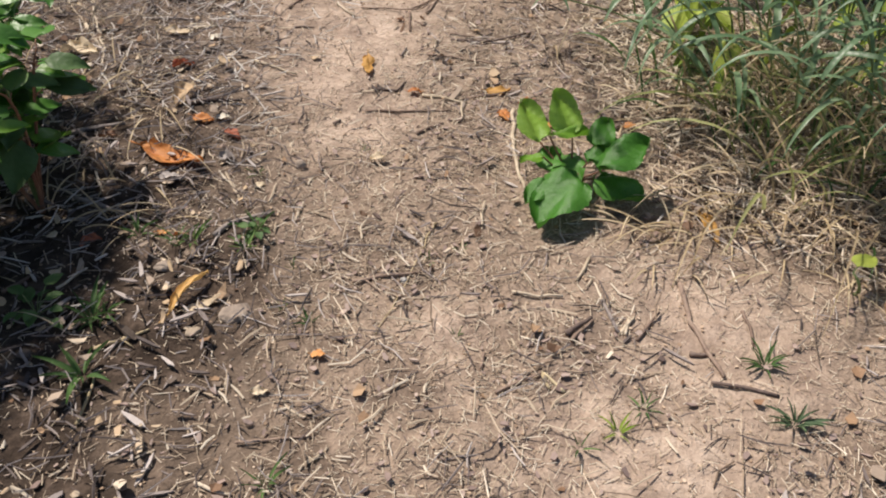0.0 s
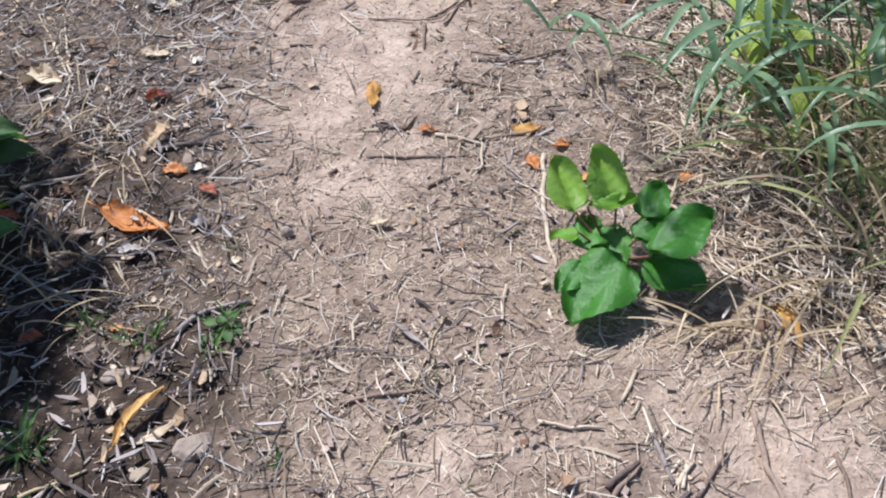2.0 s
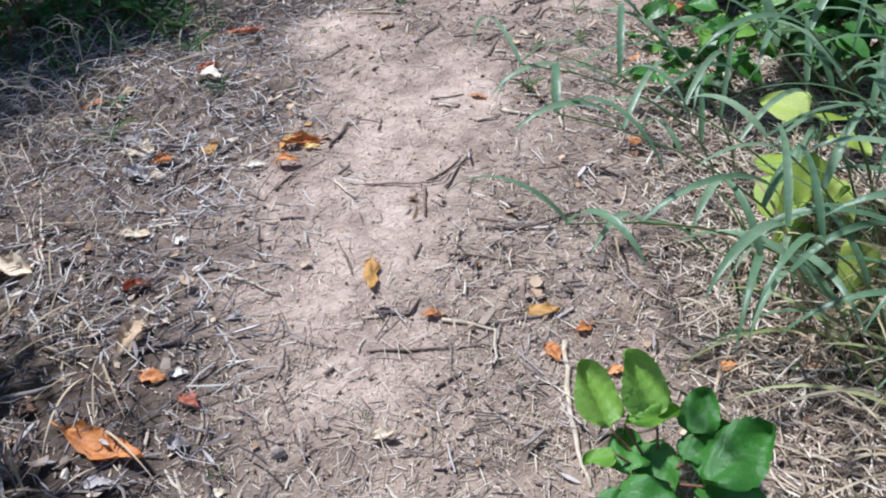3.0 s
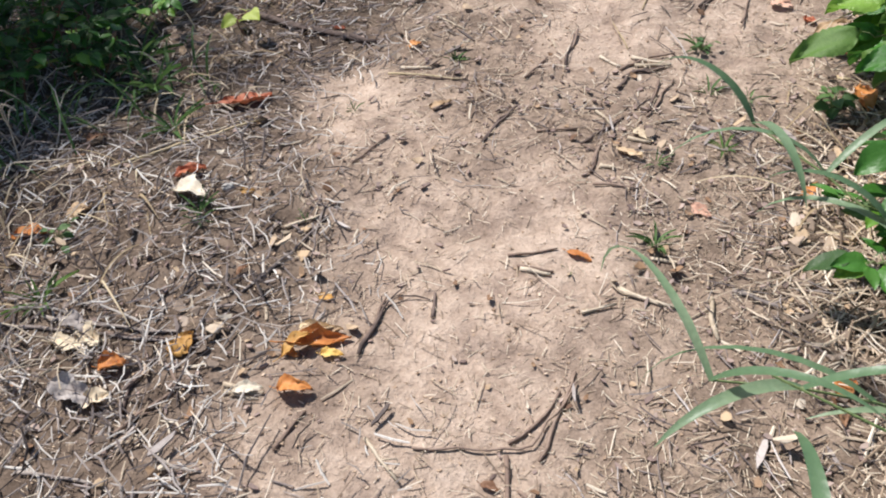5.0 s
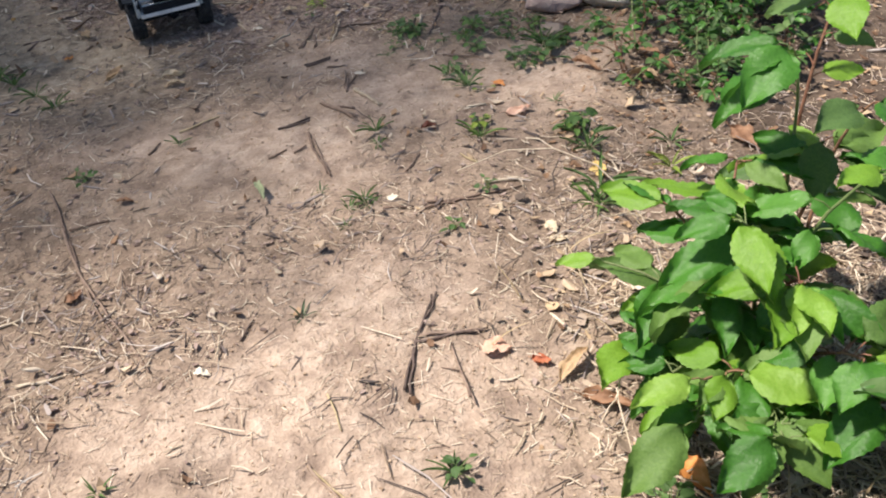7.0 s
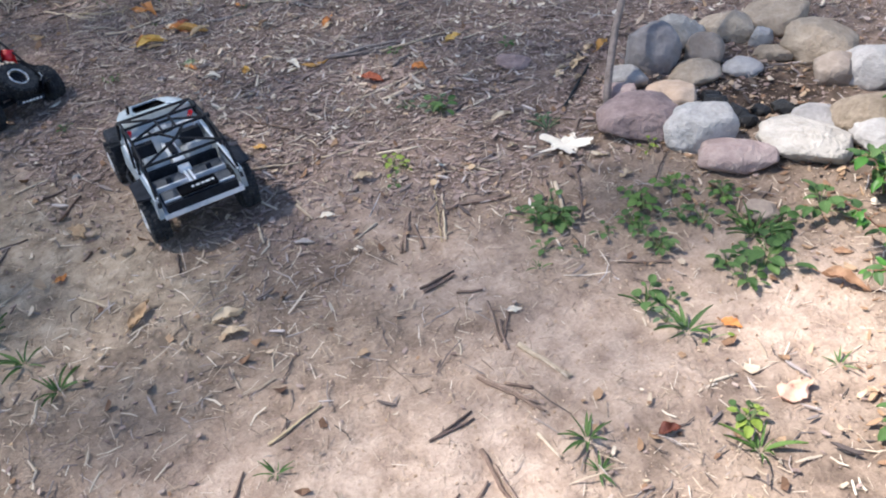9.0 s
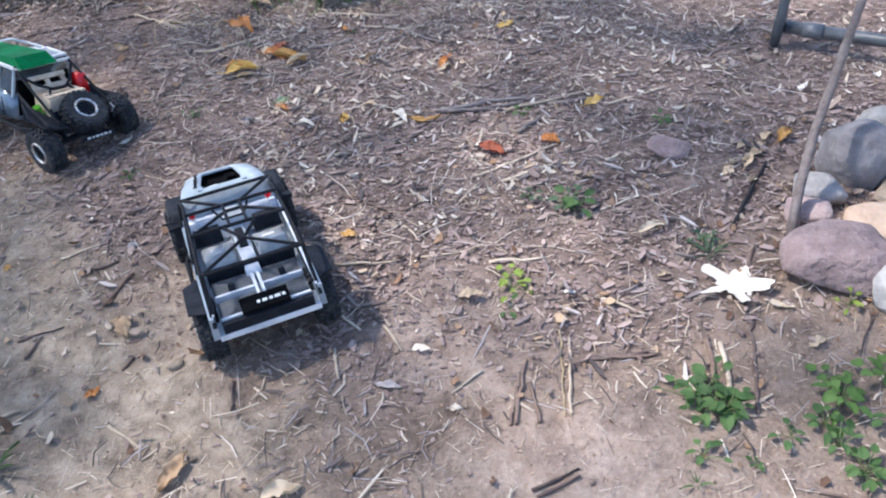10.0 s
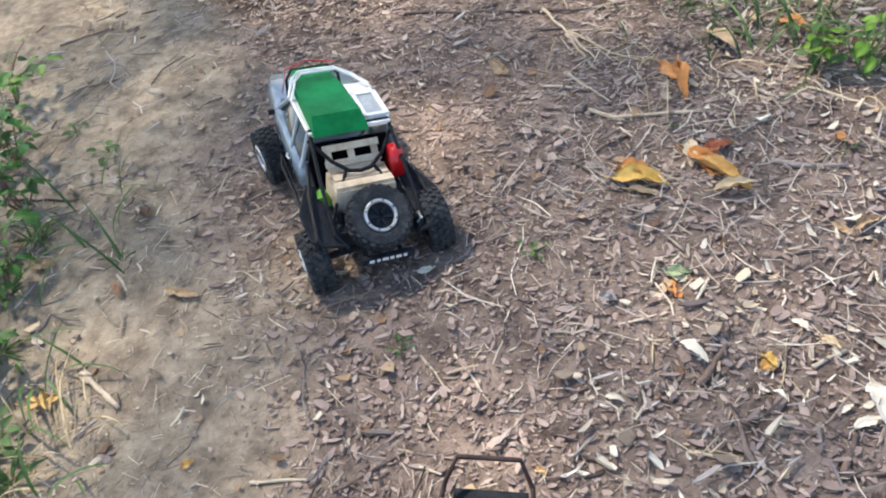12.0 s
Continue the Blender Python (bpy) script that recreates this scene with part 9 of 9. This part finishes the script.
weed(-0.852, 5.250, .1, 10, WEED_GREEN, 'tuft')
weed(-0.756, 5.498, .05, 6, WEED_GREY, 'tuft')
weed(-0.985, 5.521, .07, 6, WEED_LIGHT, 'tuft')
weed(0.197, 6.087, .03, 4, WEED_GREEN, 'rosette')
weed(0.513, 6.071, .05, 5, WEED_GREEN, 'tuft')
weed(-1.203, 5.865, .05, 5, WEED_GREEN, 'rosette')
weed(-1.382, 5.848, .06, 6, WEED_GREEN, 'tuft')
weed(-0.700, 5.095, .08, 8, WEED_GREEN, 'rosette')
weed(0.911, 4.999, .08, 6, WEED_GREEN, 'rosette')
weed(0.692, 4.731, .05, 2, WEED_GREEN, 'rosette')
weed(0.739, 4.781, .05, 2, WEED_YELLOW, 'rosette')
weed(0.930, 4.451, 0.0656, 4, WEED_GREEN, 'rosette')
weed(0.944, 4.402, 0.0656, 5, WEED_GREEN, 'rosette')
weed(1.128, 4.781, .07, 8, WEED_GREY, 'tuft')
weed(-0.262, 4.590, .09, 9, WEED_GREEN, 'tuft')
weed(-0.318, 4.655, .08, 8, WEED_GREEN, 'tuft')
weed(0.909, 5.451, .04, 4, WEED_GREEN, 'rosette')
weed(0.825, 5.067, .05, 5, WEED_GREY, 'rosette')
weed(1.217, 5.275, .05, 4, WEED_GREEN, 'rosette')
weed(-0.111, 5.447, .04, 4, WEED_GREEN, 'rosette')
weed(1.705, 0.605, .062, 16, WEED_GREY, 'tuft')
weed(0.746, 0.721, .06, 9, WEED_GREEN, 'tuft')
weed(1.041, 0.245, .06, 7, WEED_GREEN, 'tuft')
weed(1.47, 0.498, .05, 7, WEED_YELLOW, 'tuft')
weed(1.496, 0.554, .05, 6, WEED_GREEN, 'tuft')
weed(0.657, 0.642, .06, 5, WEED_LIGHT, 'tuft')
weed(0.633, 0.625, .05, 5, WEED_GREEN, 'tuft')
weed(1.658, 0.707, .05, 5, WEED_GREEN, 'tuft')
weed(1.424, 0.453, .04, 5, WEED_GREEN, 'tuft')
weed(0.669, 0.319, .09, 9, WEED_GREEN, 'tuft')
weed(0.618, 0.437, .07, 8, WEED_GREEN, 'tuft')
weed(0.507, 0.403, .09, 9, WEED_GREEN, 'rosette')
weed(0.756, 0.702, .05, 8, WEED_GREEN, 'rosette')
weed(0.755, 0.664, .06, 7, WEED_LIGHT, 'tuft')
weed(0.627, 0.638, .06, 6, WEED_GREEN, 'tuft')
weed(0.541, 0.636, .06, 6, WEED_GREEN, 'tuft')
weed(0.603, 0.424, .09, 9, WEED_GREEN, 'tuft')
weed(0.955, 0.536, .04, 6, WEED_GREEN, 'tuft')
weed(0.659, 0.867, .04, 5, WEED_GREEN, 'tuft')
weed(1.121, 0.798, .03, 4, WEED_GREEN, 'tuft')
weed(1.078, 0.751, .03, 4, WEED_GREEN, 'tuft')
weed(1.653, 0.704, .06, 7, WEED_GREEN, 'tuft')
weed(0.893, 0.556, .03, 4, WEED_LIGHT, 'tuft')
weed(0.813, 1.032, .03, 4, WEED_GREEN, 'tuft')
weed(1.186, 0.596, .03, 4, WEED_GREEN, 'tuft')
weed(0.861, 0.647, .03, 4, WEED_GREEN, 'tuft')
weed(-0.050, 1.928, .06, 8, WEED_GREEN, 'tuft')
weed(-0.257, 1.777, .06, 6, WEED_GREEN, 'rosette')
weed(-0.180, 1.645, .09, 9, WEED_LIGHT, 'tuft')
weed(0.705, 2.305, .05, 6, WEED_GREEN, 'tuft')
weed(0.751, 2.109, .06, 7, WEED_GREEN, 'tuft')
weed(0.149, 1.976, .04, 4, WEED_GREEN, 'tuft')
weed(-0.035, 1.903, .06, 9, WEED_GREEN, 'tuft')
weed(0.196, 2.556, .05, 8, WEED_GREEN, 'tuft')
weed(0.694, 2.747, .06, 8, WEED_GREEN, 'tuft')
weed(0.753, 2.101, .05, 7, WEED_GREEN, 'tuft')
weed(0.978, 2.588, .08, 8, WEED_GREEN, 'rosette')
weed(-0.424, 2.258, .16, 10, WEED_GREEN, 'tuft')
weed(-0.278, 2.140, .12, 9, WEED_GREEN, 'tuft')
weed(-0.554, 2.364, .16, 12, WEED_GREEN, 'tuft')
weed(-0.372, 2.802, .10, 9, WEED_LIGHT, 'tuft')
weed(-0.449, 2.772, .08, 7, WEED_GREEN, 'tuft')
weed(0.812, 2.384, .06, 6, WEED_LIGHT, 'tuft')
weed(0.066, 2.312, .04, 5, WEED_GREEN, 'tuft')
weed(0.637, 2.010, .03, 3, WEED_GREEN, 'tuft')
weed(0.699, 2.746, .05, 6, WEED_GREEN, 'rosette')
weed(0.747, 2.574, .06, 5, WEED_GREEN, 'tuft')
weed(0.826, 2.568, .06, 5, WEED_GREEN, 'tuft')
weed(0.982, 2.588, .06, 6, WEED_GREEN, 'rosette')
weed(0.689, 3.506, .045, 9, WEED_GREEN, 'tuft')
weed(0.765, 3.836, .07, 8, WEED_GREEN, 'tuft')
weed(1.006, 3.705, .08, 8, WEED_LIGHT, 'tuft')
weed(1.229, 3.647, .09, 9, WEED_GREEN, 'rosette')
weed(1.153, 3.332, .08, 6, WEED_LIGHT, 'tuft')
weed(0.145, 2.874, .05, 6, WEED_GREEN, 'tuft')
weed(0.502, 3.185, .05, 7, WEED_GREY, 'tuft')
weed(0.003, 3.902, .05, 6, WEED_GREEN, 'tuft')
weed(-0.509, 3.999, .08, 8, WEED_GREEN, 'tuft')
weed(-0.452, 3.677, .11, 9, WEED_GREEN, 'rosette')
weed(-0.181, 4.471, .08, 8, WEED_GREEN, 'tuft')
weed(1.033, 4.103, 0.0656, 7, WEED_GREEN, 'rosette')
weed(1.018, 3.768, .05, 5, WEED_GREEN, 'rosette')
weed(-0.634, 4.788, .12, 10, WEED_GREEN, 'tuft')
weed(1.591, 3.782, .09, 8, WEED_GREEN, 'rosette')
weed(1.228, 4.129, 0.0656, 6, WEED_GREEN, 'rosette')
weed(1.509, 4.198, .1, 9, WEED_GREEN, 'rosette')
weed(1.094, 2.577, .05, 4, WEED_GREEN, 'rosette')
weed(-0.345, 3.827, .05, 5, WEED_GREEN, 'tuft')
